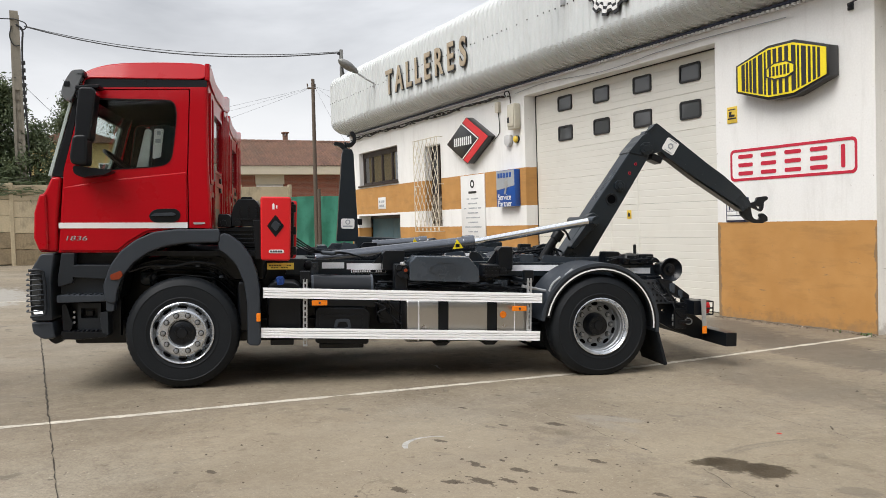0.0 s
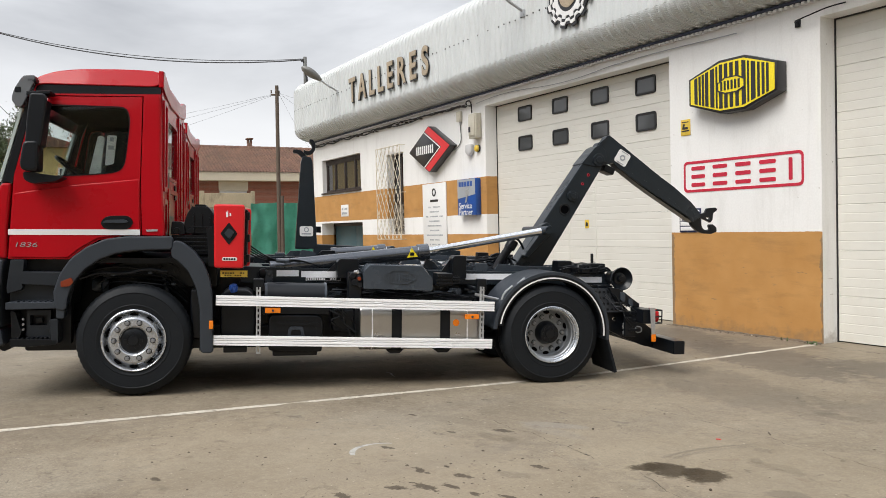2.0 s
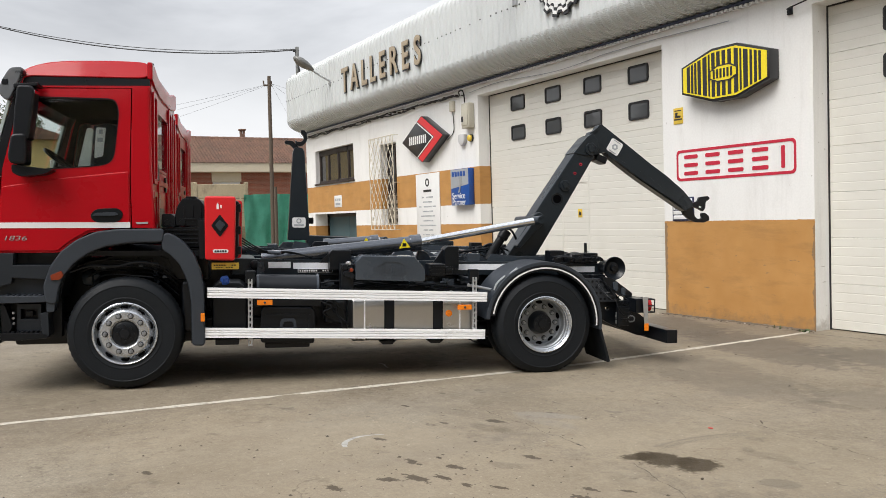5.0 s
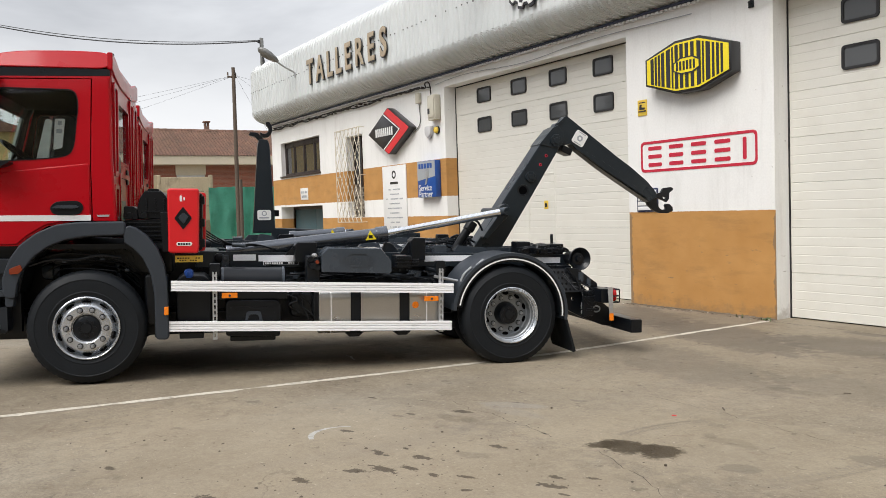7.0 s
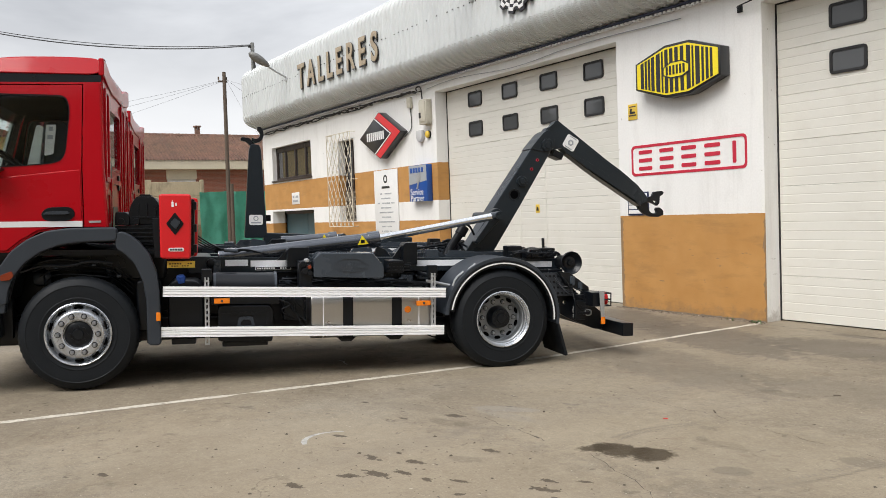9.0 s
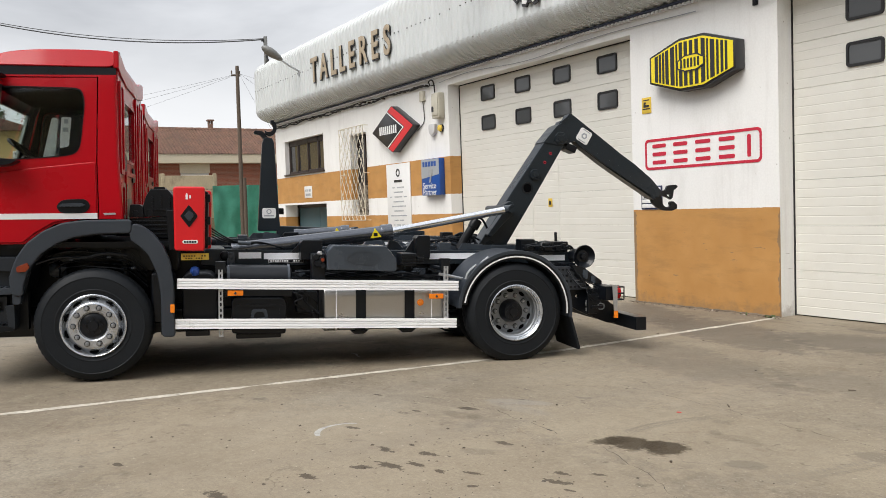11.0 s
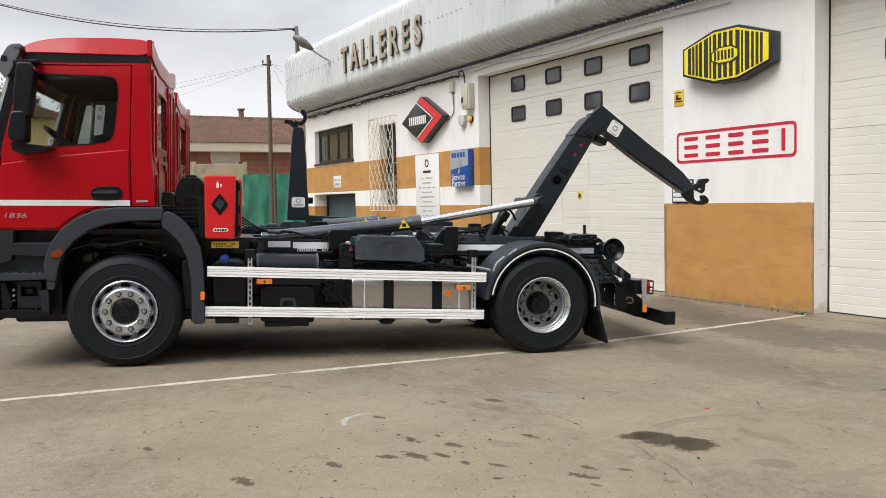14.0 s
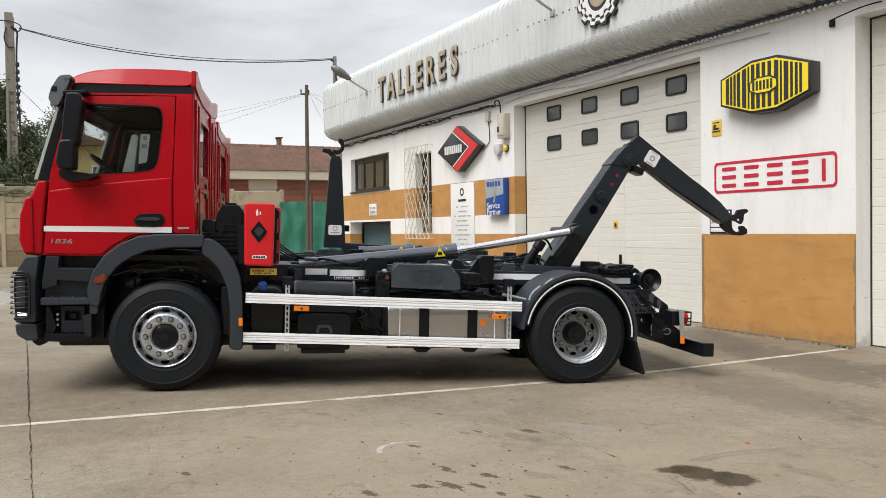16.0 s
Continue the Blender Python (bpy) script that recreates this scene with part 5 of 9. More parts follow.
def fence_panel_mesh(w, h):
    bm = box(bmesh.new(), -0.06, 0.0, 0, w, 0.006, h - 0.006, 0.012, None, 1)
    me = bpy.data.meshes.new("fence_panel")
    bm.to_mesh(me)
    bm.free()
    me.materials.append(FENCE)
    return me


fp = fence_panel_mesh(1.96, panel_h)
SOILED = material("soil_splashed_concrete", (0.27, 0.21, 0.13), 0.9, 0, 0.25, 18, 1.6, 0.25, 0, (0.11, 0.085, 0.055), 0.8, piece=0.15, streak=0.7)
fp_low = fence_panel_mesh(1.96, panel_h)
fp_low.materials[0] = SOILED
post_me = bpy.data.meshes.new("fence_post")
bmp = box(bmesh.new(), -0.12, 0.025, -0.07, 0.07, -0.3, 5 * panel_h + 0.08, 0.015, None, 1)
bmp.to_mesh(post_me)
bmp.free()
post_me.materials.append(FENCE)
y = -28.3
while y < -0.5:
    zb = ground_height(FX, y) - 0.02 + (0.26 if y > -5.0 else 0.0)
    post = new("post", post_me)
    post.parent, post.location = fence, (FX, y, zb)
    for k in range(5):
        p = new("panel", fp_low if k < 2 else fp)
        p.parent, p.location = fence, (FX, y + 0.02, zb + k * panel_h)
    y += 2.0
new_end = new("post", post_me)
new_end.parent, new_end.location = fence, (FX, y, ground_height(FX, y) + 0.24)
FENCE_END = y

# shade net between the fence and the workshop corner
net = bmesh.new()
ny, nz = 60, 16
verts = [[net.verts.new((FX + 0.3 + 0.12 * noise.noise(Vector((i * 0.3, k * 0.22, 2.0))) + 0.05 * noise.noise(Vector((i * 0.9, k * 0.8, 5.0))) + 0.03 * math.sin(i * 0.9), FENCE_END - 0.2 + i * 0.09, 0.1 + k * 0.168 + (0.05 * noise.noise(Vector((i * 0.2, 0, 7))) if k == nz else 0))) for k in range(nz + 1)] for i in range(ny)]
for i in range(ny - 1):
    for k in range(nz):
        net.faces.new((verts[i][k], verts[i + 1][k], verts[i + 1][k + 1], verts[i][k + 1]))
bmesh.ops.solidify(net, geom=net.faces[:], thickness=0.006)
tagged(part("shade_net", net, NET), "green shade net hung across a gap", "net")

# wooden pole
wp = empty("utility_pole", Matrix.Translation((-31.0, 0.1, 0.1)))
tagged(wp, "weathered wooden utility pole with cables", "utility pole")
part("pole", rod(bmesh.new(), (0, 0, -0.3), (0.03, 0.06, 7.1), 0.088, 14, 0.066), WOOD, wp)
part("stub", rod(bmesh.new(), (0.12, 0.09, -0.3), (0.1, 0.13, 2.9), 0.075, 12, 0.065), WOOD, wp)
cr = box(bmesh.new(), -0.05, 0.05, -0.17, 0.17, 6.72, 6.78, 0.01)
for s in (-0.15, 0.15):
    rod(cr, (0.0, s, 6.8), (0.0, s, 6.92), 0.03, 8)
part("crossarm", cr, WOOD, wp)

# slotted concrete pole
cp = empty("concrete_pole", Matrix.Translation((-34.5, -9.95, 0.3)))
tagged(cp, "slotted precast concrete pole with a cable bundle", "utility pole")
bm = bmesh.new()
H = 9.3
for y0 in (-0.21, 0.11):
    prism(bm, [(y0, 0.0), (y0 + 0.1, 0.0), (y0 * 0.7 + 0.08, H), (y0 * 0.7 + 0.0, H)], -0.08, 0.08, "x")
for k in range(26):
    z = 0.1 + k * 0.36
    if z > 6.4:
        box(bm, -0.07, 0.07, -0.15, 0.13, z, z + 0.36)
    else:
        box(bm, -0.05, 0.03, -0.17, 0.15, z, z + 0.25)
prism(bm, [(-0.19, 0.0), (0.17, 0.0), (0.12, H), (-0.13, H)], -0.03, 0.0, "x")
part("pole", bm, POST_CONCRETE, cp)
bm = hose(bmesh.new(), [(0.12, 0.05, 8.95), (0.14, 0.28, 8.8), (0.14, 0.22, 8.3), (0.14, 0.2, 7.4), (0.14, 0.22, 6.4), (0.14, 0.28, 5.0), (0.14, 0.3, 3.2)], 0.035, 7, 2)
for k in range(8):
    box(bm, 0.08, 0.2, 0.17, 0.3, 5.6 + k * 0.27, 5.75 + k * 0.27, 0.02)
hose(bm, [(0.1, -0.1, 8.9), (0.12, -0.2, 8.5), (0.12, -0.05, 8.15), (0.12, 0.15, 8.2)], 0.02, 6, 2)
part("cable", bm, CABLE, cp, "black bundled cable with clamps")


def wire(a, b, sag, r, label, seg=28, name="overhead_cable"):
    a, b = Vector(a), Vector(b)
    pts = [a.lerp(b, i / seg) - Vector((0, 0, 4 * sag * (i / seg) * (1 - i / seg))) for i in range(seg + 1)]
    return tagged(part(name, hose(bmesh.new(), pts, r, 6), CABLE), label, "cable")


# iron post on the roof end, where the heavy cable lands
rp = empty("roof_post", Matrix.Translation((-26.0, -0.45, 6.38)))
tagged(rp, "short iron cable post on the roof edge", "post")
part("post", box(bmesh.new(), -0.05, 0.05, -0.05, 0.05, 0.0, 0.92, 0.008), LAMP_GREY, rp)
part("clamp", box(bmesh.new(), -0.06, 0.03, -0.12, 0.06, 0.76, 0.83, 0.01), CABLE, rp)
POST_TOP = Vector((-26.0, -0.5, 7.2))
wire(Vector((-34.4, -9.62, 9.2)), POST_TOP, 0.5, 0.02, "heavy twisted black overhead cable")
wire(Vector((-34.4, -9.62, 9.22)), POST_TOP + Vector((0.0, 0.0, 0.03)), 0.44, 0.012, "thin cable beside a heavy one")
wire(Vector((-34.4, -9.98, 9.45)), (-36.0, -24.0, 10.6), 0.4, 0.022, "heavy twisted black overhead cable")
tagged(part("overhead_cable", hose(bmesh.new(), [(-34.38, -9.98, 9.45), (-34.36, -9.8, 9.4), (-34.34, -9.6, 9.33), (-34.34, -9.54, 9.2), (-34.36, -9.66, 9.05), (-34.38, -9.8, 9.1)], 0.022, 6, 2), CABLE), "looped cable end on the concrete pole", "cable")
tagged(part("overhead_cable", hose(bmesh.new(), [POST_TOP, POST_TOP + Vector((0.02, 0.02, -0.25)), POST_TOP + Vector((0.1, 0.1, -0.8))], 0.03, 6, 1), CABLE), "cable drop down the roof post", "cable")
wire((-34.4, -9.98, 7.32), (-40, -24, 7.9), 0.2, 0.012, "thin black overhead wire span")
wire((-34.4, -9.98, 7.32), (-46.0, -6.5, 5.7), 0.1, 0.009, "thin black overhead wire span")
for k, (e, s) in enumerate((((-60, -22, 6.2), 0.8), ((-60, -20, 5.6), 0.9), ((-48, -9, 4.6), 0.2), ((-46, 8, 4.9), 0.3), ((-40, 9, 5.2), 0.2), ((-27.0, 2.0, 5.8), 0.1))):
    wire((-30.97, 0.15 + 0.03 * k, 6.9), e, s, 0.0035, "thin black overhead wire span")

# brick house
HXW = -43.3
house = empty("house", Matrix.Translation((HXW, 0, 0)))
tagged(house, "single-storey brick house with a clay tile roof", "house")
H0, H1 = -3.2, 13.0
part("wall", prism(bmesh.new(), [(H0, -0.2), (H1, -0.2), (H1, 4.31), (H0, 4.31)], -0.3, 0.0, "x", [[(0.88, 1.2), (2.34, 1.2), (2.34, 3.85), (0.88, 3.85)]]), BRICK, house, smooth=0)
part("frieze", box(bmesh.new(), -0.2, 0.03, 0.84, 2.37, 3.82, 4.31), CREAM, house, smooth=0)
w = part("window", box(bmesh.new(), -0.16, -0.1, 0.86, 2.36, 1.2, 3.82), WHITE_MARK, house, smooth=0)
part("pane", box(bmesh.new(), -0.1, -0.09, 0.96, 1.55, 1.3, 3.7), DARK_GLASS, w, smooth=0)
part("pane", box(bmesh.new(), -0.1, -0.09, 1.65, 2.27, 1.3, 3.7), DARK_GLASS, w, smooth=0)
part("eave", box(bmesh.new(), -0.3, 0.5, H0 - 0.4, H1 + 0.4, 4.3, 4.76, 0.02), CREAM, house, smooth=0)
bm = bmesh.new()
run, rise = 3.4, 1.62
rows_, cols_ = 16, 100
pw = (H1 - H0 + 1.0) / cols_
sec = [(0, 0.0), (0.14, 0.035), (0.3, 0.052), (0.5, 0.035), (0.62, 0.0), (0.8, -0.012)]
verts, faces = [], []
for rrow in range(rows_):
    a0, a1 = rrow / rows_, (rrow + 1.06) / rows_
    base = len(verts)
    for c in range(cols_):
        jit = 0.014 * noise.noise(Vector((c * 1.7, rrow * 2.3, 0)))
        for f, dz in sec:
            yy = H0 - 0.5 + (c + f) * pw
            for a, up in ((a0, 0.022), (a1, 0.0)):
                verts.append((0.55 - run * a, yy, 4.74 + rise * a + dz + up + jit))
    k = cols_ * len(sec)
    for i in range(k - 1):
        faces.append((base + 2 * i, base + 2 * i + 2, base + 2 * i + 3, base + 2 * i + 1))
me = bpy.data.meshes.new("roof")
me.from_pydata(verts, [], faces)
me.materials.append(ROOF_TILE)
rf = new("roof", me)
rf.parent = house
tagged(rf, "weathered clay pantile roof", kind="stuff")
part("roof_back", prism(bmesh.new(), [(0.5, 4.72), (-2.85, 6.3), (-6.2, 4.72)], H0 - 0.4, H1 + 0.4, "y"), ROOF_TILE, house, smooth=0)
for k in range(int((H1 - H0 + 1) / 0.4)):
    part("ridge_tile", rod(bmesh.new(), (-2.85, H0 - 0.45 + k * 0.4, 6.33), (-2.85, H0 - 0.02 + k * 0.4, 6.36), 0.11, 8, 0.095), ROOF_TILE, house)
ch = part("chimney", box(bmesh.new(), -3.26, -3.02, 3.28, 3.52, 5.8, 6.66, 0.01), ROOF_TILE, house)
cc = box(bmesh.new(), -3.32, -2.96, 3.22, 3.58, 6.84, 6.92, 0.01)
for a, b in ((-3.26, 3.28), (-3.26, 3.44), (-3.1, 3.28), (-3.1, 3.44)):
    box(cc, a, a + 0.07, b, b + 0.08, 6.66, 6.84)
part("cap", cc, ROOF_TILE, ch)


# evergreens behind the fence
def leaf_mesh(seed, n_leaf, rx, rz, kind):
    """A crown of small leaf sprays, uneven in outline, open between its limbs."""
    r = np.random.default_rng(seed)
    verts, faces = [], []
    clumps = []
    for i in range(70):
        h = r.uniform(0.02, 1.0)
        lim = rx * (1 - h) ** 0.62 * r.uniform(0.25, 1.12) if kind == "cone" else rx * math.sin(math.pi * (0.12 + 0.85 * h)) * r.uniform(0.2, 1.1)
        a = r.uniform(0, 6.283)
        clumps.append((lim * math.cos(a), lim * math.sin(a), h * rz, r.uniform(0.28, 0.6)))
    for i in range(n_leaf):
        cx, cy, cz, cs = clumps[r.integers(len(clumps))]
        p = np.array((cx, cy, cz)) + r.normal(0, 1, 3) * cs * np.array((0.55, 0.55, 0.42))
        d = r.normal(0, 1, 3)
        d /= np.linalg.norm(d)
        e = np.cross(d, r.normal(0, 1, 3))
        e /= np.linalg.norm(e)
        s, w = r.uniform(0.05, 0.11), r.uniform(0.02, 0.04)
        b = len(verts)
        verts += [tuple(p - d * s), tuple(p + e * w), tuple(p + d * s), tuple(p - e * w)]
        faces.append((b, b + 1, b + 2, b + 3))
    me = bpy.data.meshes.new("crown")
    me.from_pydata(verts, [], faces)
    me.materials.append(LEAF)
    return me


crowns = [leaf_mesh(5 + i, 17000, 1.6, 5.6, "cone" if i % 2 else "round") for i in range(4)]


def evergreen(x, y, h, k, spread_):
    tr = empty("tree", Matrix.Translation((x, y, 0.3)))
    tagged(tr, "dark evergreen tree behind the fence", "tree", group="evergreens behind the fence")
    bm = rod(bmesh.new(), (0, 0, -0.3), (0.05, 0.02, h * 0.8), 0.16, 10, 0.04)
    rr_ = random.Random(k * 7 + int(h * 10))
    for i in range(7):
        a, z = rr_.uniform(0, 6.28), h * rr_.uniform(0.2, 0.7)
        rod(bm, (0.02, 0, z), (math.cos(a) * spread_ * 0.7, math.sin(a) * spread_ * 0.7, z + 0.6), 0.05, 6, 0.015)
    part("trunk", bm, BARK, tr)
    c = new("crown", crowns[k])
    c.parent = tr
    c.location = (0, 0, 0.7)
    c.scale = (spread_ / 1.6, spread_ / 1.6, (h - 0.7) / 5.6)
    c.rotation_euler = (0, 0, rr_.uniform(0, 6.28))
    return tr


# a crown mesh is one unit tall; its height is set per tree
for i, (dx, y, h, s) in enumerate(((-2.2, -26.0, 6.5, 2.0), (-2.6, -23.2, 7.2, 2.0), (-2.0, -20.6, 6.2, 1.9), (-2.8, -18.0, 7.4, 2.1), (-2.2, -15.6, 6.6, 1.9), (-2.9, -13.4, 7.0, 2.0), (-2.0, -11.7, 6.4, 1.7), (-3.0, -10.6, 6.9, 1.7), (-2.2, -9.4, 5.4, 1.5), (-17.5, -4.6, 8.4, 1.9), (-18.5, -7.4, 8.8, 1.6), (-4.5, -12.0, 7.4, 1.8))):
    evergreen(FX + dx, y, h, i % 4, s)
iv = leaf_mesh(77, 2600, 1.0, 1.0, "round")
hedge = new("ivy", iv)
hedge.location, hedge.scale = (FX - 0.15, -12.5, 3.0), (0.3, 4.2, 0.5)
tagged(hedge, "ivy spilling over the top of the fence", "ivy", kind="stuff")


# yellow house behind the evergreens
OCHRE_HOUSE = material("yellow_house_render", (0.62, 0.47, 0.2), 0.9, 0, 0.08, 20, 0.8, 0.1)
yh = empty("house", Matrix.Translation((-46.0, -7.4, 0.2)))
tagged(yh, "yellow rendered house behind the concrete fence", "house")
part("wall", box(bmesh.new(), -6.0, 0.0, -2.2, 2.0, -0.3, 5.9), OCHRE_HOUSE, yh, smooth=0)
part("roof", prism(bmesh.new(), [(-2.5, 5.9), (2.3, 5.9), (0.0, 6.6)], -6.2, 0.3, "x"), ROOF_TILE, yh, smooth=0)
hw = part("window", box(bmesh.new(), -0.05, 0.03, 0.9, 1.7, 3.7, 4.9, 0.01), WHITE_MARK, yh)
part("pane", box(bmesh.new(), 0.03, 0.036, 0.97, 1.63, 3.77, 4.83), DARK_GLASS, hw, smooth=0)


# the other side of the street, seen only in glass and paint
YELLOW_RENDER = material("yellow_render", (0.5, 0.4, 0.24), 0.9, 0, 0.1, 20, 0.8, 0.1)
bm = prism(bmesh.new(), [(-42.0, -0.5), (30.0, -0.5), (30.0, 7.0), (-42.0, 7.0)], 18.0, 18.4, "x")
opp = part("wall_opposite", bm, YELLOW_RENDER, smooth=0)
tagged(opp, "plain yellow rendered wall across the yard", "wall", kind="structure")
bm = prism(bmesh.new(), [(-34.0, -0.5), (18.0, -0.5), (18.0, 6.0), (-34.0, 6.0)], -32.4, -32.0, "y")
tagged(part("wall_side", bm, YELLOW_RENDER, smooth=0), "plain yellow rendered wall beside the yard", "wall", kind="structure")
for i, (x, y, h, sp) in enumerate(((16.0, -30.0, 8.0, 3.0), (16.5, -19.0, 6.5, 2.4), (16.0, -8.0, 9.0, 3.0), (8.0, -30.0, 8.0, 3.2), (-6.0, -30.0, 7.0, 3.0), (-18.0, -30.0, 8.0, 3.0))):
    evergreen(x, y, h, i % 4, sp)

# weeds at the foot of the pier
WEED = material("weed_leaf", (0.07, 0.12, 0.035), 0.7, 0, 0.3, 30, 5)
for wx, n_ in ((-7.33, 16), (-7.75, 4)):
    bm, rw = bmesh.new(), random.Random(int(wx * 10))
    for _ in range(n_):
        x, y, a = wx + rw.gauss(0, 0.05), -0.14 - abs(rw.gauss(0, 0.02)), rw.uniform(0, 6.28)
        h, lean = rw.uniform(0.02, 0.06), rw.uniform(0.01, 0.06)
        d = Vector((math.cos(a), math.sin(a), 0))
        e = Vector((-d.y, d.x, 0)) * 0.009
        b0 = Vector((x, y, 0.0))
        m_ = b0 + d * lean * 0.4 + Vector((0, 0, h * 0.7))
        t_ = b0 + d * lean + Vector((0, 0, h))
        v = [bm.verts.new(p) for p in (b0 - e, b0 + e, m_ + e, m_ - e, t_)]
        bm.faces.new(v[:4])
        bm.faces.new((v[3], v[2], v[4]))
    tagged(part("weed", bm, WEED), "small green weed at the wall foot", "weed")
ws_ = empty("notice", Matrix.Translation((-12.58, RECESS, 1.66)))
tagged(ws_, "small yellow notice on the wicket door", "sign")
part("plate", box(bmesh.new(), -0.06, 0.06, -0.008, -0.001, -0.08, 0.08, 0.003), OCHRE_SIGN, ws_)
part("pictogram", prism(bmesh.new(), [(-0.035, -0.04), (0.035, -0.04), (0.03, 0.02), (-0.02, 0.04)], -0.012, -0.008, "y"), SIGN_BLACK, ws_, smooth=0)

# cracks in the concrete
def crack(pts, wide, label, seed):
    rc = random.Random(seed)
    line = []
    for p, q in zip(pts, pts[1:]):
        n_ = max(2, int(math.dist(p, q) / 0.045))
        line += [(p[0] + (q[0] - p[0]) * i / n_ + rc.gauss(0, 0.008) + 0.03 * noise.noise(Vector((len(line) + i, seed, 0)) * 0.35), p[1] + (q[1] - p[1]) * i / n_ + rc.gauss(0, 0.008) + 0.05 * noise.noise(Vector((len(line) + i, seed, 4)) * 0.3)) for i in range(n_)]
    strip_on_ground("crack", line, [wide * rc.uniform(0.05, 1.4) for _ in line], 0.0015, TAR, label, "crack")


crack([(-5.62, -4.54), (-5.1, -4.58), (-4.47, -4.55), (-3.77, -4.6), (-2.97, -4.63), (-2.3, -4.66)], 0.004, "hairline crack across the concrete", 1)
crack([(-5.86, -6.05), (-5.53, -6.08), (-5.25, -6.07), (-4.91, -6.08), (-4.75, -6.06), (-4.6, -6.09), (-4.46, -6.13)], 0.0045, "wandering crack across the concrete", 2)
crack([(-4.64, -6.06), (-4.6, -6.09), (-4.55, -6.12)], 0.02, "small spalled pit along a crack", 6)
crack([(-4.1, -6.05), (-3.92, -6.11), (-3.72, -6.16), (-3.52, -6.25), (-3.42, -6.27), (-3.26, -6.35), (-3.0, -6.47)], 0.0035, "thin crack beside the oil stain", 3)
crack([(-7.25, -0.2), (-6.55, -0.16), (-5.84, -0.22), (-5.46, -0.26), (-3.0, -0.3)], 0.014, "dark crack along the door threshold", 4)
crack([(-5.9, -0.24), (-6.4, -0.8), (-6.9, -1.3)], 0.004, "thin crack running out from the threshold", 5)

# faint prints of tyre treads
PRINT = material("tyre_dust", (0.225, 0.19, 0.14), 0.85, 0, 0.2, 30, 5, 0.1, 0, (0.26, 0.22, 0.163), 1.0)
for cx_, cy_, r_, a0, a1, n_, w_ in ((-3.05, -5.3, 1.28, 196, 158, 30, 0.1), (-5.9, -4.9, 2.95, -19, 4, 26, 0.13)):
    bm, rt = bmesh.new(), random.Random(n_)
    for i in range(n_):
        a = radians(a0 + (a1 - a0) * i / n_)
        for k in (-1, 1):
            rr_ = r_ + k * w_ * 0.3
            c = Vector((cx_ + rr_ * math.cos(a), cy_ + rr_ * math.sin(a), 0))
            d = Vector((math.cos(a + k * 0.5), math.sin(a + k * 0.5), 0)) * w_ * rt.uniform(0.14, 0.26)
            e = Vector((-d.y, d.x, 0)).normalized() * rt.uniform(0.006, 0.014)
            bm.faces.new([bm.verts.new((p.x, p.y, ground_height(p.x, p.y) + 0.0015)) for p in (c - d - e, c + d - e * 0.6, c + d * 0.9 + e, c - d * 0.9 + e * 0.8)])
    tagged(part("tyre_print", bm, PRINT, smooth=0), "faint dusty tyre tread print on the concrete", "tyre print", kind="stuff")
RED_SCRAP = material("red_scrap", (0.55, 0.03, 0.03), 0.6, 0, 0.1, 30, 3)
for nm, (x, y), (dx, dy, dz), turn, mt_, lab in (("scrap", (-4.5, -4.93), (0.035, 0.015, 0.006), 30, RED_SCRAP, "small red plastic scrap on the concrete"), ("twig", (-4.44, -4.45), (0.09, 0.01, 0.008), 140, GRIT, "short dry twig lying on the concrete"), ("stone", (-3.61, -5.95), (0.016, 0.014, 0.013), 10, GRIT, "dark pebble lying on the concrete"), ("stone", (-5.2, -5.55), (0.016, 0.015, 0.012), 50, GRIT, "dark pebble lying on the concrete"), ("twig", (-4.19, -3.23), (0.06, 0.015, 0.008), 20, GRIT, "short dry twig lying on the concrete")):
    bm = box(bmesh.new(), -dx / 2, dx / 2, -dy / 2, dy / 2, 0, dz, min(dx, dy, dz) * 0.3, pose(x, y, ground_height(x, y), 0, 0, turn))
    tagged(part(nm, bm, mt_), lab, nm)
strip_on_ground("chalk_mark", [(-8.5, -5.82), (-8.4, -5.8), (-8.3, -5.84), (-8.18, -5.86)], [0.01, 0.025, 0.02, 0.008], 0.003, CHALK, "short pale scuff on the concrete", "mark")

# ---- the hook-lift lorries ----
# local axes: x from the front axle to the rear, y from the near side to the far side, z up
_x = Vector((0.28795585, 0.9569947, -0.03525018))
_y = Vector((-0.95758982, 0.28813492, 0.0))
_z = _x.cross(_y)
SIZE = 0.98
TRUCK = Matrix.Translation((-8.260, -8.524, 0.1605)) @ Matrix((_x, _y, _z)).transposed().to_4x4()
WEIGHTED = True
WIDE = 2.45
FRONT, REAR, TYRE_R = 0.0, 4.2, 0.53

lorry = empty("truck", TRUCK @ Matrix.Scale(SIZE, 4))
tagged(lorry, "red two-axle hook-lift lorry with a raised hook arm", "truck")


def far(v):
    """The same distance in from the far side."""
    return WIDE - v


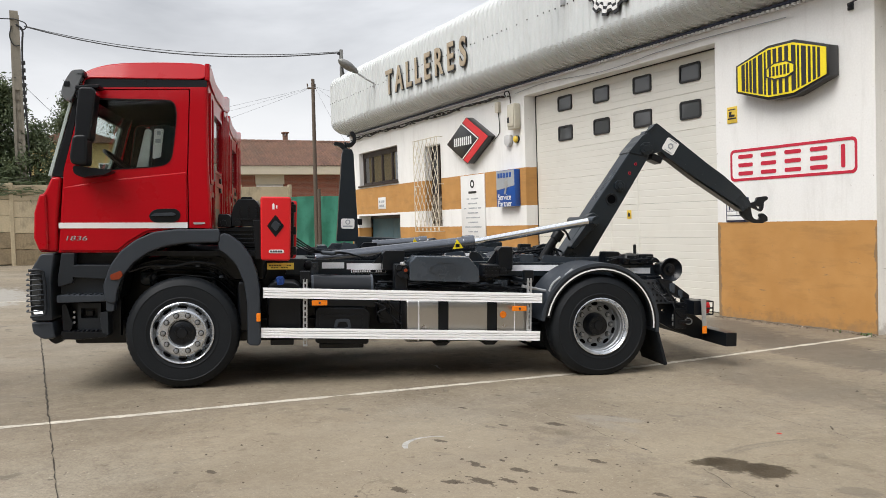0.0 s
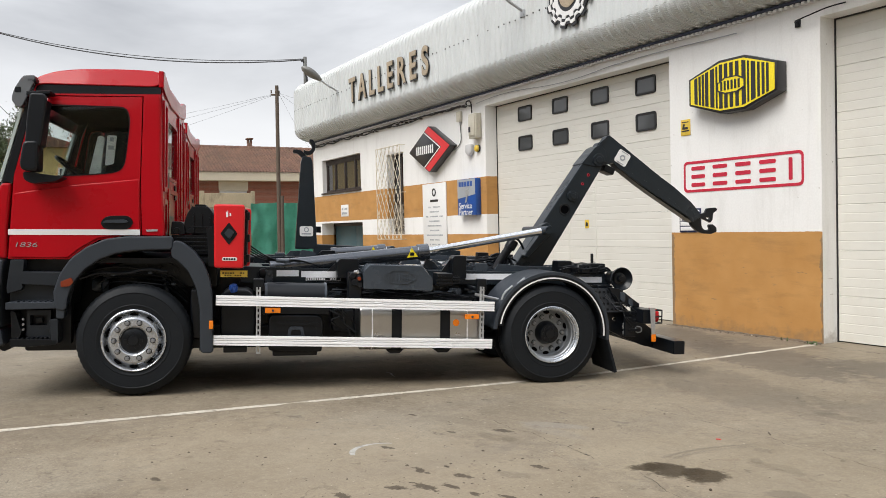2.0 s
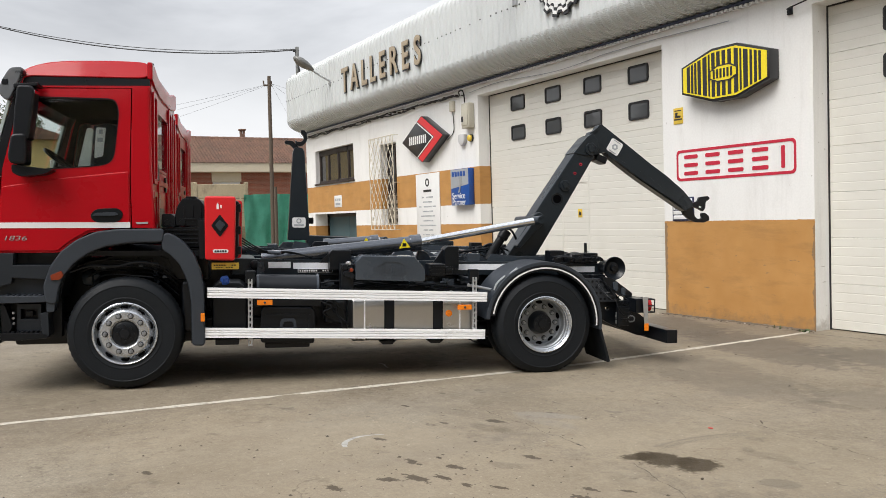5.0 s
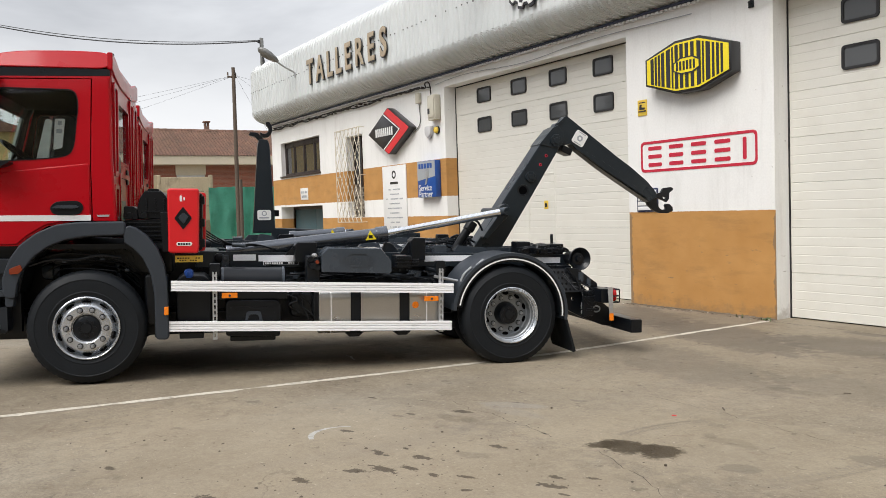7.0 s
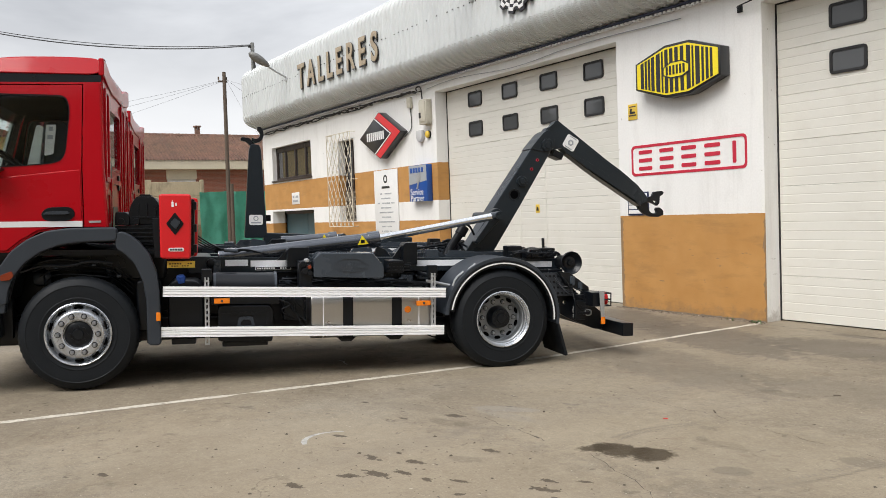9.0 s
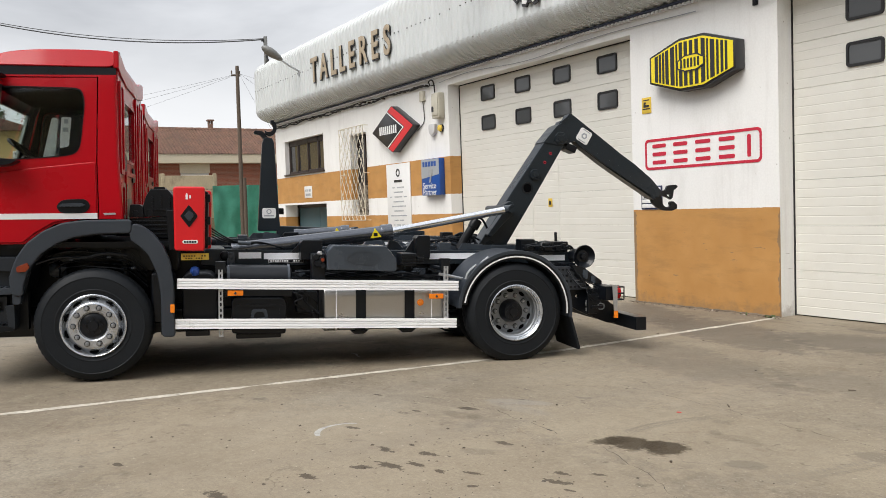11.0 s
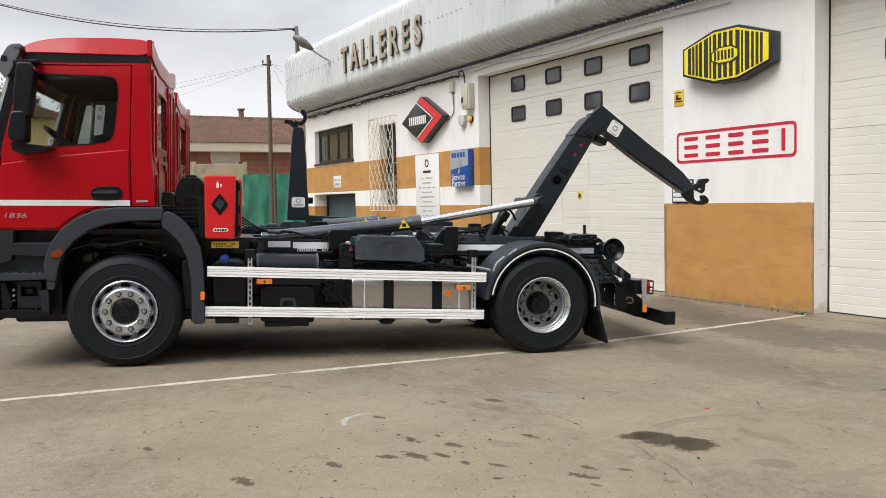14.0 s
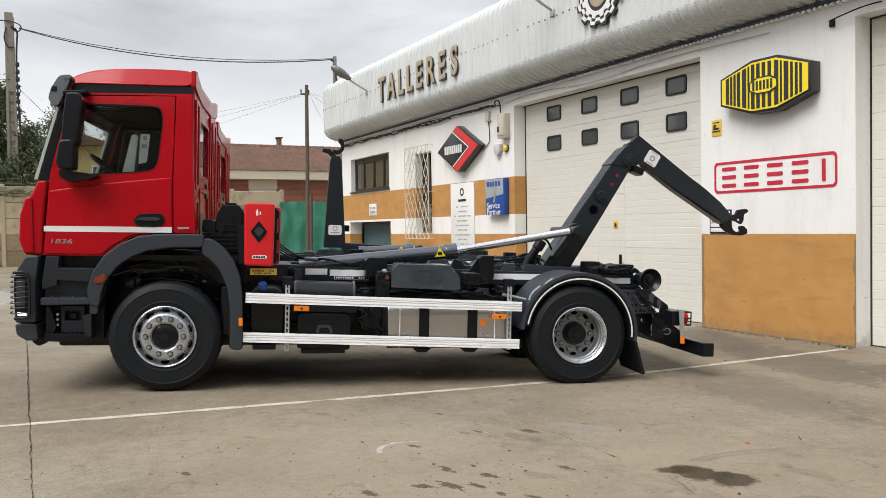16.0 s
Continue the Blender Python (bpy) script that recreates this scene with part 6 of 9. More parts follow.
def wheel(u, v, deep, out):
    """A wheel with its outer face at v; out is -1 on the near side, 1 on the far side."""
    w = empty("wheel", parent=lorry)
    w.location = (u, v, 0.515)
    s = -out
    tyre = [(0.292, 0.012), (0.325, 0.004), (0.33, 0.0), (0.338, 0.0), (0.342, 0.003), (0.40, 0.0), (0.44, 0.001), (0.444, -0.002), (0.45, -0.002), (0.454, 0.003), (0.485, 0.018), (0.503, 0.034), (0.514, 0.05), (0.521, 0.08), (0.5215, 0.115), (0.511, 0.118), (0.511, 0.128), (0.522, 0.131), (0.522, 0.165), (0.511, 0.168), (0.511, 0.178), (0.5215, 0.181), (0.516, 0.24), (0.5, 0.27), (0.46, 0.295), (0.33, 0.29), (0.292, 0.28)]
    bm = lathe(bmesh.new(), [(r + max(0.0, r - 0.3) * 0.064, s * h) for r, h in tyre], (0, 0, 0), "y", 168)
    # sipes across the tread shoulders
    for vt in bm.verts:
        rad = math.hypot(vt.co.x, vt.co.z)
        if rad > 0.51 and round(math.atan2(vt.co.z, vt.co.x) * 84 / math.pi) % 3 == 0:
            vt.co.x, vt.co.z = vt.co.x * (1 - 0.005 / rad), vt.co.z * (1 - 0.005 / rad)
    part("tyre", bm, RUBBER, w, "black rubber tyre")
    if not deep:
        rim = [(0.296, 0.006), (0.297, -0.004), (0.290, -0.008), (0.279, 0.0), (0.274, 0.012), (0.272, 0.058), (0.266, 0.066), (0.252, 0.044), (0.232, 0.008), (0.222, -0.006), (0.212, -0.014), (0.2, -0.016), (0.142, -0.016), (0.134, -0.01), (0.128, 0.012), (0.0, 0.015)]
    else:
        rim = [(0.296, 0.006), (0.300, -0.006), (0.291, -0.010), (0.281, 0.002), (0.272, 0.012), (0.27, 0.045), (0.262, 0.05), (0.26, 0.09), (0.25, 0.098), (0.247, 0.19), (0.232, 0.203), (0.212, 0.197), (0.19, 0.19), (0.14, 0.19), (0.125, 0.2), (0.0, 0.2)]
        # barrel and disc take the darker copy of the rim silver as painted shade
        part("disc", lathe(bmesh.new(), [(r, s * h) for r, h in rim[6:]], (0, 0, 0), "y", 56), SHADE_GREY, w, "dull grey wheel disc")
        rim = rim[:7]
    bm = lathe(bmesh.new(), [(r, s * h) for r, h in rim], (0, 0, 0), "y", 56)
    part("rim", bm, RIM, w, "silver steel rim")
    # vents are not cut through: thin discs carry the painted dark of each opening
    for i in range(10):
        a = 2 * math.pi * (i + 0.5) / 10
        tmp = lathe(bmesh.new(), [(0.0, -0.002), (0.017, -0.001), (0.02, s * 0.003)], (0, 0, 0), "y", 16)
        hr, hh_ = (0.243, 0.028) if not deep else (0.222, 0.2)
        lean = (-59 if not deep else 14) * s
        long_, wide_ = (2.05, 1.75) if not deep else (1.75, 1.1)
        bmesh.ops.transform(tmp, matrix=pose(0, 0, 0, 0, -math.degrees(a), 0) @ Matrix.Translation((hr, s * (hh_ - 0.004), 0)) @ pose(0, 0, 0, 0, 0, lean) @ Matrix.Diagonal((wide_, 1, long_, 1)), verts=tmp.verts)
        part("vent_hole", tmp, HOLE_SHADE, w)
    for i in range(10):
        a = 2 * math.pi * i / 10
        f = -0.016 if not deep else 0.19
        p = Vector((0.176 * math.cos(a), s * f, 0.176 * math.sin(a)))
        part("washer", rod(bmesh.new(), p, p + Vector((0, -s * 0.003, 0)), 0.027, 16), CHASSIS, w)
        nb = rod(bmesh.new(), p, p + Vector((0, -s * 0.026, 0)), 0.022, 6, 0.019)
        rod(nb, p + Vector((0, -s * 0.024, 0)), p + Vector((0, -s * 0.045, 0)), 0.011, 8)
        part("wheel_nut", nb, NUT, w)
    h0 = 0.014 if not deep else 0.2
    out_ = 0.02 if not deep else 0.12
    hub = [(0.128, h0), (0.112, h0 - out_ * 0.6), (0.1, h0 - out_), (0.05, h0 - out_ - 0.006), (0.046, h0 - out_ - 0.016), (0.0, h0 - out_ - 0.018)]
    bm = lathe(bmesh.new(), [(r, s * h) for r, h in hub], (0, 0, 0), "y", 28)
    for i in range(8):
        a = 2 * math.pi * i / 8
        p = Vector((0.072 * math.cos(a), s * (h0 - out_ + 0.002), 0.072 * math.sin(a)))
        rod(bm, p, p + Vector((0, -s * 0.016, 0)), 0.015, 8)
    part("hub", bm, CHASSIS, w, "black hub cap")
    return w


wheel(FRONT, 0.0, False, -1)
wheel(FRONT, WIDE, False, 1)
wheel(REAR, 0.0, True, -1)
wheel(REAR, WIDE, True, 1)
for v in (0.335, WIDE - 0.625):
    w = empty("wheel", parent=lorry)
    w.location = (REAR, v, 0.515)
    part("tyre", lathe(bmesh.new(), [(0.29, 0.0), (0.44, 0.0), (0.5, 0.03), (0.52, 0.08), (0.52, 0.2), (0.5, 0.26), (0.44, 0.29), (0.29, 0.29), (0.0, 0.2)], (0, 0, 0), "y", 56), RUBBER, w)

# axles, springs and drive line
bm = bmesh.new()
rod(bm, (0, 0.25, 0.5), (0, far(0.25), 0.5), 0.07)
rod(bm, (REAR, 0.3, 0.52), (REAR, far(0.3), 0.52), 0.1)
lathe(bm, [(0.0, -0.22), (0.16, -0.2), (0.22, -0.05), (0.22, 0.08), (0.14, 0.22), (0.0, 0.25)], (REAR, WIDE / 2, 0.52), "x", 20)
rod(bm, (1.4, WIDE / 2, 0.75), (REAR - 0.2, WIDE / 2, 0.55), 0.06)
for v in (0.72, far(0.72)):
    for u in (FRONT, REAR):
        for k in range(3):
            box(bm, u - 0.75 + 0.08 * k, u + 0.75 - 0.08 * k, v - 0.045, v + 0.045, 0.62 - 0.028 * k, 0.642 - 0.028 * k, 0.004)
part("axle", bm, CHASSIS, lorry)
# unseen boxes added low on the far side to block light under the lorry
bm = prism(bmesh.new(), soft_loop([(far(0.66), 0.34), (far(0.11), 0.34), (far(0.11), 0.9), (far(0.66), 0.9)], 0.12, 4), 0.85, 3.45, "x")
box(bm, 1.5, 3.4, 0.95, far(0.95), 0.5, 0.8, 0.05)
part("exhaust_housing", bm, CHASSIS, lorry)
bm = bmesh.new()
box(bm, -0.9, 1.2, 0.75, far(0.75), 0.55, 1.2, 0.06)
box(bm, 0.9, 1.7, 0.9, far(0.9), 0.5, 0.9, 0.08)
part("engine", bm, CHASSIS, lorry)
bm = bmesh.new()
box(bm, -0.75, 0.75, 0.12, far(0.12), 1.25, 1.3)
box(bm, -0.9, -0.82, 0.2, far(0.2), 0.75, 1.3)
part("wheel_house", bm, CHASSIS, lorry)

# chassis: two main rails with their bolt rows, cross members
for v in (0.80, far(0.88)):
    bm = prism(bmesh.new(), [(-1.0, 0.86), (0.5, 0.80), (5.12, 0.76), (5.12, 0.985), (0.5, 1.02), (-1.0, 1.02)], v, v + 0.08, "y", bevel=0.012)
    part("frame_rail", bm, CHASSIS, lorry)
for u0, u1, n in ((1.95, 2.3, 4), (2.95, 3.6, 8), (4.55, 5.08, 8)):
    bm = bmesh.new()
    for i in range(n):
        for k in range(3):
            u = u0 + (u1 - u0) * (i + 0.5) / n
            rod(bm, (u, 0.802, 0.82 + 0.07 * k), (u, 0.78, 0.82 + 0.07 * k), 0.013, 6)
    tagged(part("bolt", bm, GREY, lorry), kind="stuff")
bm = bmesh.new()
for u in (0.7, 1.6, 2.6, 3.4, 4.9):
    box(bm, u - 0.05, u + 0.05, 0.85, far(0.85), 0.82, 0.96, 0.01)
part("cross_member", bm, CHASSIS, lorry)

# hook-lift subframe
for v in (0.72, far(0.86)):
    bm = prism(bmesh.new(), [(0.95, 1.02), (5.15, 0.985), (5.2, 1.03), (5.2, 1.12), (3.2, 1.16), (1.5, 1.185), (1.0, 1.2)], v, v + 0.14, "y", bevel=0.01)
    part("subframe_rail", bm, ARM_GREY, lorry)
for u0, u1, z in ((1.34, 1.575, 1.125), (1.602, 2.12, 1.115), (3.42, 4.0, 1.09), (4.62, 5.05, 1.055)):
    part("tape", box(bmesh.new(), u0, u1, 0.714, 0.7195, z - 0.033, z + 0.033), GREY_MARK, lorry, "pale grey reflective strip", smooth=0)
part("name_strip", box(bmesh.new(), 1.65, 2.025, 0.712, 0.7185, 1.042, 1.082), GREY_MARK, lorry, "narrow silver name strip", smooth=0)
part("name_field", box(bmesh.new(), 1.657, 2.018, 0.708, 0.7125, 1.047, 1.077), BLACK, lorry, smooth=0)
bm = bmesh.new()
rr = random.Random(1)
bars_text(bm, 1.668, 2.01, 1.062, 0.018, 0.708, 14, rr, 0.3)
tagged(part("name_bars", bm, SIGN_WHITE, lorry, smooth=0), kind="stuff")
part("yellow_tag", box(bmesh.new(), 0.79, 1.05, 0.12, 0.13, 1.115, 1.18), OCHRE_SIGN, lorry, "yellow instruction plate under the red box", smooth=0)
bm = bmesh.new()
bars_text(bm, 0.81, 1.03, 1.155, 0.012, 0.12, 9, rr, 0.4)
bars_text(bm, 0.83, 1.0, 1.133, 0.01, 0.12, 7, rr, 0.4)
tagged(part("print_bars", bm, BLACK, lorry, smooth=0), kind="stuff")
bm = lathe(bmesh.new(), [(0.0, 0.0), (0.035, 0.0), (0.05, 0.01), (0.055, 0.03)], (1.2, 0.69, 1.125), "y", 20)
part("pin", bm, BLACK, lorry)
# body guides and stops that stand up from the subframe
for u0, u1, z1 in ((1.97, 2.2, 1.29), (3.22, 3.38, 1.33)):
    bm = prism(bmesh.new(), [(u0, 1.08), (u1, 1.08), (u1, z1), (u0 + 0.03, z1), (u0, z1 - 0.03)], 0.5, 0.72, "y", bevel=0.01)
    prism(bm, [(u0 - 0.1, 1.15), (u0, 1.15), (u0, z1 - 0.04)], 0.62, 0.66, "y")
    part("body_stop", bm, CHASSIS, lorry)
for u0, u1, z1 in ((2.75, 3.1, 1.25), (3.6, 4.2, 1.2), (1.45, 1.9, 1.26)):
    bm = prism(bmesh.new(), [(u0, 1.14), (u1, 1.13), (u1 - 0.05, z1), (u0 + 0.1, z1)], 1.55, 1.62, "y", bevel=0.008)
    part("gusset", bm, GREY, lorry)
    bm = prism(bmesh.new(), [(u0 + 0.2, 1.14), (u1 + 0.1, 1.13), (u1, z1), (u0 + 0.26, z1 + 0.03)], 0.92, 0.97, "y", bevel=0.008)
    part("gusset", bm, GREY, lorry)
bm = bmesh.new()
box(bm, 2.0, 4.9, 1.0, 1.08, 1.1, 1.2, 0.012)
box(bm, 2.0, 4.9, far(1.08), far(1.0), 1.1, 1.2, 0.012)
box(bm, 1.3, 1.45, 0.8, far(0.8), 1.1, 1.24, 0.012)
box(bm, 3.55, 3.7, 0.8, far(0.8), 1.1, 1.24, 0.012)
part("tilt_frame", bm, GREY, lorry)
part("valve_block", box(box(bmesh.new(), 3.0, 3.16, 0.2, 0.5, 1.02, 1.15, 0.012), 3.17, 3.25, 0.24, 0.46, 1.04, 1.11, 0.012), BLACK, lorry)
bm = bmesh.new()
for k in range(3):
    box(bm, 2.98, 3.24, 0.19, 0.2, 1.04 + 0.035 * k, 1.055 + 0.035 * k)
part("valve_fins", bm, CHASSIS, lorry, smooth=0)

# locks and lever gear over the rear axle
bm = bmesh.new()
box(bm, 4.52, 4.7, 0.76, 0.95, 1.12, 1.27, 0.015)
box(bm, 4.74, 5.1, 0.74, 1.0, 1.11, 1.19, 0.012)
box(bm, 4.95, 5.12, 0.78, 0.95, 1.17, 1.24, 0.012)
lathe(bm, [(0.0, 0.0), (0.1, -0.02), (0.12, -0.06)], (4.86, 0.86, 1.255), "z", 20)
hose(bm, [(4.6, 0.76, 1.2), (4.7, 0.72, 1.22), (4.8, 0.72, 1.15), (4.95, 0.7, 1.13), (5.1, 0.7, 1.16)], 0.012, 6, 2)
hose(bm, [(5.0, 0.72, 1.2), (5.14, 0.7, 1.19), (5.16, 0.7, 1.08)], 0.014, 6, 2)
for k, (u, w_, h) in enumerate(((4.56, 0.1, 0.07), (4.72, 0.06, 0.05), (4.82, 0.09, 0.09), (4.95, 0.07, 0.06), (5.04, 0.05, 0.08))):
    box(bm, u - w_ / 2, u + w_ / 2, 0.6 + 0.02 * k, 0.74, 1.14, 1.14 + h, 0.008)
    rod(bm, (u, 0.62, 1.14 + h * 0.6), (u, 0.58, 1.14 + h * 0.6), 0.016, 8)
hose(bm, [(4.5, 0.62, 1.17), (4.62, 0.58, 1.21), (4.78, 0.57, 1.18), (4.95, 0.58, 1.2), (5.08, 0.6, 1.16)], 0.01, 6, 2)
part("lock_gear", bm, BLACK, lorry)
# guide rollers
for v, s in ((0.42, 1), (far(0.42), -1)):
    bm = lathe(bmesh.new(), [(0.0, 0.02), (0.03, 0.02), (0.04, 0.05), (0.07, 0.055), (0.125, 0.0), (0.132, 0.005), (0.13, 0.02), (0.085, 0.1), (0.08, 0.3), (0.0, 0.3)], (0, 0, 0), "y", 36)
    for i in range(6):
        a = i * math.pi / 3
        p = Vector((0.022 * math.cos(a), 0.02, 0.022 * math.sin(a)))
        rod(bm, p, p + Vector((0, -0.008, 0)), 0.005, 6)
    bmesh.ops.transform(bm, matrix=Matrix.Translation((5.17, v, 1.08)) @ Matrix.Diagonal((1, s, 1, 1)), verts=bm.verts)
    part("roller", bm, CHASSIS, lorry)

# cab
CAB_PARTS = {"door", "rear_corner", "top_rail", "black_band", "pillar", "corner_light", "front_panel", "front_flap", "windshield", "roof", "lining", "back_wall", "roof_lip", "roof_eyelet", "sun_visor", "visor_bracket", "mirror", "wiper", "seat", "seat_cover", "paper_tag", "steering_wheel", "inner_mirror", "air_intake"}
CAB0, CAB1 = 0.1, far(0.1)
side_window = soft_loop([(-0.85, 2.745), (-0.085, 2.75), (-0.052, 2.63), (-0.1, 2.2), (-0.15, 2.125), (-0.3, 2.098), (-0.95, 2.045)], 0.07)
door_loop = [(-1.135, 1.285), (-0.60, 1.285), (-0.50, 1.37), (-0.34, 1.47), (-0.1, 1.515), (0.045, 1.52), (0.035, 2.06), (0.055, 2.85), (-0.875, 2.815), (-0.93, 2.70), (-1.085, 2.06)]
for side, (a, b) in enumerate(((CAB0, CAB0 + 0.05), (CAB1 - 0.05, CAB1))):
    d = part("door", prism(bmesh.new(), door_loop, a, b, "y", [side_window]), RED, lorry, "red cab door with a white stripe", smooth=30)
    out_ = a if side == 0 else b
    sg = -1 if side == 0 else 1
    lo, hi = sorted((out_, out_ + sg * 0.004))
    l3, h3 = sorted((out_ - sg * 0.006, out_ + sg * 0.012))
    part("door_skin", prism(bmesh.new(), soft_loop([(-1.125, 1.30), (-0.61, 1.30), (-0.51, 1.385), (-0.35, 1.485), (-0.1, 1.53), (0.035, 1.535), (0.028, 2.06), (-0.62, 1.98), (-1.085, 1.9)], 0.015, 2), l3, h3, "y", bevel=0.012, seg=3), RED, d)
    part("inner_trim", prism(bmesh.new(), [(-1.1, 1.3), (0.03, 1.5), (0.04, 2.82), (-0.88, 2.8), (-1.06, 2.06)], *sorted((out_ - sg * 0.052, out_ - sg * 0.07)), "y", [side_window]), CABIN_SHADE, d, smooth=0)
    out_ = out_ + sg * 0.012
    lo, hi = sorted((out_ - sg * 0.004, out_ + sg * 0.003))
    part("stripe", prism(bmesh.new(), [(-1.13, 1.512), (0.04, 1.52), (0.04, 1.575), (-1.13, 1.565)], lo, hi, "y"), WHITE_MARK, d, "white reflective stripe", smooth=0)
    out_ = out_ - sg * 0.012
    gl = part("window_glass", prism(bmesh.new(), side_window, out_ - sg * 0.03, out_ - sg * 0.024, "y"), GLASS, d)
    lo, hi = sorted((out_ - sg * 0.022, out_ + sg * 0.006))
    rim_in = [(x * 0.98 - 0.01, 2.4 + (z - 2.4) * 0.968) for x, z in side_window]
    part("window_seal", prism(bmesh.new(), side_window, lo, hi, "y", [rim_in]), BLACK, d, smooth=30)
    out_ = out_ + sg * 0.012
    lo, hi = sorted((out_ - sg * 0.002, out_ + sg * 0.01))
    hp = prism(bmesh.new(), soft_loop([(-0.325, 1.635), (-0.27, 1.7), (-0.06, 1.71), (-0.015, 1.645), (-0.06, 1.575), (-0.28, 1.572)], 0.05), lo, hi, "y", bevel=0.004)
    h = part("handle", hp, BLACK, d, "black recessed handle")
    lo, hi = sorted((out_ + sg * 0.008, out_ + sg * 0.035))
    part("grip", prism(bmesh.new(), soft_loop([(-0.3, 1.635), (-0.26, 1.662), (-0.1, 1.67), (-0.06, 1.65), (-0.1, 1.635)], 0.012), lo, hi, "y", bevel=0.006), PLASTIC, h)
    lo, hi = sorted((out_, out_ + sg * 0.004))
    turn = pose(0, 0, 0) if sg < 0 else pose(0, 0, 0, 0, 0, 180)
    slant = Matrix(((1, 0, 0.25, 0), (0, 1, 0, 0), (0, 0, 1, 0), (0, 0, 0, 1)))
    words("1836", 0.062, 0.004, Matrix.Translation((-0.975, (lo + hi) / 2, 1.418)) @ turn @ slant, "badge", RIM, d, stretch=1.7, label="thin silver model number")
    out_ = out_ - sg * 0.012
    # corner behind the door, pillar before it, band above
    lo, hi = a, b
    corner = prism(bmesh.new(), [(0.055, 1.52), (0.27, 1.52), (0.235, 2.1), (0.225, 2.875), (0.066, 2.865), (0.046, 2.06)], lo, hi, "y")
    back_edges = [e for e in corner.edges if all(vt.co.x > 0.2 and abs(vt.co.y - out_) < 0.001 for vt in e.verts)]
    bmesh.ops.bevel(corner, geom=back_edges, offset=0.03, segments=5, affect="EDGES", profile=0.5)
    part("rear_corner", corner, RED, lorry)
    part("top_rail", prism(bmesh.new(), [(-0.89, 2.828), (0.225, 2.862), (0.225, 2.883), (-0.9, 2.843)], a + 0.004, b - 0.004, "y"), RED, lorry, smooth=0)
    part("black_band", prism(bmesh.new(), [(-0.93, 2.845), (0.222, 2.884), (0.222, 2.952), (-0.9, 2.93)], a + 0.015, b - 0.015, "y"), CHASSIS, lorry, smooth=0)
    part("pillar", prism(bmesh.new(), [(-1.19, 2.0), (-1.095, 2.0), (-0.94, 2.70), (-0.885, 2.82), (-0.91, 2.86), (-0.99, 2.72)], a + 0.006, b + 0.0, "y", bevel=0.008), BLACK, lorry)
    lo, hi = sorted((out_ - sg * 0.02, out_ + sg * 0.006))
    part("corner_light", prism(bmesh.new(), [(0.1, 1.555), (0.2, 1.56), (0.2, 1.578), (0.09, 1.575)], lo, hi, "y"), GALV, lorry, smooth=0)
front = [(-1.145, 1.285), (-1.31, 1.285), (-1.34, 1.42), (-1.335, 1.62), (-1.30, 1.80), (-1.25, 1.87), (-1.195, 2.0), (-1.105, 2.0), (-1.142, 1.6)]
part("front_panel", prism(bmesh.new(), front, CAB0 - 0.005, CAB1 + 0.005, "y", bevel=0.03, seg=3), RED, lorry, "red front panel of the cab")
part("front_flap", prism(bmesh.new(), [(-1.305, 1.30), (-1.35, 1.42), (-1.345, 1.66), (-1.3, 1.83), (-1.235, 1.84), (-1.215, 1.3)], CAB0 - 0.03, CAB0 + 0.25, "y", bevel=0.025, seg=3), RED, lorry)
ws = prism(bmesh.new(), [(-1.2, 2.01), (-0.98, 2.8), (-0.965, 2.8), (-1.185, 2.01)], CAB0 + 0.04, CAB1 - 0.04, "y")
wsg = part("windshield", ws, GLASS, lorry)
for a, b in ((CAB0 + 0.02, CAB0 + 0.1), (CAB1 - 0.1, CAB1 - 0.02)):
    part("edge", prism(bmesh.new(), [(-1.232, 2.005), (-1.03, 2.74), (-1.0, 2.74), (-1.198, 2.005)], a, b, "y", bevel=0.006), GLASS_EDGE, wsg, "pale green edge of the bowed glass")
roof_loop = [(-0.96, 2.84), (-0.93, 2.95), (-0.86, 3.02), (-0.72, 3.075), (-0.53, 3.105), (-0.15, 3.125), (0.16, 3.125), (0.215, 3.09), (0.222, 2.953), (-0.9, 2.932), (-0.9, 2.84)]
roof_bm = prism(bmesh.new(), soft_loop(roof_loop, 0.12, 4), CAB0, CAB1, "y", bevel=0.035, seg=4)
# the roof's flanks lean in towards the top
for vt in roof_bm.verts:
    lean = max(0.0, vt.co.z - 2.96) * 0.55
    vt.co.y += lean if vt.co.y < WIDE / 2 else -lean
part("roof", roof_bm, RED, lorry, "red rounded cab roof")
# floor, dashboard and lining, coloured near-black for the shade in the cab
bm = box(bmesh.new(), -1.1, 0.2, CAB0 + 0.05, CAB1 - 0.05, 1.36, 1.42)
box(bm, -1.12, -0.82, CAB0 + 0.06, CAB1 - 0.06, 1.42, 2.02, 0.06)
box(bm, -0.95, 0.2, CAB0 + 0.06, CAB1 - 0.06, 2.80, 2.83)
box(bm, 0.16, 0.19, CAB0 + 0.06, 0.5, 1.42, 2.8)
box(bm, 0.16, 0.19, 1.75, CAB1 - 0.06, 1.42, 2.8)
part("lining", bm, CABIN_SHADE, lorry, "dark grey cab lining and dashboard")
# back wall: pressed panels with ribs, one window
back_window = soft_loop([(0.58, 2.12), (1.42, 2.12), (1.42, 2.68), (0.58, 2.68)], 0.06)
bw = part("back_wall", prism(bmesh.new(), [(CAB0 + 0.05, 1.4), (CAB1 - 0.05, 1.4), (CAB1 - 0.05, 2.955), (CAB0 + 0.05, 2.955)], 0.196, 0.232, "x", [back_window]), RED, lorry, "red pressed back wall of the cab", smooth=30)
part("window_glass", prism(bmesh.new(), back_window, 0.205, 0.212, "x"), DARK_GLASS, bw)
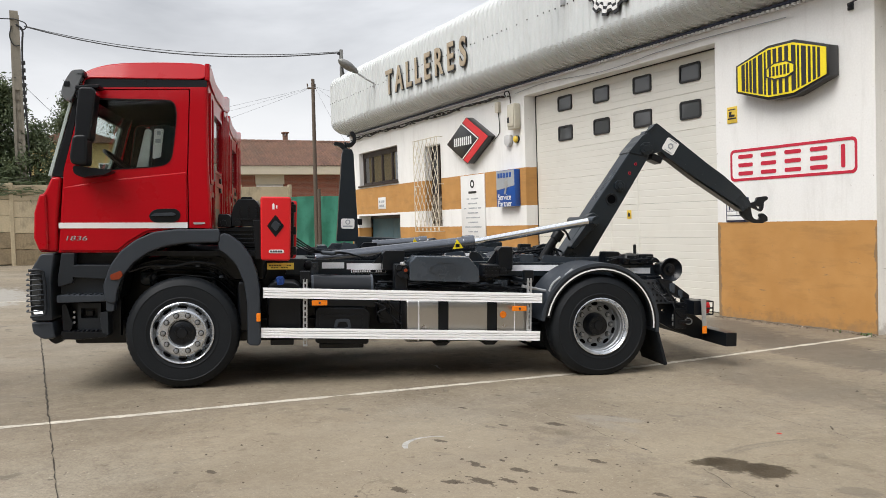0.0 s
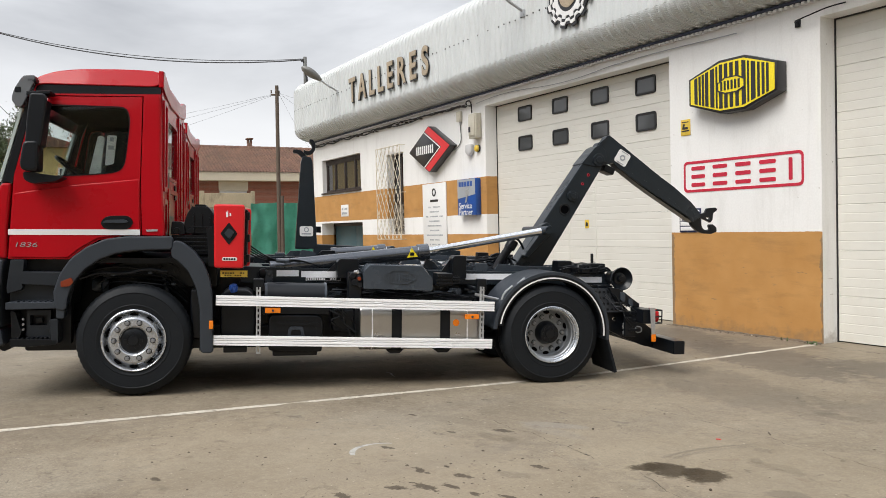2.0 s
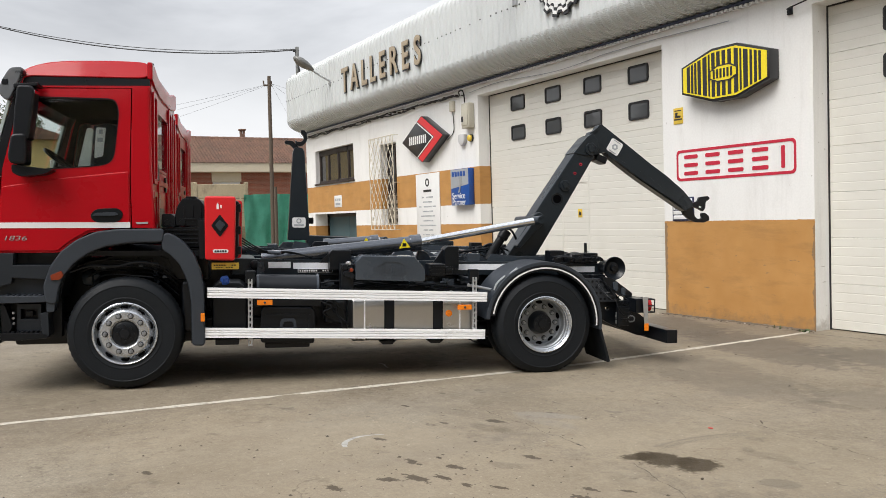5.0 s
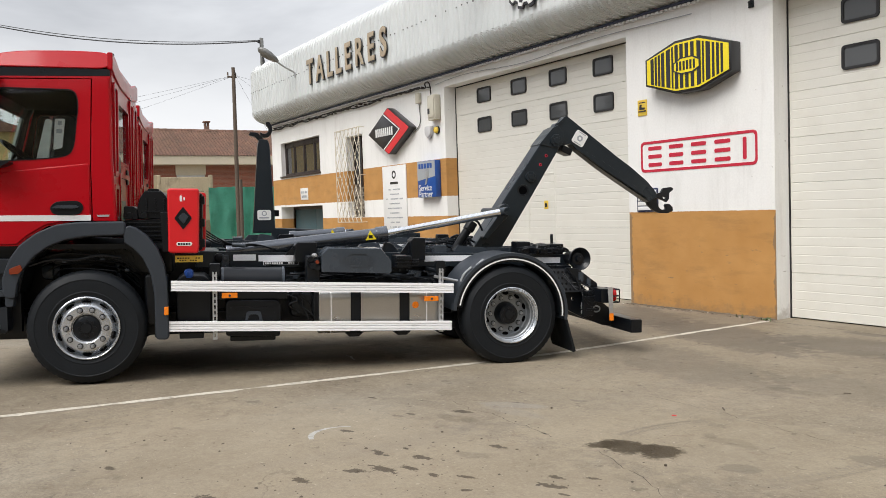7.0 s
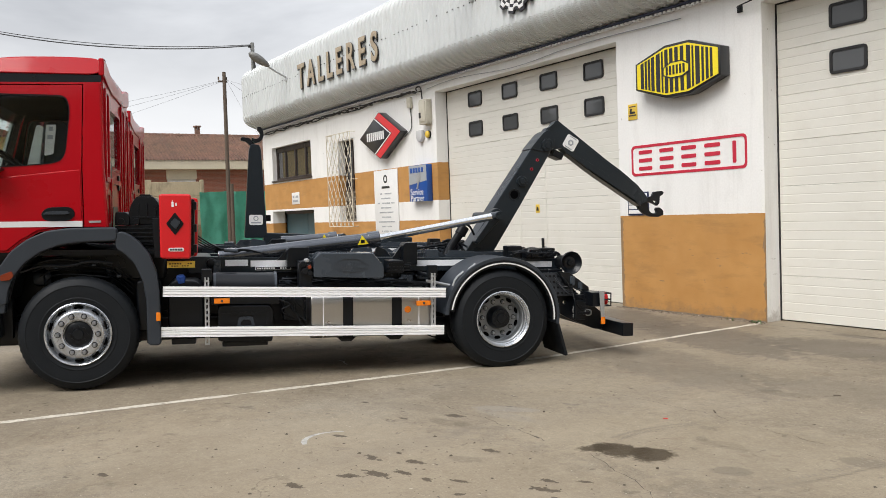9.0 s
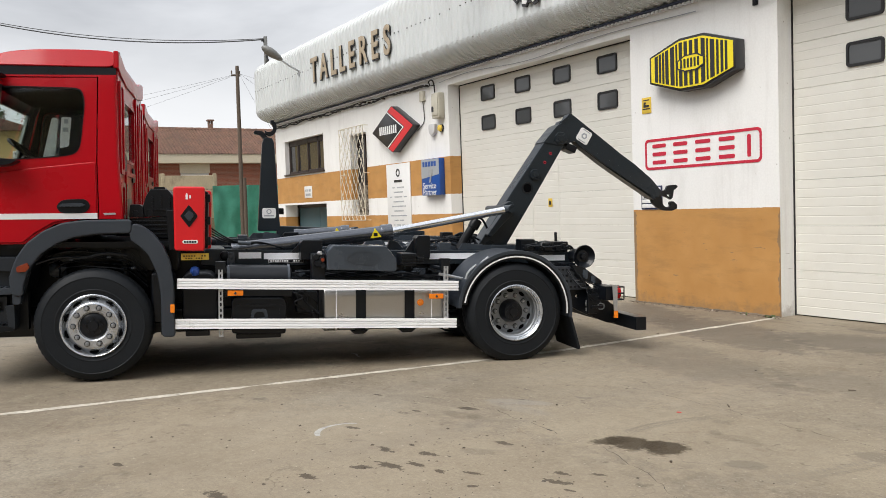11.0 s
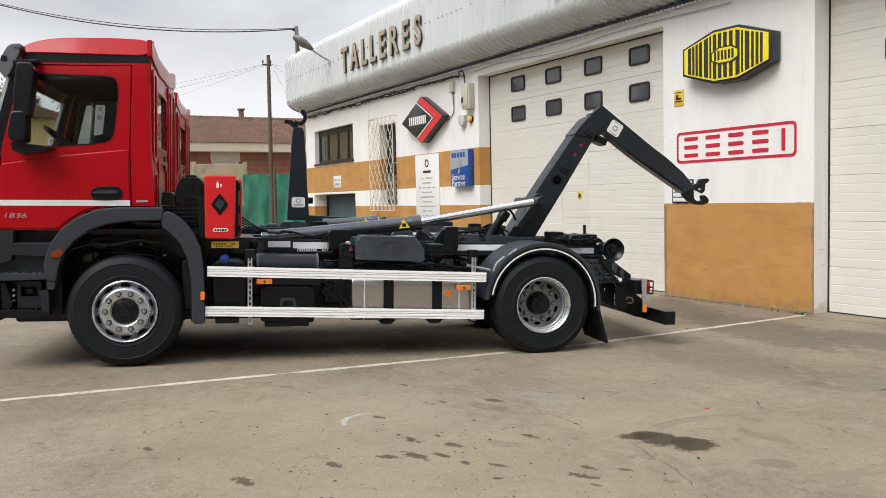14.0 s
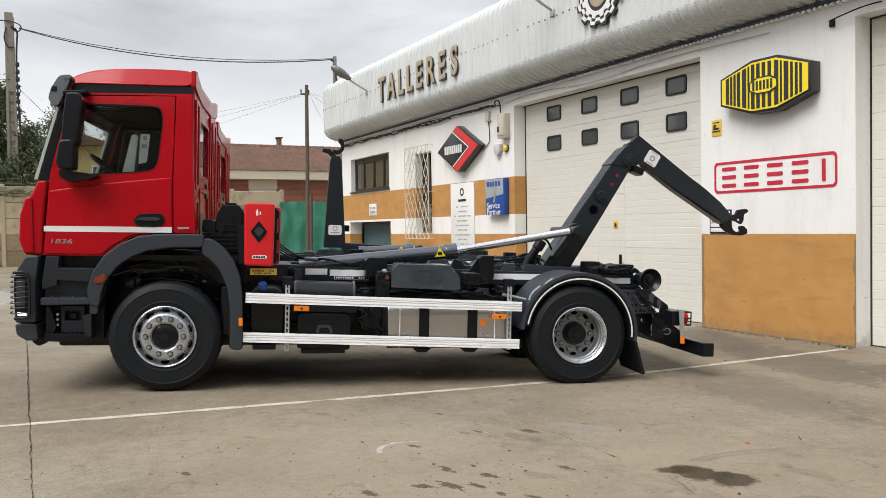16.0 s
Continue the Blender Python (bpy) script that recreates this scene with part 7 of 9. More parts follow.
part("window_seal", prism(bmesh.new(), soft_loop([(0.55, 2.09), (1.45, 2.09), (1.45, 2.71), (0.55, 2.71)], 0.07), 0.228, 0.242, "x", [back_window]), RED, bw)
for a, b, z0, z1 in ((0.2, 0.48, 1.95, 2.85), (1.55, 1.85, 1.6, 2.85), (0.2, 0.48, 1.5, 1.88), (0.58, 1.42, 1.5, 2.0), (1.95, 2.25, 1.6, 2.85)):
    part("rib", prism(bmesh.new(), soft_loop([(a, z0), (b, z0), (b, z1), (a, z1)], 0.05), 0.228, 0.252, "x", [soft_loop([(a + 0.05, z0 + 0.05), (b - 0.05, z0 + 0.05), (b - 0.05, z1 - 0.05), (a + 0.05, z1 - 0.05)], 0.04)], bevel=0.006), RED, bw)
part("vent", box(bmesh.new(), 0.232, 0.25, 0.5, 0.62, 2.0, 2.16, 0.008), BLACK, bw)
part("vent", box(bmesh.new(), 0.232, 0.25, 1.2, 1.32, 1.9, 2.06, 0.008), BLACK, bw)
part("opening", prism(bmesh.new(), soft_loop([(0.75, 1.42), (1.15, 1.42), (1.15, 1.72), (0.75, 1.72)], 0.06), 0.232, 0.24, "x"), BLACK, bw)
# roof lip that dips towards the middle of the back wall
lip = [(CAB0, 2.95), (CAB0, 3.11), (CAB0 + 0.2, 3.1), (0.7, 3.02), (1.0, 3.0), (1.45, 3.0), (1.75, 3.02), (2.15, 3.1), (CAB1, 3.11), (CAB1, 2.95), (2.2, 2.91), (1.7, 2.86), (0.75, 2.86), (0.3, 2.91)]
part("roof_lip", prism(bmesh.new(), lip, 0.2, 0.25, "x", bevel=0.012), RED, lorry)
hk = bmesh.new()
box(hk, 0.2, 0.25, 0.2, 0.24, 3.08, 3.118, 0.01)
part("roof_eyelet", hk, BLACK, lorry)

# sun visor, mirrors, wiper arm
vis = soft_loop([(-0.985, 2.99), (-0.88, 3.0), (-0.875, 2.965), (-0.93, 2.83), (-0.985, 2.70), (-1.03, 2.69), (-1.085, 2.76), (-1.06, 2.86)], 0.035)
part("sun_visor", prism(bmesh.new(), vis, 0.0, far(0.0), "y", bevel=0.03, seg=3), SMOKE, lorry, "smoked grey sun visor")
bm = box(bmesh.new(), -0.95, -0.87, 0.0, 0.14, 2.93, 2.97, 0.01)
box(bm, -1.05, -1.0, -0.008, 0.0, 2.83, 2.88, 0.004)
part("visor_bracket", bm, BLACK, lorry)
for side in (0, 1):
    g = lambda y: y if side == 0 else far(y)
    lo, hi = sorted((g(-0.16), g(0.045)))
    mr = part("mirror", prism(bmesh.new(), soft_loop([(-0.885, 2.81), (-0.765, 2.81), (-0.735, 2.77), (-0.79, 2.32), (-0.93, 2.32), (-0.91, 2.6)], 0.03), lo, hi, "y", bevel=0.03, seg=3), BLACK, lorry, "tall black door mirror")
    part("lower_mirror", prism(bmesh.new(), soft_loop([(-0.94, 2.37), (-0.81, 2.38), (-0.815, 2.09), (-0.95, 2.1), (-0.97, 2.16)], 0.04), lo - 0.012, hi + 0.012, "y", bevel=0.035, seg=3), BLACK, mr)
    l2, h2 = sorted((g(-0.1), g(0.09)))
    part("face", prism(bmesh.new(), [(-0.745, 2.77), (-0.735, 2.77), (-0.785, 2.4), (-0.795, 2.4)], lo + 0.02, hi - 0.02, "y"), CHROME, mr, smooth=0)
    arm = prism(bmesh.new(), soft_loop([(-0.93, 2.83), (-0.72, 2.845), (-0.72, 2.815), (-0.93, 2.79)], 0.012), l2, h2, "y", bevel=0.008)
    part("bracket", arm, BLACK, mr)
    arm = prism(bmesh.new(), soft_loop([(-0.955, 2.1), (-0.82, 2.08), (-0.6, 2.055), (-0.68, 2.01), (-0.88, 1.985), (-0.95, 2.02)], 0.03), l2, h2 , "y", bevel=0.015)
    part("bracket", arm, BLACK, mr)
bm = hose(bmesh.new(), [(-1.22, 0.3, 1.98), (-1.27, 0.35, 2.0), (-1.2, 0.6, 2.12), (-1.16, 1.1, 2.16)], 0.012, 6, 1)
part("wiper", bm, BLACK, lorry)

# what shows of the inside
bm = bmesh.new()
prism(bm, soft_loop([(-0.38, 1.75), (-0.16, 1.75), (-0.11, 2.48), (-0.18, 2.56), (-0.33, 2.54)], 0.06), 0.42, 0.86, "y", bevel=0.04)
box(bm, -0.7, -0.05, 0.38, 0.86, 1.68, 1.84, 0.06)
part("seat", bm, SEAT, lorry, "dark driver's seat")
part("seat_cover", prism(bmesh.new(), soft_loop([(-0.5, 2.05), (-0.38, 2.05), (-0.335, 2.49), (-0.4, 2.5)], 0.03), 0.38, 0.42, "y", bevel=0.012), COVER, lorry, "clear plastic seat cover")
tg_ = part("paper_tag", prism(bmesh.new(), soft_loop([(-0.33, 2.2), (-0.25, 2.22), (-0.22, 2.5), (-0.31, 2.5)], 0.015), 0.37, 0.376, "y"), WHITE_MARK, lorry, "white paper tag hung by the seat")
tagged(part("print_bars", box(box(bmesh.new(), -0.3, -0.25, 0.366, 0.37, 2.36, 2.4), -0.285, -0.25, 0.366, 0.37, 2.44, 2.48, 0.0), SIGN_GREY, tg_, smooth=0), kind="stuff")
part("seat", prism(bmesh.new(), soft_loop([(-0.22, 1.75), (-0.02, 1.75), (0.06, 2.55), (-0.05, 2.6), (-0.17, 2.52)], 0.06), far(0.86), far(0.38), "y", bevel=0.04), SEAT, lorry)
sw_ = lathe(bmesh.new(), [(0.215 + 0.017 * math.cos(a * math.pi / 4), 0.017 * math.sin(a * math.pi / 4)) for a in range(8)], (0, 0, 0), "z", 32, closed=True)
for a in (30, 150, 270):
    rod(sw_, (0, 0, -0.03), (0.21 * math.cos(radians(a)), 0.21 * math.sin(radians(a)), 0), 0.014, 6)
rod(sw_, (0, 0, -0.4), (0, 0, -0.01), 0.03, 10)
bmesh.ops.transform(sw_, matrix=Matrix.Translation((-0.66, 0.62, 2.16)) @ pose(0, 0, 0, 0, 38, 0), verts=sw_.verts)
part("steering_wheel", sw_, BLACK, lorry)
part("inner_mirror", lathe(bmesh.new(), [(0.0, -0.02), (0.09, -0.015), (0.11, 0.02), (0.0, 0.05)], (-0.7, far(0.35), 2.45), "x", 20), BLACK, lorry)

# bumper, steps and headlamp
bm = prism(bmesh.new(), soft_loop([(-1.225, 1.275), (-1.105, 1.28), (-1.14, 1.0), (-1.13, 0.7), (-1.125, 0.645), (-1.312, 0.645), (-1.33, 0.95), (-1.31, 1.13)], 0.025), 0.03, far(0.03), "y", bevel=0.025, seg=3)
front_end = [part("bumper", bm, PLASTIC, lorry, "dark grey plastic bumper")]
bm = prism(bmesh.new(), soft_loop([(-1.312, 0.635), (-1.122, 0.635), (-1.1, 0.48), (-1.21, 0.475), (-1.295, 0.53)], 0.025), 0.02, far(0.02), "y", bevel=0.02, seg=3)
front_end.append(part("bumper_lip", bm, PLASTIC, lorry))
part("corner_panel", prism(bmesh.new(), soft_loop([(-1.1, 1.28), (-0.98, 1.28), (-1.0, 1.0), (-1.13, 0.96), (-1.135, 1.02)], 0.015), 0.05, 0.16, "y", bevel=0.008), PLASTIC_DARK, lorry)
part("step_recess", box(bmesh.new(), -1.12, -0.6, 0.2, 0.3, 0.475, 1.28), BLACK, lorry, smooth=0)
part("step", prism(bmesh.new(), soft_loop([(-1.01, 1.17), (-0.64, 1.165), (-0.62, 1.06), (-0.66, 1.03), (-1.01, 1.05)], 0.02), 0.05, 0.2, "y", bevel=0.01), PLASTIC_DARK, lorry)
part("step_panel", prism(bmesh.new(), [(-1.12, 1.05), (-0.66, 1.04), (-0.68, 0.88), (-1.12, 0.88)], 0.12, 0.16, "y"), PLASTIC_DARK, lorry, smooth=0)
bm = prism(bmesh.new(), soft_loop([(-1.13, 0.885), (-0.7, 0.885), (-0.69, 0.825), (-1.13, 0.815)], 0.015), 0.0, 0.22, "y", bevel=0.008)
sp_ = part("step", bm, PLASTIC, lorry, "entry step with tread ribs")
for k in range(7):
    part("tread_rib", box(bmesh.new(), -1.06 + 0.048 * k, -1.03 + 0.048 * k, 0.02, 0.12, 0.883, 0.894, 0.003), PLASTIC, sp_)
bm = prism(bmesh.new(), soft_loop([(-1.1, 0.545), (-0.74, 0.535), (-0.68, 0.52), (-0.69, 0.485), (-0.95, 0.465), (-1.09, 0.47)], 0.012), 0.02, 0.3, "y", bevel=0.006)
sp_ = part("step", bm, BLACK, lorry, "lowest black entry step")
for k in range(8):
    part("tread_rib", box(bmesh.new(), -1.04 + 0.04 * k, -1.02 + 0.04 * k, 0.03, 0.15, 0.538, 0.552, 0.003), BLACK, sp_)
part("step_side", prism(bmesh.new(), soft_loop([(-0.755, 0.72), (-0.68, 0.73), (-0.675, 0.5), (-0.735, 0.5)], 0.012), 0.02, 0.3, "y", bevel=0.006), PLASTIC_DARK, lorry)
part("step_side", prism(bmesh.new(), soft_loop([(-0.69, 0.96), (-0.6, 0.97), (-0.62, 0.73), (-0.69, 0.73)], 0.02), -0.01, 0.1, "y", bevel=0.01), PLASTIC, lorry)
sb = part("step_box", prism(bmesh.new(), [(-0.97, 0.54), (-0.76, 0.54), (-0.76, 0.8), (-0.97, 0.8)], 0.1, 0.2, "y", [[(-0.94, 0.66), (-0.79, 0.66), (-0.79, 0.755), (-0.94, 0.755)]]), PLASTIC_DARK, lorry, smooth=0)
part("socket", box(bmesh.new(), -0.9, -0.84, 0.13, 0.2, 0.68, 0.73, 0.006), CHASSIS, sb)
part("step_web", prism(bmesh.new(), soft_loop([(-1.1, 0.8), (-1.06, 0.8), (-1.0, 0.6), (-1.02, 0.545), (-1.09, 0.545)], 0.02), 0.05, 0.2, "y", bevel=0.006), BLACK, lorry)
for z in (0.62, 0.67, 0.72):
    part("bolt", rod(bmesh.new(), (-1.0, 0.11, z), (-1.0, 0.09, z), 0.012, 8), GALV, lorry)
hl = part("headlight", prism(bmesh.new(), soft_loop([(-1.325, 1.1), (-1.2, 1.11), (-1.18, 0.71), (-1.312, 0.71)], 0.03), 0.02, 0.1, "y", bevel=0.01), BLACK, lorry, "headlamp behind a bar guard")
part("lamp", prism(bmesh.new(), soft_loop([(-1.29, 0.748), (-1.215, 0.745), (-1.2, 0.715), (-1.28, 0.712)], 0.012), 0.008, 0.03, "y", bevel=0.005), RUN_LIGHT, hl, "lit white running light")
part("lens", prism(bmesh.new(), soft_loop([(-1.3, 1.06), (-1.22, 1.06), (-1.22, 0.8), (-1.3, 0.8)], 0.02), 0.012, 0.03, "y", bevel=0.006), DARK_GLASS, hl)
for k in range(8):
    z = 1.085 - k * 0.049
    part("guard_bar", hose(bmesh.new(), [(-1.36, 0.12, z), (-1.352, 0.02, z - 0.006), (-1.315, -0.03, z - 0.006), (-1.22, -0.03, z + 0.004), (-1.18, 0.0, z + 0.006)], 0.0065, 6, 1), PLASTIC, hl)
part("guard_frame", hose(bmesh.new(), [(-1.315, -0.025, 1.12), (-1.22, -0.03, 1.13), (-1.18, -0.02, 1.1), (-1.165, -0.02, 0.74), (-1.19, -0.03, 0.695), (-1.3, -0.03, 0.69)], 0.014, 6, 1), PLASTIC_DARK, hl)
front_end.append(hl)
for ob in front_end:
    ob.location.x -= 0.05
part("tow_foot", prism(bmesh.new(), soft_loop([(-1.26, 0.5), (-1.12, 0.5), (-1.13, 0.43), (-1.2, 0.4), (-1.26, 0.44)], 0.02), 0.2, 0.34, "y", bevel=0.01), BLACK, lorry)
part("under_tray", box(bmesh.new(), -1.1, 1.4, 0.5, far(0.5), 0.36, 0.6, 0.03), CHASSIS, lorry)

# mudguards of the front wheel
fender = [(-0.70, 0.82), (-0.715, 0.98), (-0.655, 1.16), (-0.56, 1.3), (-0.42, 1.41), (-0.25, 1.485), (-0.05, 1.51), (0.355, 1.515), (0.355, 1.385), (0.03, 1.375), (-0.16, 1.345), (-0.31, 1.285), (-0.44, 1.19), (-0.54, 1.06), (-0.585, 0.93), (-0.6, 0.8)]
guard = [(0.36, 1.48), (0.44, 1.46), (0.55, 1.38), (0.64, 1.26), (0.70, 1.1), (0.728, 0.9), (0.735, 0.38), (0.61, 0.385), (0.605, 0.8), (0.575, 1.0), (0.50, 1.17), (0.40, 1.275), (0.34, 1.31), (0.33, 1.4)]
for a, b in ((-0.03, 0.07), (far(0.07), far(-0.03))):
    f = part("front_fender", prism(bmesh.new(), soft_loop(fender, 0.03, 2), a, b, "y", bevel=0.02), PLASTIC, lorry, "dark grey plastic wheel arch")
    part("rear_guard", prism(bmesh.new(), soft_loop(guard, 0.03, 2), a + 0.01, b + 0.01, "y", bevel=0.02), PLASTIC, f)
lin = [(-0.6, 0.85), (-0.55, 1.08), (-0.42, 1.23), (-0.2, 1.345), (0.05, 1.385), (0.35, 1.395), (0.36, 1.38), (0.05, 1.37), (-0.2, 1.33), (-0.41, 1.215), (-0.535, 1.07), (-0.585, 0.85)]
lin2 = [(0.34, 1.32), (0.51, 1.18), (0.585, 1.0), (0.615, 0.8), (0.62, 0.4), (0.60, 0.4), (0.595, 0.8), (0.565, 0.99), (0.495, 1.16), (0.33, 1.3)]
for a, b in ((0.06, 0.5), (far(0.5), far(0.06))):
    bm = prism(bmesh.new(), lin, a, b, "y")
    prism(bm, lin2, a, b, "y")
    part("arch_liner", bm, BLACK, lorry, smooth=50)
part("side_marker", prism(bmesh.new(), soft_loop([(-0.645, 1.08), (-0.55, 1.12), (-0.53, 1.075), (-0.565, 1.035), (-0.64, 1.03)], 0.012), -0.045, -0.025, "y", bevel=0.004), MARKER, lorry, "amber-red side marker lamp")
part("side_marker", box(bmesh.new(), 0.695, 0.735, -0.05, -0.02, 0.62, 0.70, 0.006), ORANGE_LENS, lorry, "orange side marker lamp")
bm = hose(bmesh.new(), [(-0.5, 0.08, 1.1), (-0.3, 0.06, 1.17), (-0.1, 0.08, 1.14), (0.1, 0.06, 1.2), (0.3, 0.08, 1.17)], 0.012, 6, 2)
part("arch_cable", bm, CHASSIS, lorry)

# springs, damper, brake gear and hoses inside the wheel arch
for side in (0, 1):
    g = lambda y: y if side == 0 else far(y)
    part("shock_absorber", rod(rod(bmesh.new(), (0.3, g(0.45), 0.55), (0.24, g(0.45), 0.95), 0.045, 14), (0.25, g(0.45), 0.92), (0.2, g(0.45), 1.25), 0.033, 14), GREY, lorry)
    part("brake_chamber", lathe(bmesh.new(), [(0.0, -0.1), (0.07, -0.1), (0.085, -0.07), (0.085, -0.01), (0.095, 0.0), (0.085, 0.01), (0.08, 0.06), (0.0, 0.07)], (-0.36, g(0.5), 1.02), "x", 20), GREY, lorry)
    bm = prism(bmesh.new(), soft_loop([(-0.42, 1.17), (-0.12, 1.25), (0.18, 1.27), (0.36, 1.22), (0.4, 1.12), (0.28, 1.1), (0.1, 1.16), (-0.3, 1.09)], 0.02), *sorted((g(0.34), g(0.38))), "y", bevel=0.006)
    for u, z in ((-0.3, 1.14), (-0.1, 1.2), (0.06, 1.215), (0.2, 1.2), (0.32, 1.16)):
        rod(bm, (u, g(0.34), z), (u, g(0.315), z), 0.016, 6)
    part("wing_bracket", bm, CHASSIS, lorry)
    for k in range(4):
        z0 = 1.2 - 0.05 * k
        part("brake_hose", hose(bmesh.new(), [(-0.5 + 0.06 * k, g(0.3), z0 - 0.06), (-0.25, g(0.22 + 0.03 * k), z0 + 0.02), (0.05 + 0.05 * k, g(0.24), z0 - 0.01), (0.3, g(0.2 + 0.04 * k), z0 - 0.05), (0.46, g(0.3), z0 - 0.2)], 0.009, 6, 2), BLACK, lorry)
    for u, z in ((-0.22, 1.13), (0.12, 1.15), (0.34, 1.04)):
        part("hose_clip", box(bmesh.new(), u - 0.02, u + 0.02, *sorted((g(0.2), g(0.23))), z - 0.012, z + 0.012, 0.004), GREY, lorry)

# air intake and boxes behind the cab
bm = prism(bmesh.new(), soft_loop([(0.44, 1.54), (0.43, 1.65), (0.455, 1.74), (0.5, 1.81), (0.66, 1.81), (0.7, 1.76), (0.73, 1.7), (0.73, 1.57), (0.72, 1.54)], 0.012), 0.3, 0.9, "y", bevel=0.008)
prism(bm, soft_loop([(0.3, 1.53), (0.44, 1.53), (0.43, 1.63), (0.4, 1.66), (0.31, 1.66)], 0.015), 0.28, 0.8, "y", bevel=0.008)
prism(bm, soft_loop([(0.3, 1.33), (0.73, 1.33), (0.73, 1.535), (0.3, 1.525)], 0.015), 0.31, 0.95, "y", bevel=0.008)
prism(bm, soft_loop([(0.52, 1.8), (0.64, 1.8), (0.63, 1.835), (0.53, 1.835)], 0.01), 0.34, 0.6, "y", bevel=0.006)
for k in range(4):
    box(bm, 0.33, 0.72, 0.295, 0.312, 1.36 + 0.042 * k, 1.378 + 0.042 * k, 0.004)
for u in (0.52, 0.6, 0.68):
    box(bm, u - 0.006, u + 0.006, 0.29, 0.302, 1.58, 1.74, 0.003)
box(bm, 0.46, 0.72, 0.288, 0.302, 1.6, 1.615, 0.003)
for u in (0.36, 0.5):
    rod(bm, (u, 0.3, 1.57), (u, 0.27, 1.57), 0.032, 14, None, 0.006)
part("air_intake", bm, BLACK, lorry, "black plastic air intake housing")
bm = prism(bmesh.new(), [(0.3, 1.0), (0.75, 1.0), (0.75, 1.33), (0.3, 1.33)], 0.35, 0.9, "y", bevel=0.02)
box(bm, 0.5, 0.72, 0.15, 0.4, 0.5, 1.0, 0.04)
part("air_filter", bm, CHASSIS, lorry)
part("box_bracket", prism(bmesh.new(), [(0.68, 1.22), (0.74, 1.22), (0.74, 1.6), (0.66, 1.6)], 0.06, 0.5, "y", bevel=0.006), BLACK, lorry)
eb = part("extinguisher_box", prism(bmesh.new(), soft_loop([(0.735, 1.21), (1.015, 1.205), (1.025, 1.83), (0.73, 1.83)], 0.03), 0.0, 0.13, "y", bevel=0.02, seg=3), BOX_RED, lorry, "red plastic fire extinguisher box")
bm = prism(bmesh.new(), soft_loop([(0.75, 1.23), (1.045, 1.225), (1.055, 1.79), (0.75, 1.79)], 0.03), 0.13, 0.34, "y", bevel=0.015)
for z in (1.3, 1.5, 1.72):
    box(bm, 1.03, 1.07, 0.12, 0.22, z - 0.04, z + 0.04, 0.006)
part("back_half", bm, BLACK, eb, "black rear half of the box")
part("back_shell", prism(bmesh.new(), soft_loop([(0.76, 1.22), (1.07, 1.215), (1.08, 1.8), (0.76, 1.8)], 0.03), 0.3, 0.36, "y", bevel=0.012), BOX_RED, eb)
part("diamond", prism(bmesh.new(), soft_loop([(0.793, 1.545), (0.875, 1.655), (0.957, 1.545), (0.875, 1.435)], 0.012), -0.006, 0.005, "y"), BLACK, eb, "black diamond latch", smooth=0)
part("knob", prism(bmesh.new(), soft_loop([(0.83, 1.55), (0.875, 1.6), (0.925, 1.56), (0.88, 1.49)], 0.012), -0.02, -0.005, "y", bevel=0.006), PLASTIC, eb)
bm = box(bmesh.new(), 0.845, 0.866, -0.004, 0.0, 1.705, 1.755, 0.002)
box(bm, 0.88, 0.893, -0.004, 0.0, 1.715, 1.745)
box(bm, 0.852, 0.86, -0.004, 0.0, 1.757, 1.768)
part("pictogram", bm, SIGN_WHITE, eb, smooth=0)
part("maker_plate", prism(bmesh.new(), soft_rect(0.81, 0.955, 1.28, 1.315, 0.017), -0.004, 0.002, "y"), SIGN_WHITE, eb, smooth=0)
bm = bmesh.new()
bars_text(bm, 0.825, 0.945, 1.2975, 0.018, -0.004, 5, rr, 0.3)
tagged(part("print_bars", bm, BLACK, eb, smooth=0), kind="stuff")

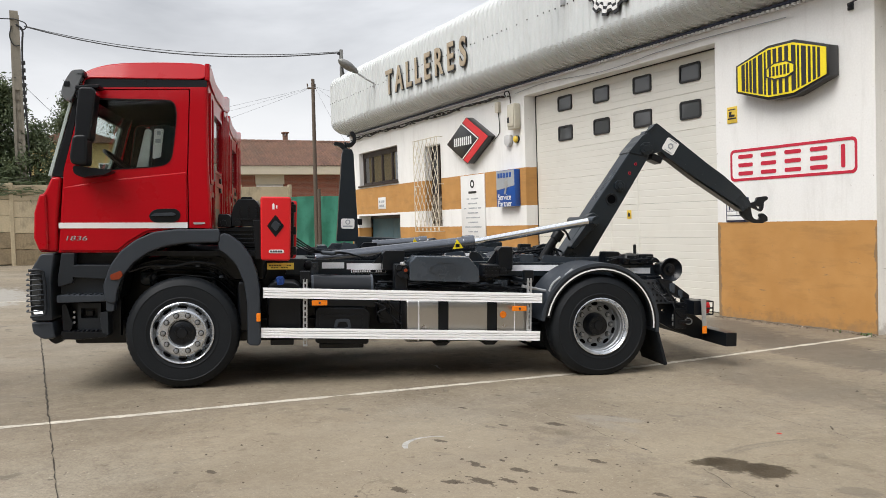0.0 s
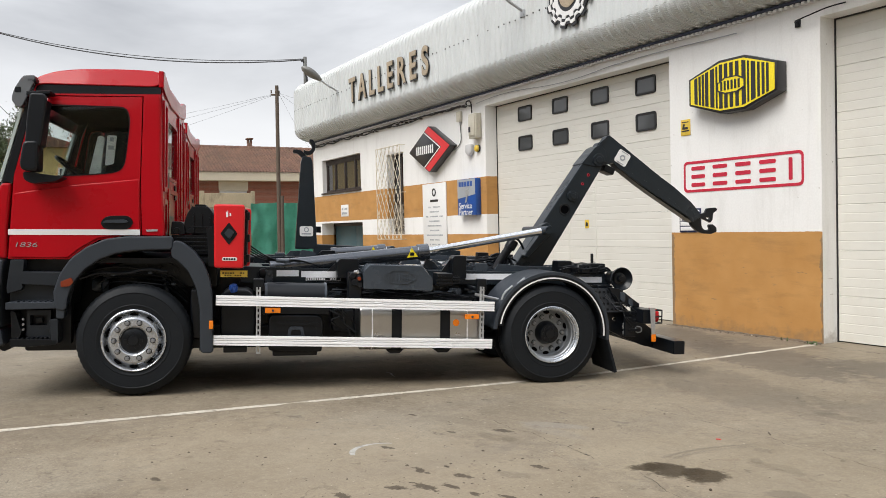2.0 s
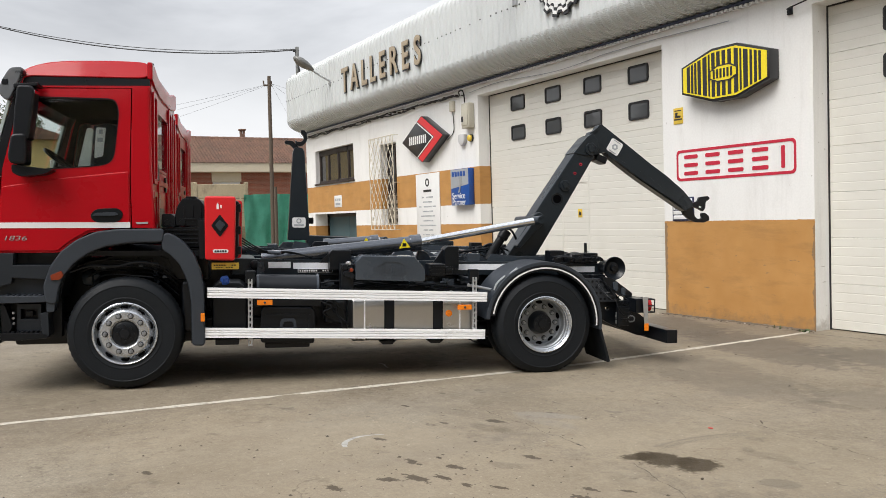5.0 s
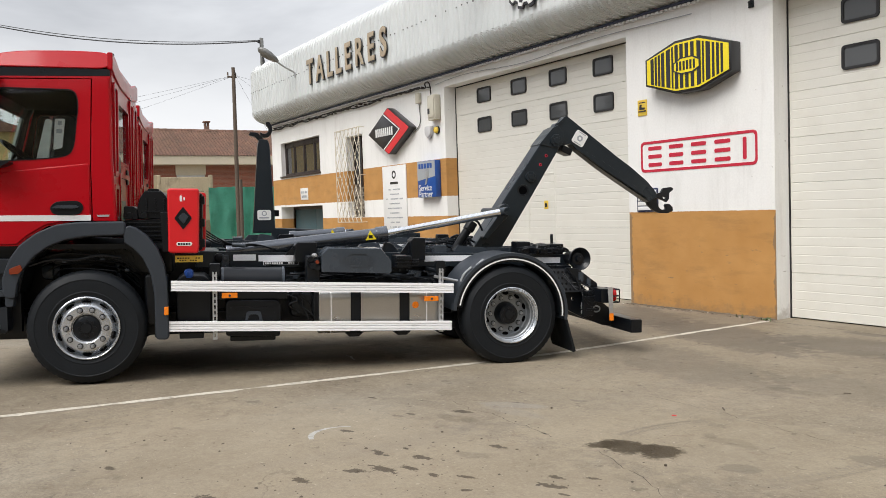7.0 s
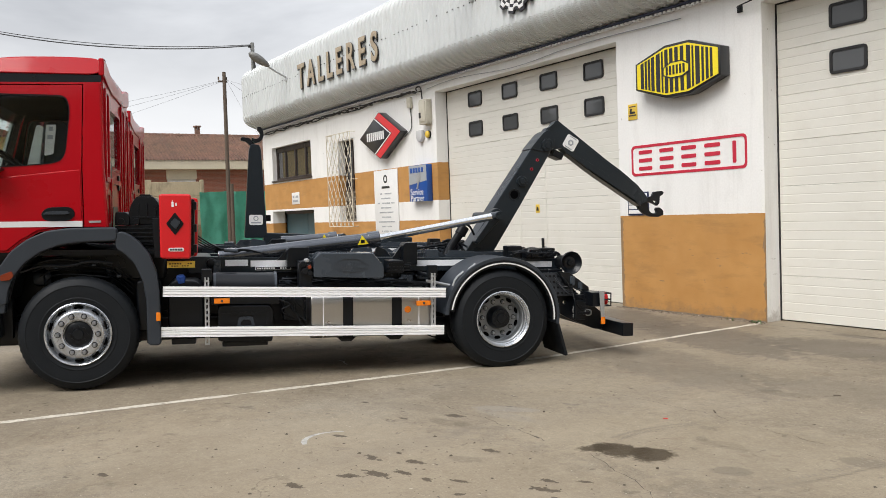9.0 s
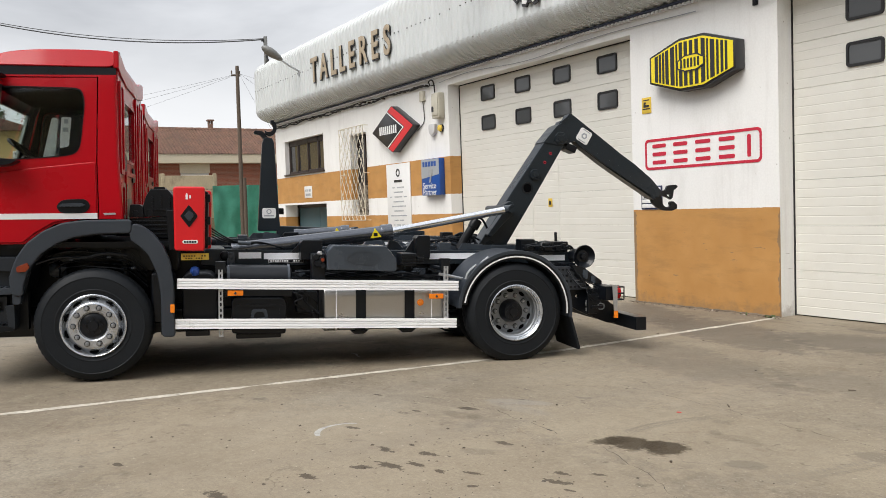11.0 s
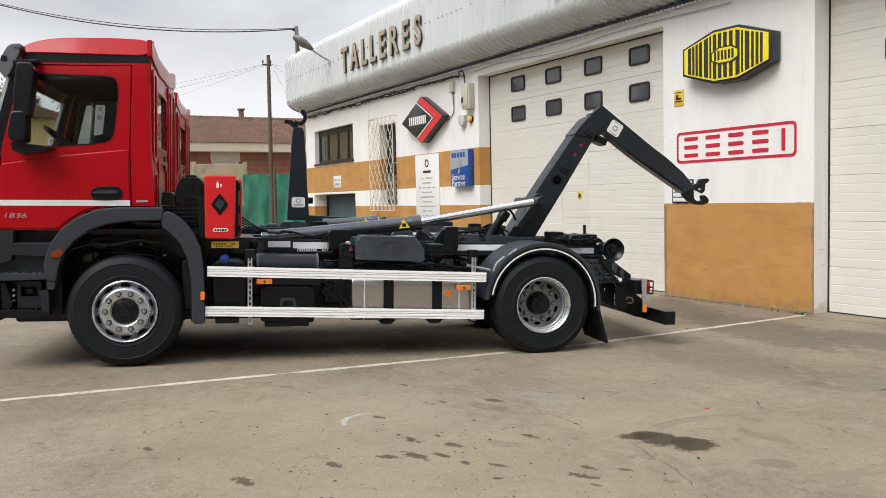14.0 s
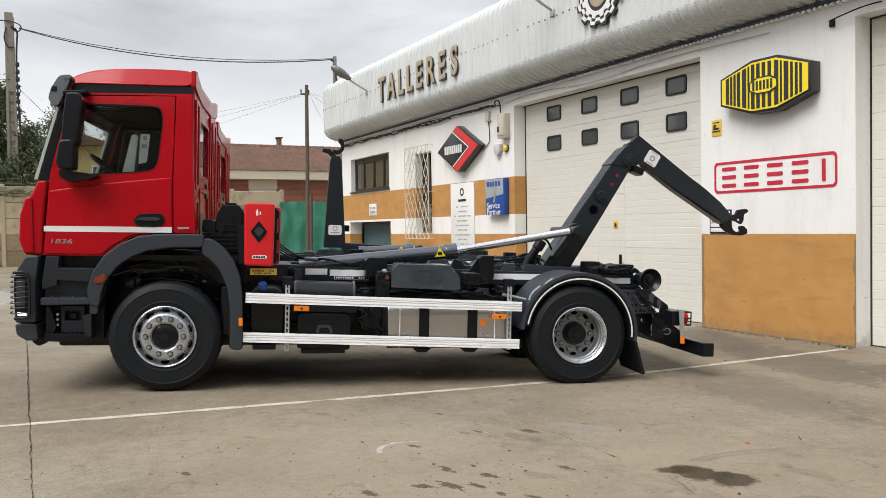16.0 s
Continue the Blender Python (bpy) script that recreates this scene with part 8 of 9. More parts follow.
# side guard: two aluminium beams a side on punched posts
for v0, sgn in ((0.0, 1), (WIDE, -1)):
    for (u0, z0), (u1, z1), hgt in (((0.755, 0.895), (3.565, 0.815), 0.098), ((0.735, 0.505), (3.545, 0.425), 0.095)):
        h = hgt / 2
        sec = [(0.0, -h), (0.0, -h * 0.72), (0.014, -h * 0.66), (0.014, -h * 0.54), (0.0, -h * 0.48), (0.0, -h * 0.1), (0.014, -h * 0.04), (0.014, h * 0.08), (0.0, h * 0.14), (0.0, h * 0.3), (0.014, h * 0.36), (0.014, h * 0.46), (0.0, h * 0.52), (0.0, h), (0.03, h), (0.03, -h)]
        L = math.hypot(u1 - u0, z1 - z0)
        m = Matrix.Translation((u0, v0, z0)) @ Matrix.Diagonal((1, sgn, 1, 1)) @ pose(0, 0, 0, 0, -math.degrees(math.atan2(z1 - z0, u1 - u0)), 0)
        sg_ = part("side_guard", prism(bmesh.new(), sec, 0, L, "x", m=m), ALU, lorry, "ribbed aluminium side guard beam", smooth=0)
        for u in (-0.006, L):
            part("end_cap", box(bmesh.new(), u, u + 0.006, -0.002, 0.032, -h, h, 0, m), BLACK, sg_, smooth=0)
    for u in (1.16, 3.44):
        lo, hi = sorted((v0 + sgn * 0.034, v0 + sgn * 0.07))
        bm = bmesh.new()
        box(bm, u - 0.022, u - 0.008, lo, hi, 0.36, 1.02)
        box(bm, u + 0.008, u + 0.022, lo, hi, 0.36, 1.02)
        for k in range(12):
            box(bm, u - 0.009, u + 0.009, lo, hi, 0.36 + k * 0.056, 0.378 + k * 0.056)
        part("guard_post", bm, GALV, lorry, "punched galvanised guard post", smooth=0)
        bm = bmesh.new()
        rod(bm, (u, v0 + sgn * 0.06, 0.98), (u, v0 + sgn * 0.7, 0.98), 0.025, 8)
        box(bm, u - 0.05, u + 0.05, *sorted((v0 + sgn * 0.06, v0 + sgn * 0.14)), 0.98, 1.1, 0.008)
        part("guard_arm", bm, CHASSIS, lorry)
for u, z in ((1.3, 0.79), (3.33, 0.71)):
    mk = part("side_marker", box(bmesh.new(), u - 0.075, u + 0.075, 0.01, 0.05, z - 0.026, z + 0.026, 0.006), ORANGE_LENS, lorry, "orange side marker lamp")
    part("stud", rod(bmesh.new(), (u, 0.012, z), (u, 0.004, z), 0.012, 8), PLASTIC, mk)

# tanks and boxes on the near side
ab = part("adblue_tank", prism(bmesh.new(), soft_loop([(0.79, 0.42), (1.13, 0.42), (1.13, 0.92), (1.06, 0.99), (0.84, 0.99), (0.79, 0.94)], 0.04), 0.13, 0.62, "y", bevel=0.03), BLACK, lorry, "black plastic additive tank")
cp_ = rod(bmesh.new(), (0.92, 0.15, 0.975), (0.912, 0.125, 1.035), 0.037, 16)
for k in range(6):
    a = k * math.pi / 3
    box(cp_, 0.036, 0.043, -0.008, 0.008, -0.02, 0.02, 0, Matrix.Translation((0.915, 0.135, 1.01)) @ pose(0, 0, 0, 0, 0, math.degrees(a)))
part("cap", cp_, BLUE_CAP, ab, "blue filler cap")
bm = rod(bmesh.new(), (1.2, 0.32, 0.91), (1.86, 0.32, 0.895), 0.145, 28, None, 0.045)
at = part("air_tank", bm, CHASSIS, lorry, "dark grey compressed air tank")
for u in (1.235, 1.83):
    part("strap", lathe(bmesh.new(), [(0.147, -0.012), (0.15, -0.012), (0.15, 0.012), (0.147, 0.012)], (u, 0.32, 0.902), "x", 28), GREY, at)
bm = prism(bmesh.new(), soft_loop([(1.26, 0.38), (1.79, 0.36), (1.8, 0.68), (1.76, 0.725), (1.29, 0.735), (1.26, 0.7)], 0.03), 0.1, 0.6, "y", bevel=0.015)
bt = part("battery_box", bm, BLACK, lorry, "black battery box with a recessed grip")
part("lid_frame", prism(bmesh.new(), soft_loop([(1.3, 0.42), (1.76, 0.41), (1.76, 0.66), (1.3, 0.67)], 0.03), 0.09, 0.105, "y", [soft_loop([(1.33, 0.45), (1.73, 0.44), (1.73, 0.63), (1.33, 0.64)], 0.02)]), BLACK, bt)
part("grip", prism(bmesh.new(), soft_loop([(1.44, 0.5), (1.62, 0.5), (1.6, 0.62), (1.46, 0.62)], 0.03), 0.085, 0.105, "y", [soft_loop([(1.47, 0.53), (1.59, 0.53), (1.57, 0.59), (1.49, 0.59)], 0.02)], bevel=0.004), PLASTIC, bt)
part("battery_shelf", prism(bmesh.new(), [(1.2, 0.74), (1.86, 0.73), (1.86, 0.83), (1.2, 0.84)], 0.16, 0.6, "y", bevel=0.008), CHASSIS, lorry)
bm = bmesh.new()
r2 = random.Random(5)
for k in range(9):
    p0 = Vector((1.84 + r2.uniform(0, 0.1), 0.15 + r2.uniform(0, 0.15), 0.80 + r2.uniform(-0.05, 0.08)))
    p3 = Vector((2.0 + r2.uniform(0, 0.15), 0.15 + r2.uniform(0, 0.2), 0.45 + r2.uniform(0, 0.2)))
    hose(bm, [p0, p0 + Vector((0.12, -0.03, -0.05)), (p0 + p3) / 2 + Vector((r2.uniform(-0.1, 0.1), -0.05, 0)), p3], 0.01, 6, 2)
tagged(part("air_hose", bm, BLACK, lorry, "tangled black air hoses"), kind="stuff")
part("air_dryer", box(bmesh.new(), 1.9, 2.12, 0.2, 0.4, 0.55, 0.78, 0.03), BLACK, lorry)
part("dryer_shelf", box(bmesh.new(), 1.84, 2.15, 0.18, 0.22, 0.4, 0.44, 0.008), BLACK, lorry)
tank = part("fuel_tank", prism(bmesh.new(), soft_loop([(0.11, 0.36), (0.66, 0.36), (0.66, 0.84), (0.11, 0.84)], 0.13, 8), 2.175, 3.445, "x", bevel=0.016), STEEL, lorry, "bare steel fuel tank with black straps")
for u0, u1 in ((2.5, 2.605), (3.01, 3.115)):
    part("strap", prism(bmesh.new(), soft_loop([(0.102, 0.352), (0.668, 0.352), (0.668, 0.848), (0.102, 0.848)], 0.13, 8), u0, u1, "x", [soft_loop([(0.112, 0.362), (0.658, 0.362), (0.658, 0.838), (0.112, 0.838)], 0.13, 8)]), BLACK, tank, "black rubber-backed strap")
for u in (2.3, 3.3):
    part("seam", prism(bmesh.new(), soft_loop([(0.106, 0.356), (0.664, 0.356), (0.664, 0.844), (0.106, 0.844)], 0.13, 8), u - 0.004, u + 0.004, "x", [soft_loop([(0.112, 0.362), (0.658, 0.362), (0.658, 0.838), (0.112, 0.838)], 0.13, 8)]), ALU, tank)
bm = lathe(bmesh.new(), [(0.0, -0.01), (0.012, -0.01), (0.014, -0.007), (0.024, -0.008), (0.034, -0.006), (0.036, 0.0)], (3.18, 0.11, 0.64), "y", 20)
part("reflector", bm, ORANGE_LENS, tank, "round orange reflector")
bm = bmesh.new()
for u in (2.55, 3.06):
    prism(bm, [(u - 0.1, 0.36), (u + 0.1, 0.36), (u + 0.05, 0.315), (u - 0.05, 0.315)], 0.2, 0.6, "y", bevel=0.01)
box(bm, 1.0, 3.5, 0.6, 0.75, 0.4, 0.9, 0.02)
box(bm, 0.82, 1.05, 0.15, 0.55, 0.36, 0.42, 0.01)
box(bm, 1.3, 1.75, 0.2, 0.55, 0.31, 0.37, 0.015)
rod(bm, (3.4, 0.5, 0.42), (3.75, 0.5, 0.42), 0.09, 14)
part("tank_console", bm, CHASSIS, lorry)
vb = part("control_box", prism(bmesh.new(), [(2.205, 0.995), (2.205, 1.18), (2.275, 1.245), (2.82, 1.235), (2.93, 1.1), (2.935, 0.98), (2.9, 0.97)], 0.12, 0.5, "y", bevel=0.015), GREY, lorry, "dark grey control box with a raised emblem")
hexo = [(2.4, 1.125), (2.5, 1.19), (2.66, 1.185), (2.755, 1.12), (2.755, 1.095), (2.66, 1.045), (2.5, 1.05), (2.4, 1.1)]
cxx, czz = 2.578, 1.115
part("emblem", prism(bmesh.new(), hexo, 0.112, 0.122, "y", [[(cxx + (x - cxx) * 0.92, czz + (z - czz) * 0.86) for x, z in hexo]]), GREY, vb, smooth=0)
bm = bmesh.new()
for k in range(9):
    box(bm, 2.455 + k * 0.028, 2.47 + k * 0.028, 0.113, 0.122, 1.08, 1.15)
part("emblem_bars", bm, GREY, vb, smooth=0)
bm = bmesh.new()
for (u, z), r_ in (((2.1, 1.13), 0.03), ((2.16, 1.1), 0.03), ((2.12, 1.06), 0.034), ((2.17, 1.04), 0.028)):
    rod(bm, (u, 0.2, z), (u, 0.13, z), r_, 14, None, 0.006)
box(bm, 2.06, 2.2, 0.2, 0.4, 0.86, 1.16, 0.02)
part("connector", bm, CHASSIS, vb)
part("connector", rod(bmesh.new(), (2.165, 0.13, 1.1), (2.165, 0.115, 1.1), 0.02, 14, None, 0.005), MARKER, vb, "red connector cap")
part("connector", rod(bmesh.new(), (2.12, 0.16, 1.165), (2.15, 0.12, 1.17), 0.02, 14, None, 0.008), GALV, vb)

# pipes, unions and brackets along the frame
rp_ = random.Random(33)
for k in range(7):
    u, z, v = 1.9 + 0.22 * k, 0.86 + rp_.uniform(0, 0.1), rp_.uniform(0.5, 0.7)
    part("air_pipe", hose(bmesh.new(), [(u - 0.2, v, z), (u, v - 0.02, z + rp_.uniform(-0.04, 0.04)), (u + 0.2, v - 0.05, z + rp_.uniform(-0.05, 0.05)), (u + 0.5, v, z + rp_.uniform(-0.04, 0.04))], rp_.uniform(0.006, 0.011), 6, 1), BLACK, lorry)
for u, z, s_ in ((1.98, 0.92, 0.05), (2.95, 0.93, 0.06), (3.1, 0.9, 0.04), (3.3, 0.92, 0.055), (3.48, 0.95, 0.05)):
    bm = box(bmesh.new(), u - s_, u + s_, 0.62, 0.76, z - s_ * 0.8, z + s_ * 0.8, 0.008)
    rod(bm, (u, 0.62, z), (u, 0.57, z), s_ * 0.5, 10)
    rod(bm, (u - s_, 0.66, z), (u - s_ * 1.7, 0.66, z), s_ * 0.3, 8)
    part("valve", bm, GREY, lorry)
for u0 in (3.02, 3.5, 3.72):
    bm = prism(bmesh.new(), soft_loop([(u0, 1.12), (u0 + 0.3, 1.12), (u0 + 0.22, 1.22), (u0 + 0.12, 1.27), (u0 + 0.04, 1.24)], 0.02), 1.2, 1.26, "y", bevel=0.006)
    part("gusset", bm, GREY, lorry)
for k in range(5):
    u0 = 3.3 + 0.1 * k
    part("hydraulic_hose", hose(bmesh.new(), [(u0, 0.95 + 0.04 * k, 1.14), (u0 + 0.1, 0.98 + 0.04 * k, 1.24 + 0.01 * k), (u0 + 0.35, 1.0 + 0.04 * k, 1.27 + 0.012 * k), (u0 + 0.6, 1.02 + 0.04 * k, 1.15)], 0.012, 6, 2), BLACK, lorry)
for u in (1.26, 2.85):
    bm = box(bmesh.new(), u - 0.04, u + 0.04, 0.69, 0.72, 1.0, 1.16, 0.006)
    for z in (1.03, 1.12):
        rod(bm, (u, 0.69, z), (u, 0.67, z), 0.016, 6)
    part("mounting_plate", bm, GREY, lorry)
bm = bmesh.new()
for i in range(11):
    for k in range(3):
        rod(bm, (4.62 + 0.045 * i, 0.601, 0.78 + 0.06 * k), (4.62 + 0.045 * i, 0.593, 0.78 + 0.06 * k), 0.011, 8)
tagged(part("bolt", bm, GREY, lorry), kind="stuff")

# hoses across the front of the subframe
for k in range(4):
    bm = hose(bmesh.new(), [(1.06, 0.35 + 0.05 * k, 1.43 - 0.03 * k), (1.2, 0.4 + 0.05 * k, 1.33 - 0.02 * k), (1.35, 0.5 + 0.06 * k, 1.26), (1.55, 0.6 + 0.06 * k, 1.28 - 0.01 * k), (1.8, 0.75 + 0.06 * k, 1.2)], 0.0075, 7, 2)
    part("hydraulic_hose", bm, BLACK, lorry)
bm = bmesh.new()
for k in range(3):
    rod(bm, (1.33, 0.45 + 0.05 * k, 1.27), (1.46, 0.47 + 0.05 * k, 1.26), 0.02, 8)
part("coupling", bm, GREY, lorry)

# rear mudguards, flaps, lights and under-run beam
def arch(r0, r1, a0, a1, n=28):
    return [(REAR + r1 * math.cos(radians(a0 + (a1 - a0) * i / n)), 0.535 + r1 * math.sin(radians(a0 + (a1 - a0) * i / n))) for i in range(n + 1)] + [(REAR + r0 * math.cos(radians(a1 + (a0 - a1) * i / n)), 0.535 + r0 * math.sin(radians(a1 + (a0 - a1) * i / n))) for i in range(n + 1)]


for v0, v1, near in ((-0.01, 0.64, True), (far(0.64), far(-0.01), False)):
    rf_ = part("rear_mudguard", prism(bmesh.new(), arch(0.605, 0.645, -8, 176), v0, v1, "y", bevel=0.008), PLASTIC, lorry, "dark grey rear mudguard with a white edge")
    lo = v0 - 0.002 if near else v1 - 0.02
    part("side_lip", prism(bmesh.new(), arch(0.55, 0.612, -4, 172), lo, lo + 0.03, "y", bevel=0.006), BLACK, rf_)
    part("white_edge", prism(bmesh.new(), arch(0.571, 0.586, -4, 170), lo - 0.004, lo + 0.002, "y"), WHITE_MARK, rf_, smooth=0)
    fl = prism(bmesh.new(), [(4.80, 0.5), (4.83, 0.5), (4.945, 0.1), (4.915, 0.09)], v0 + 0.01, v1 - 0.02, "y", bevel=0.004)
    part("mud_flap", fl, RUBBER, lorry, "black rubber mud flap")
    bm = bmesh.new()
    for u, z in ((3.72, 1.02), (3.85, 1.1)):
        hose(bm, [(u - 0.07, v0 + 0.05, z - 0.14), (u - 0.04, v0 + 0.05, z - 0.06), (u + 0.05, v0 + 0.05, z + 0.01)], 0.012, 6, 1)
    rod(bm, (3.4, v0 + 0.2, 0.93), (3.68, v0 + 0.2, 0.87), 0.016, 10)
    part("guard_stay", bm, GALV, lorry)
bm = box(bmesh.new(), 5.6, 5.735, 0.0, WIDE, 0.275, 0.425, 0.012)
part("underrun_beam", bm, CHASSIS, lorry, "black steel under-run beam")
for v in (0.5, far(0.58)):
    bm = prism(bmesh.new(), soft_loop([(5.0, 0.95), (5.08, 0.95), (5.26, 0.74), (5.62, 0.47), (5.62, 0.3), (5.5, 0.3), (5.2, 0.42), (4.95, 0.55)], 0.03), v, v + 0.08, "y", [ring(5.12, 0.62, 0.022, 14), soft_rect(5.22, 5.27, 0.5, 0.55, 0.012), soft_rect(5.3, 5.36, 0.47, 0.52, 0.012)], bevel=0.006)
    part("tail_bracket", bm, CHASSIS, lorry)
bm = bmesh.new()
box(bm, 4.95, 5.12, 0.55, far(0.55), 0.75, 1.0, 0.012)
prism(bm, [(5.0, 0.99), (5.14, 0.97), (5.38, 0.8), (5.38, 0.74), (5.1, 0.82)], 0.4, 0.5, "y", bevel=0.01)
box(bm, 5.3, 5.44, 0.14, 0.48, 0.6, 0.76, 0.015)
box(bm, 5.16, 5.3, 0.3, 0.34, 0.44, 0.66, 0.01)
box(bm, 5.2, 5.34, 0.28, 0.3, 0.5, 0.53, 0.005)
part("tail_frame", bm, CHASSIS, lorry)
for v, s in ((0.12, 1), (far(0.12), -1)):
    lo, hi = sorted((v, v + s * 0.24))
    tl = part("tail_light", prism(bmesh.new(), [(y_, z_) for y_, z_ in soft_rect(lo, hi, 0.615, 0.755, 0.06)], 5.44, 5.485, "x", bevel=0.01), RED_LENS, lorry, "red tail lamp in a wire guard")
    g = bmesh.new()
    for z in (0.61, 0.68, 0.75):
        hose(g, [(5.43, lo - 0.012, z), (5.505, lo - 0.012, z), (5.515, lo, z), (5.515, hi, z), (5.43, hi + 0.012, z)], 0.007, 6)
    for y_ in (lo, hi):
        hose(g, [(5.515, y_, 0.61), (5.515, y_, 0.75)], 0.007, 6)
    part("wire_guard", g, BLACK, tl)
    lo, hi = sorted((v - s * 0.03, v - s * 0.02))
    st = part("marker_strip", prism(bmesh.new(), [(5.36, 0.78), (5.42, 0.78), (5.425, 0.42), (5.39, 0.42)], lo, hi, "y"), GALV, lorry, "upright marker strip with an orange tip", smooth=0)
    part("tip", box(bmesh.new(), 5.385, 5.43, lo - 0.003, hi + 0.003, 0.41, 0.49), ORANGE_LENS, st, smooth=0)
bm = bmesh.new()
for k in range(8):
    u = 4.62 + 0.055 * k
    for z in (0.82, 0.9):
        rod(bm, (u, 0.6, z), (u, 0.59, z), 0.014, 8)
box(bm, 4.6, 5.1, 0.6, 0.62, 0.74, 1.0, 0.004)
part("frame_plate", bm, CHASSIS, lorry)
bp_ = part("bolt_plate", box(bmesh.new(), 4.78, 5.2, 0.45, 0.47, 0.7, 0.97, 0.006), PLATE, lorry, "dark plate with rows of bolt holes")
for i in range(8):
    for k in range(4):
        part("bolt_hole", rod(bmesh.new(), (4.815 + 0.05 * i, 0.452, 0.735 + 0.065 * k), (4.815 + 0.05 * i, 0.446, 0.735 + 0.065 * k), 0.015, 8), BLACK, bp_)
bm = box(bmesh.new(), 5.22, 5.36, 0.32, 0.46, 0.6, 0.72, 0.012)
for k in range(3):
    rod(bm, (5.24 + 0.05 * k, 0.32, 0.7), (5.24 + 0.05 * k, 0.3, 0.7), 0.014, 8)
part("junction_box", bm, BLACK, lorry)
bm = box(bmesh.new(), 5.2, 5.3, 0.44, 0.455, 0.52, 0.58, 0.006)
box(bm, 5.2, 5.3, 0.44, 0.455, 0.45, 0.49, 0.006)
part("bracket_plate", bm, GALV, lorry)
for k in range(3):
    part("tail_cable", hose(bmesh.new(), [(4.96, 0.5 - 0.06 * k, 0.92), (5.03, 0.4 - 0.08 * k, 0.8 - 0.03 * k), (5.12, 0.36 - 0.08 * k, 0.82 - 0.04 * k), (5.2, 0.36, 0.8), (5.32, 0.3, 0.7)], 0.006, 6, 2), BLACK, lorry)
for u0, u1, z0, z1 in ((5.14, 5.2, 0.84, 0.93), (5.24, 5.29, 0.79, 0.86), (5.3, 5.33, 0.5, 0.6)):
    part("tail_clamp", box(rod(bmesh.new(), ((u0 + u1) / 2, 0.36, z0), ((u0 + u1) / 2, 0.4, z0), 0.016, 8), u0, u1, 0.38, 0.44, z0, z1, 0.008), GREY, lorry)
part("tail_loop", hose(bmesh.new(), [(5.29, 0.3, 0.555), (5.345, 0.29, 0.55), (5.36, 0.29, 0.52), (5.345, 0.29, 0.49), (5.3, 0.3, 0.485), (5.285, 0.3, 0.52), (5.29, 0.3, 0.555)], 0.008, 6, 1), SHADE_GREY, lorry, "grey shackle loop")
for k in range(4):
    part("tail_cable", hose(bmesh.new(), [(4.98 + 0.04 * k, 0.43, 0.96 - 0.03 * k), (5.08 + 0.03 * k, 0.36, 0.9 - 0.05 * k), (5.14, 0.34 - 0.02 * k, 0.74 - 0.03 * k), (5.28, 0.3, 0.66 - 0.05 * k), (5.36, 0.28, 0.68)], 0.005, 6, 2), BLACK, lorry)
bm = hose(bmesh.new(), [(3.85, 1.3, 1.2), (3.95, 1.05, 1.32), (4.05, 0.98, 1.26), (4.0, 0.95, 1.14)], 0.016, 6, 2)
hose(bm, [(3.8, 1.32, 1.2), (3.88, 1.1, 1.36), (4.0, 1.0, 1.3), (3.95, 0.96, 1.12)], 0.016, 6, 2)
part("hydraulic_hose", bm, BLACK, lorry)

# the second lorry stands beside the first; its arm is stowed
SHIFT = 3.85
second = copy_thing(lorry, TRUCK @ Matrix.Translation((0.06, SHIFT, 0.0)))
for ob in list(second.children):
    base = ob.name.split(".")[0]
    if base in ("extinguisher_box", "yellow_tag", "print_bars", "hydraulic_hose", "coupling"):
        for o in (*ob.children_recursive, ob):
            bpy.data.objects.remove(o)
    elif base in CAB_PARTS:
        ob.location.x -= 0.2
tagged(second, "second red hook-lift lorry with its hook arm stowed", "truck")


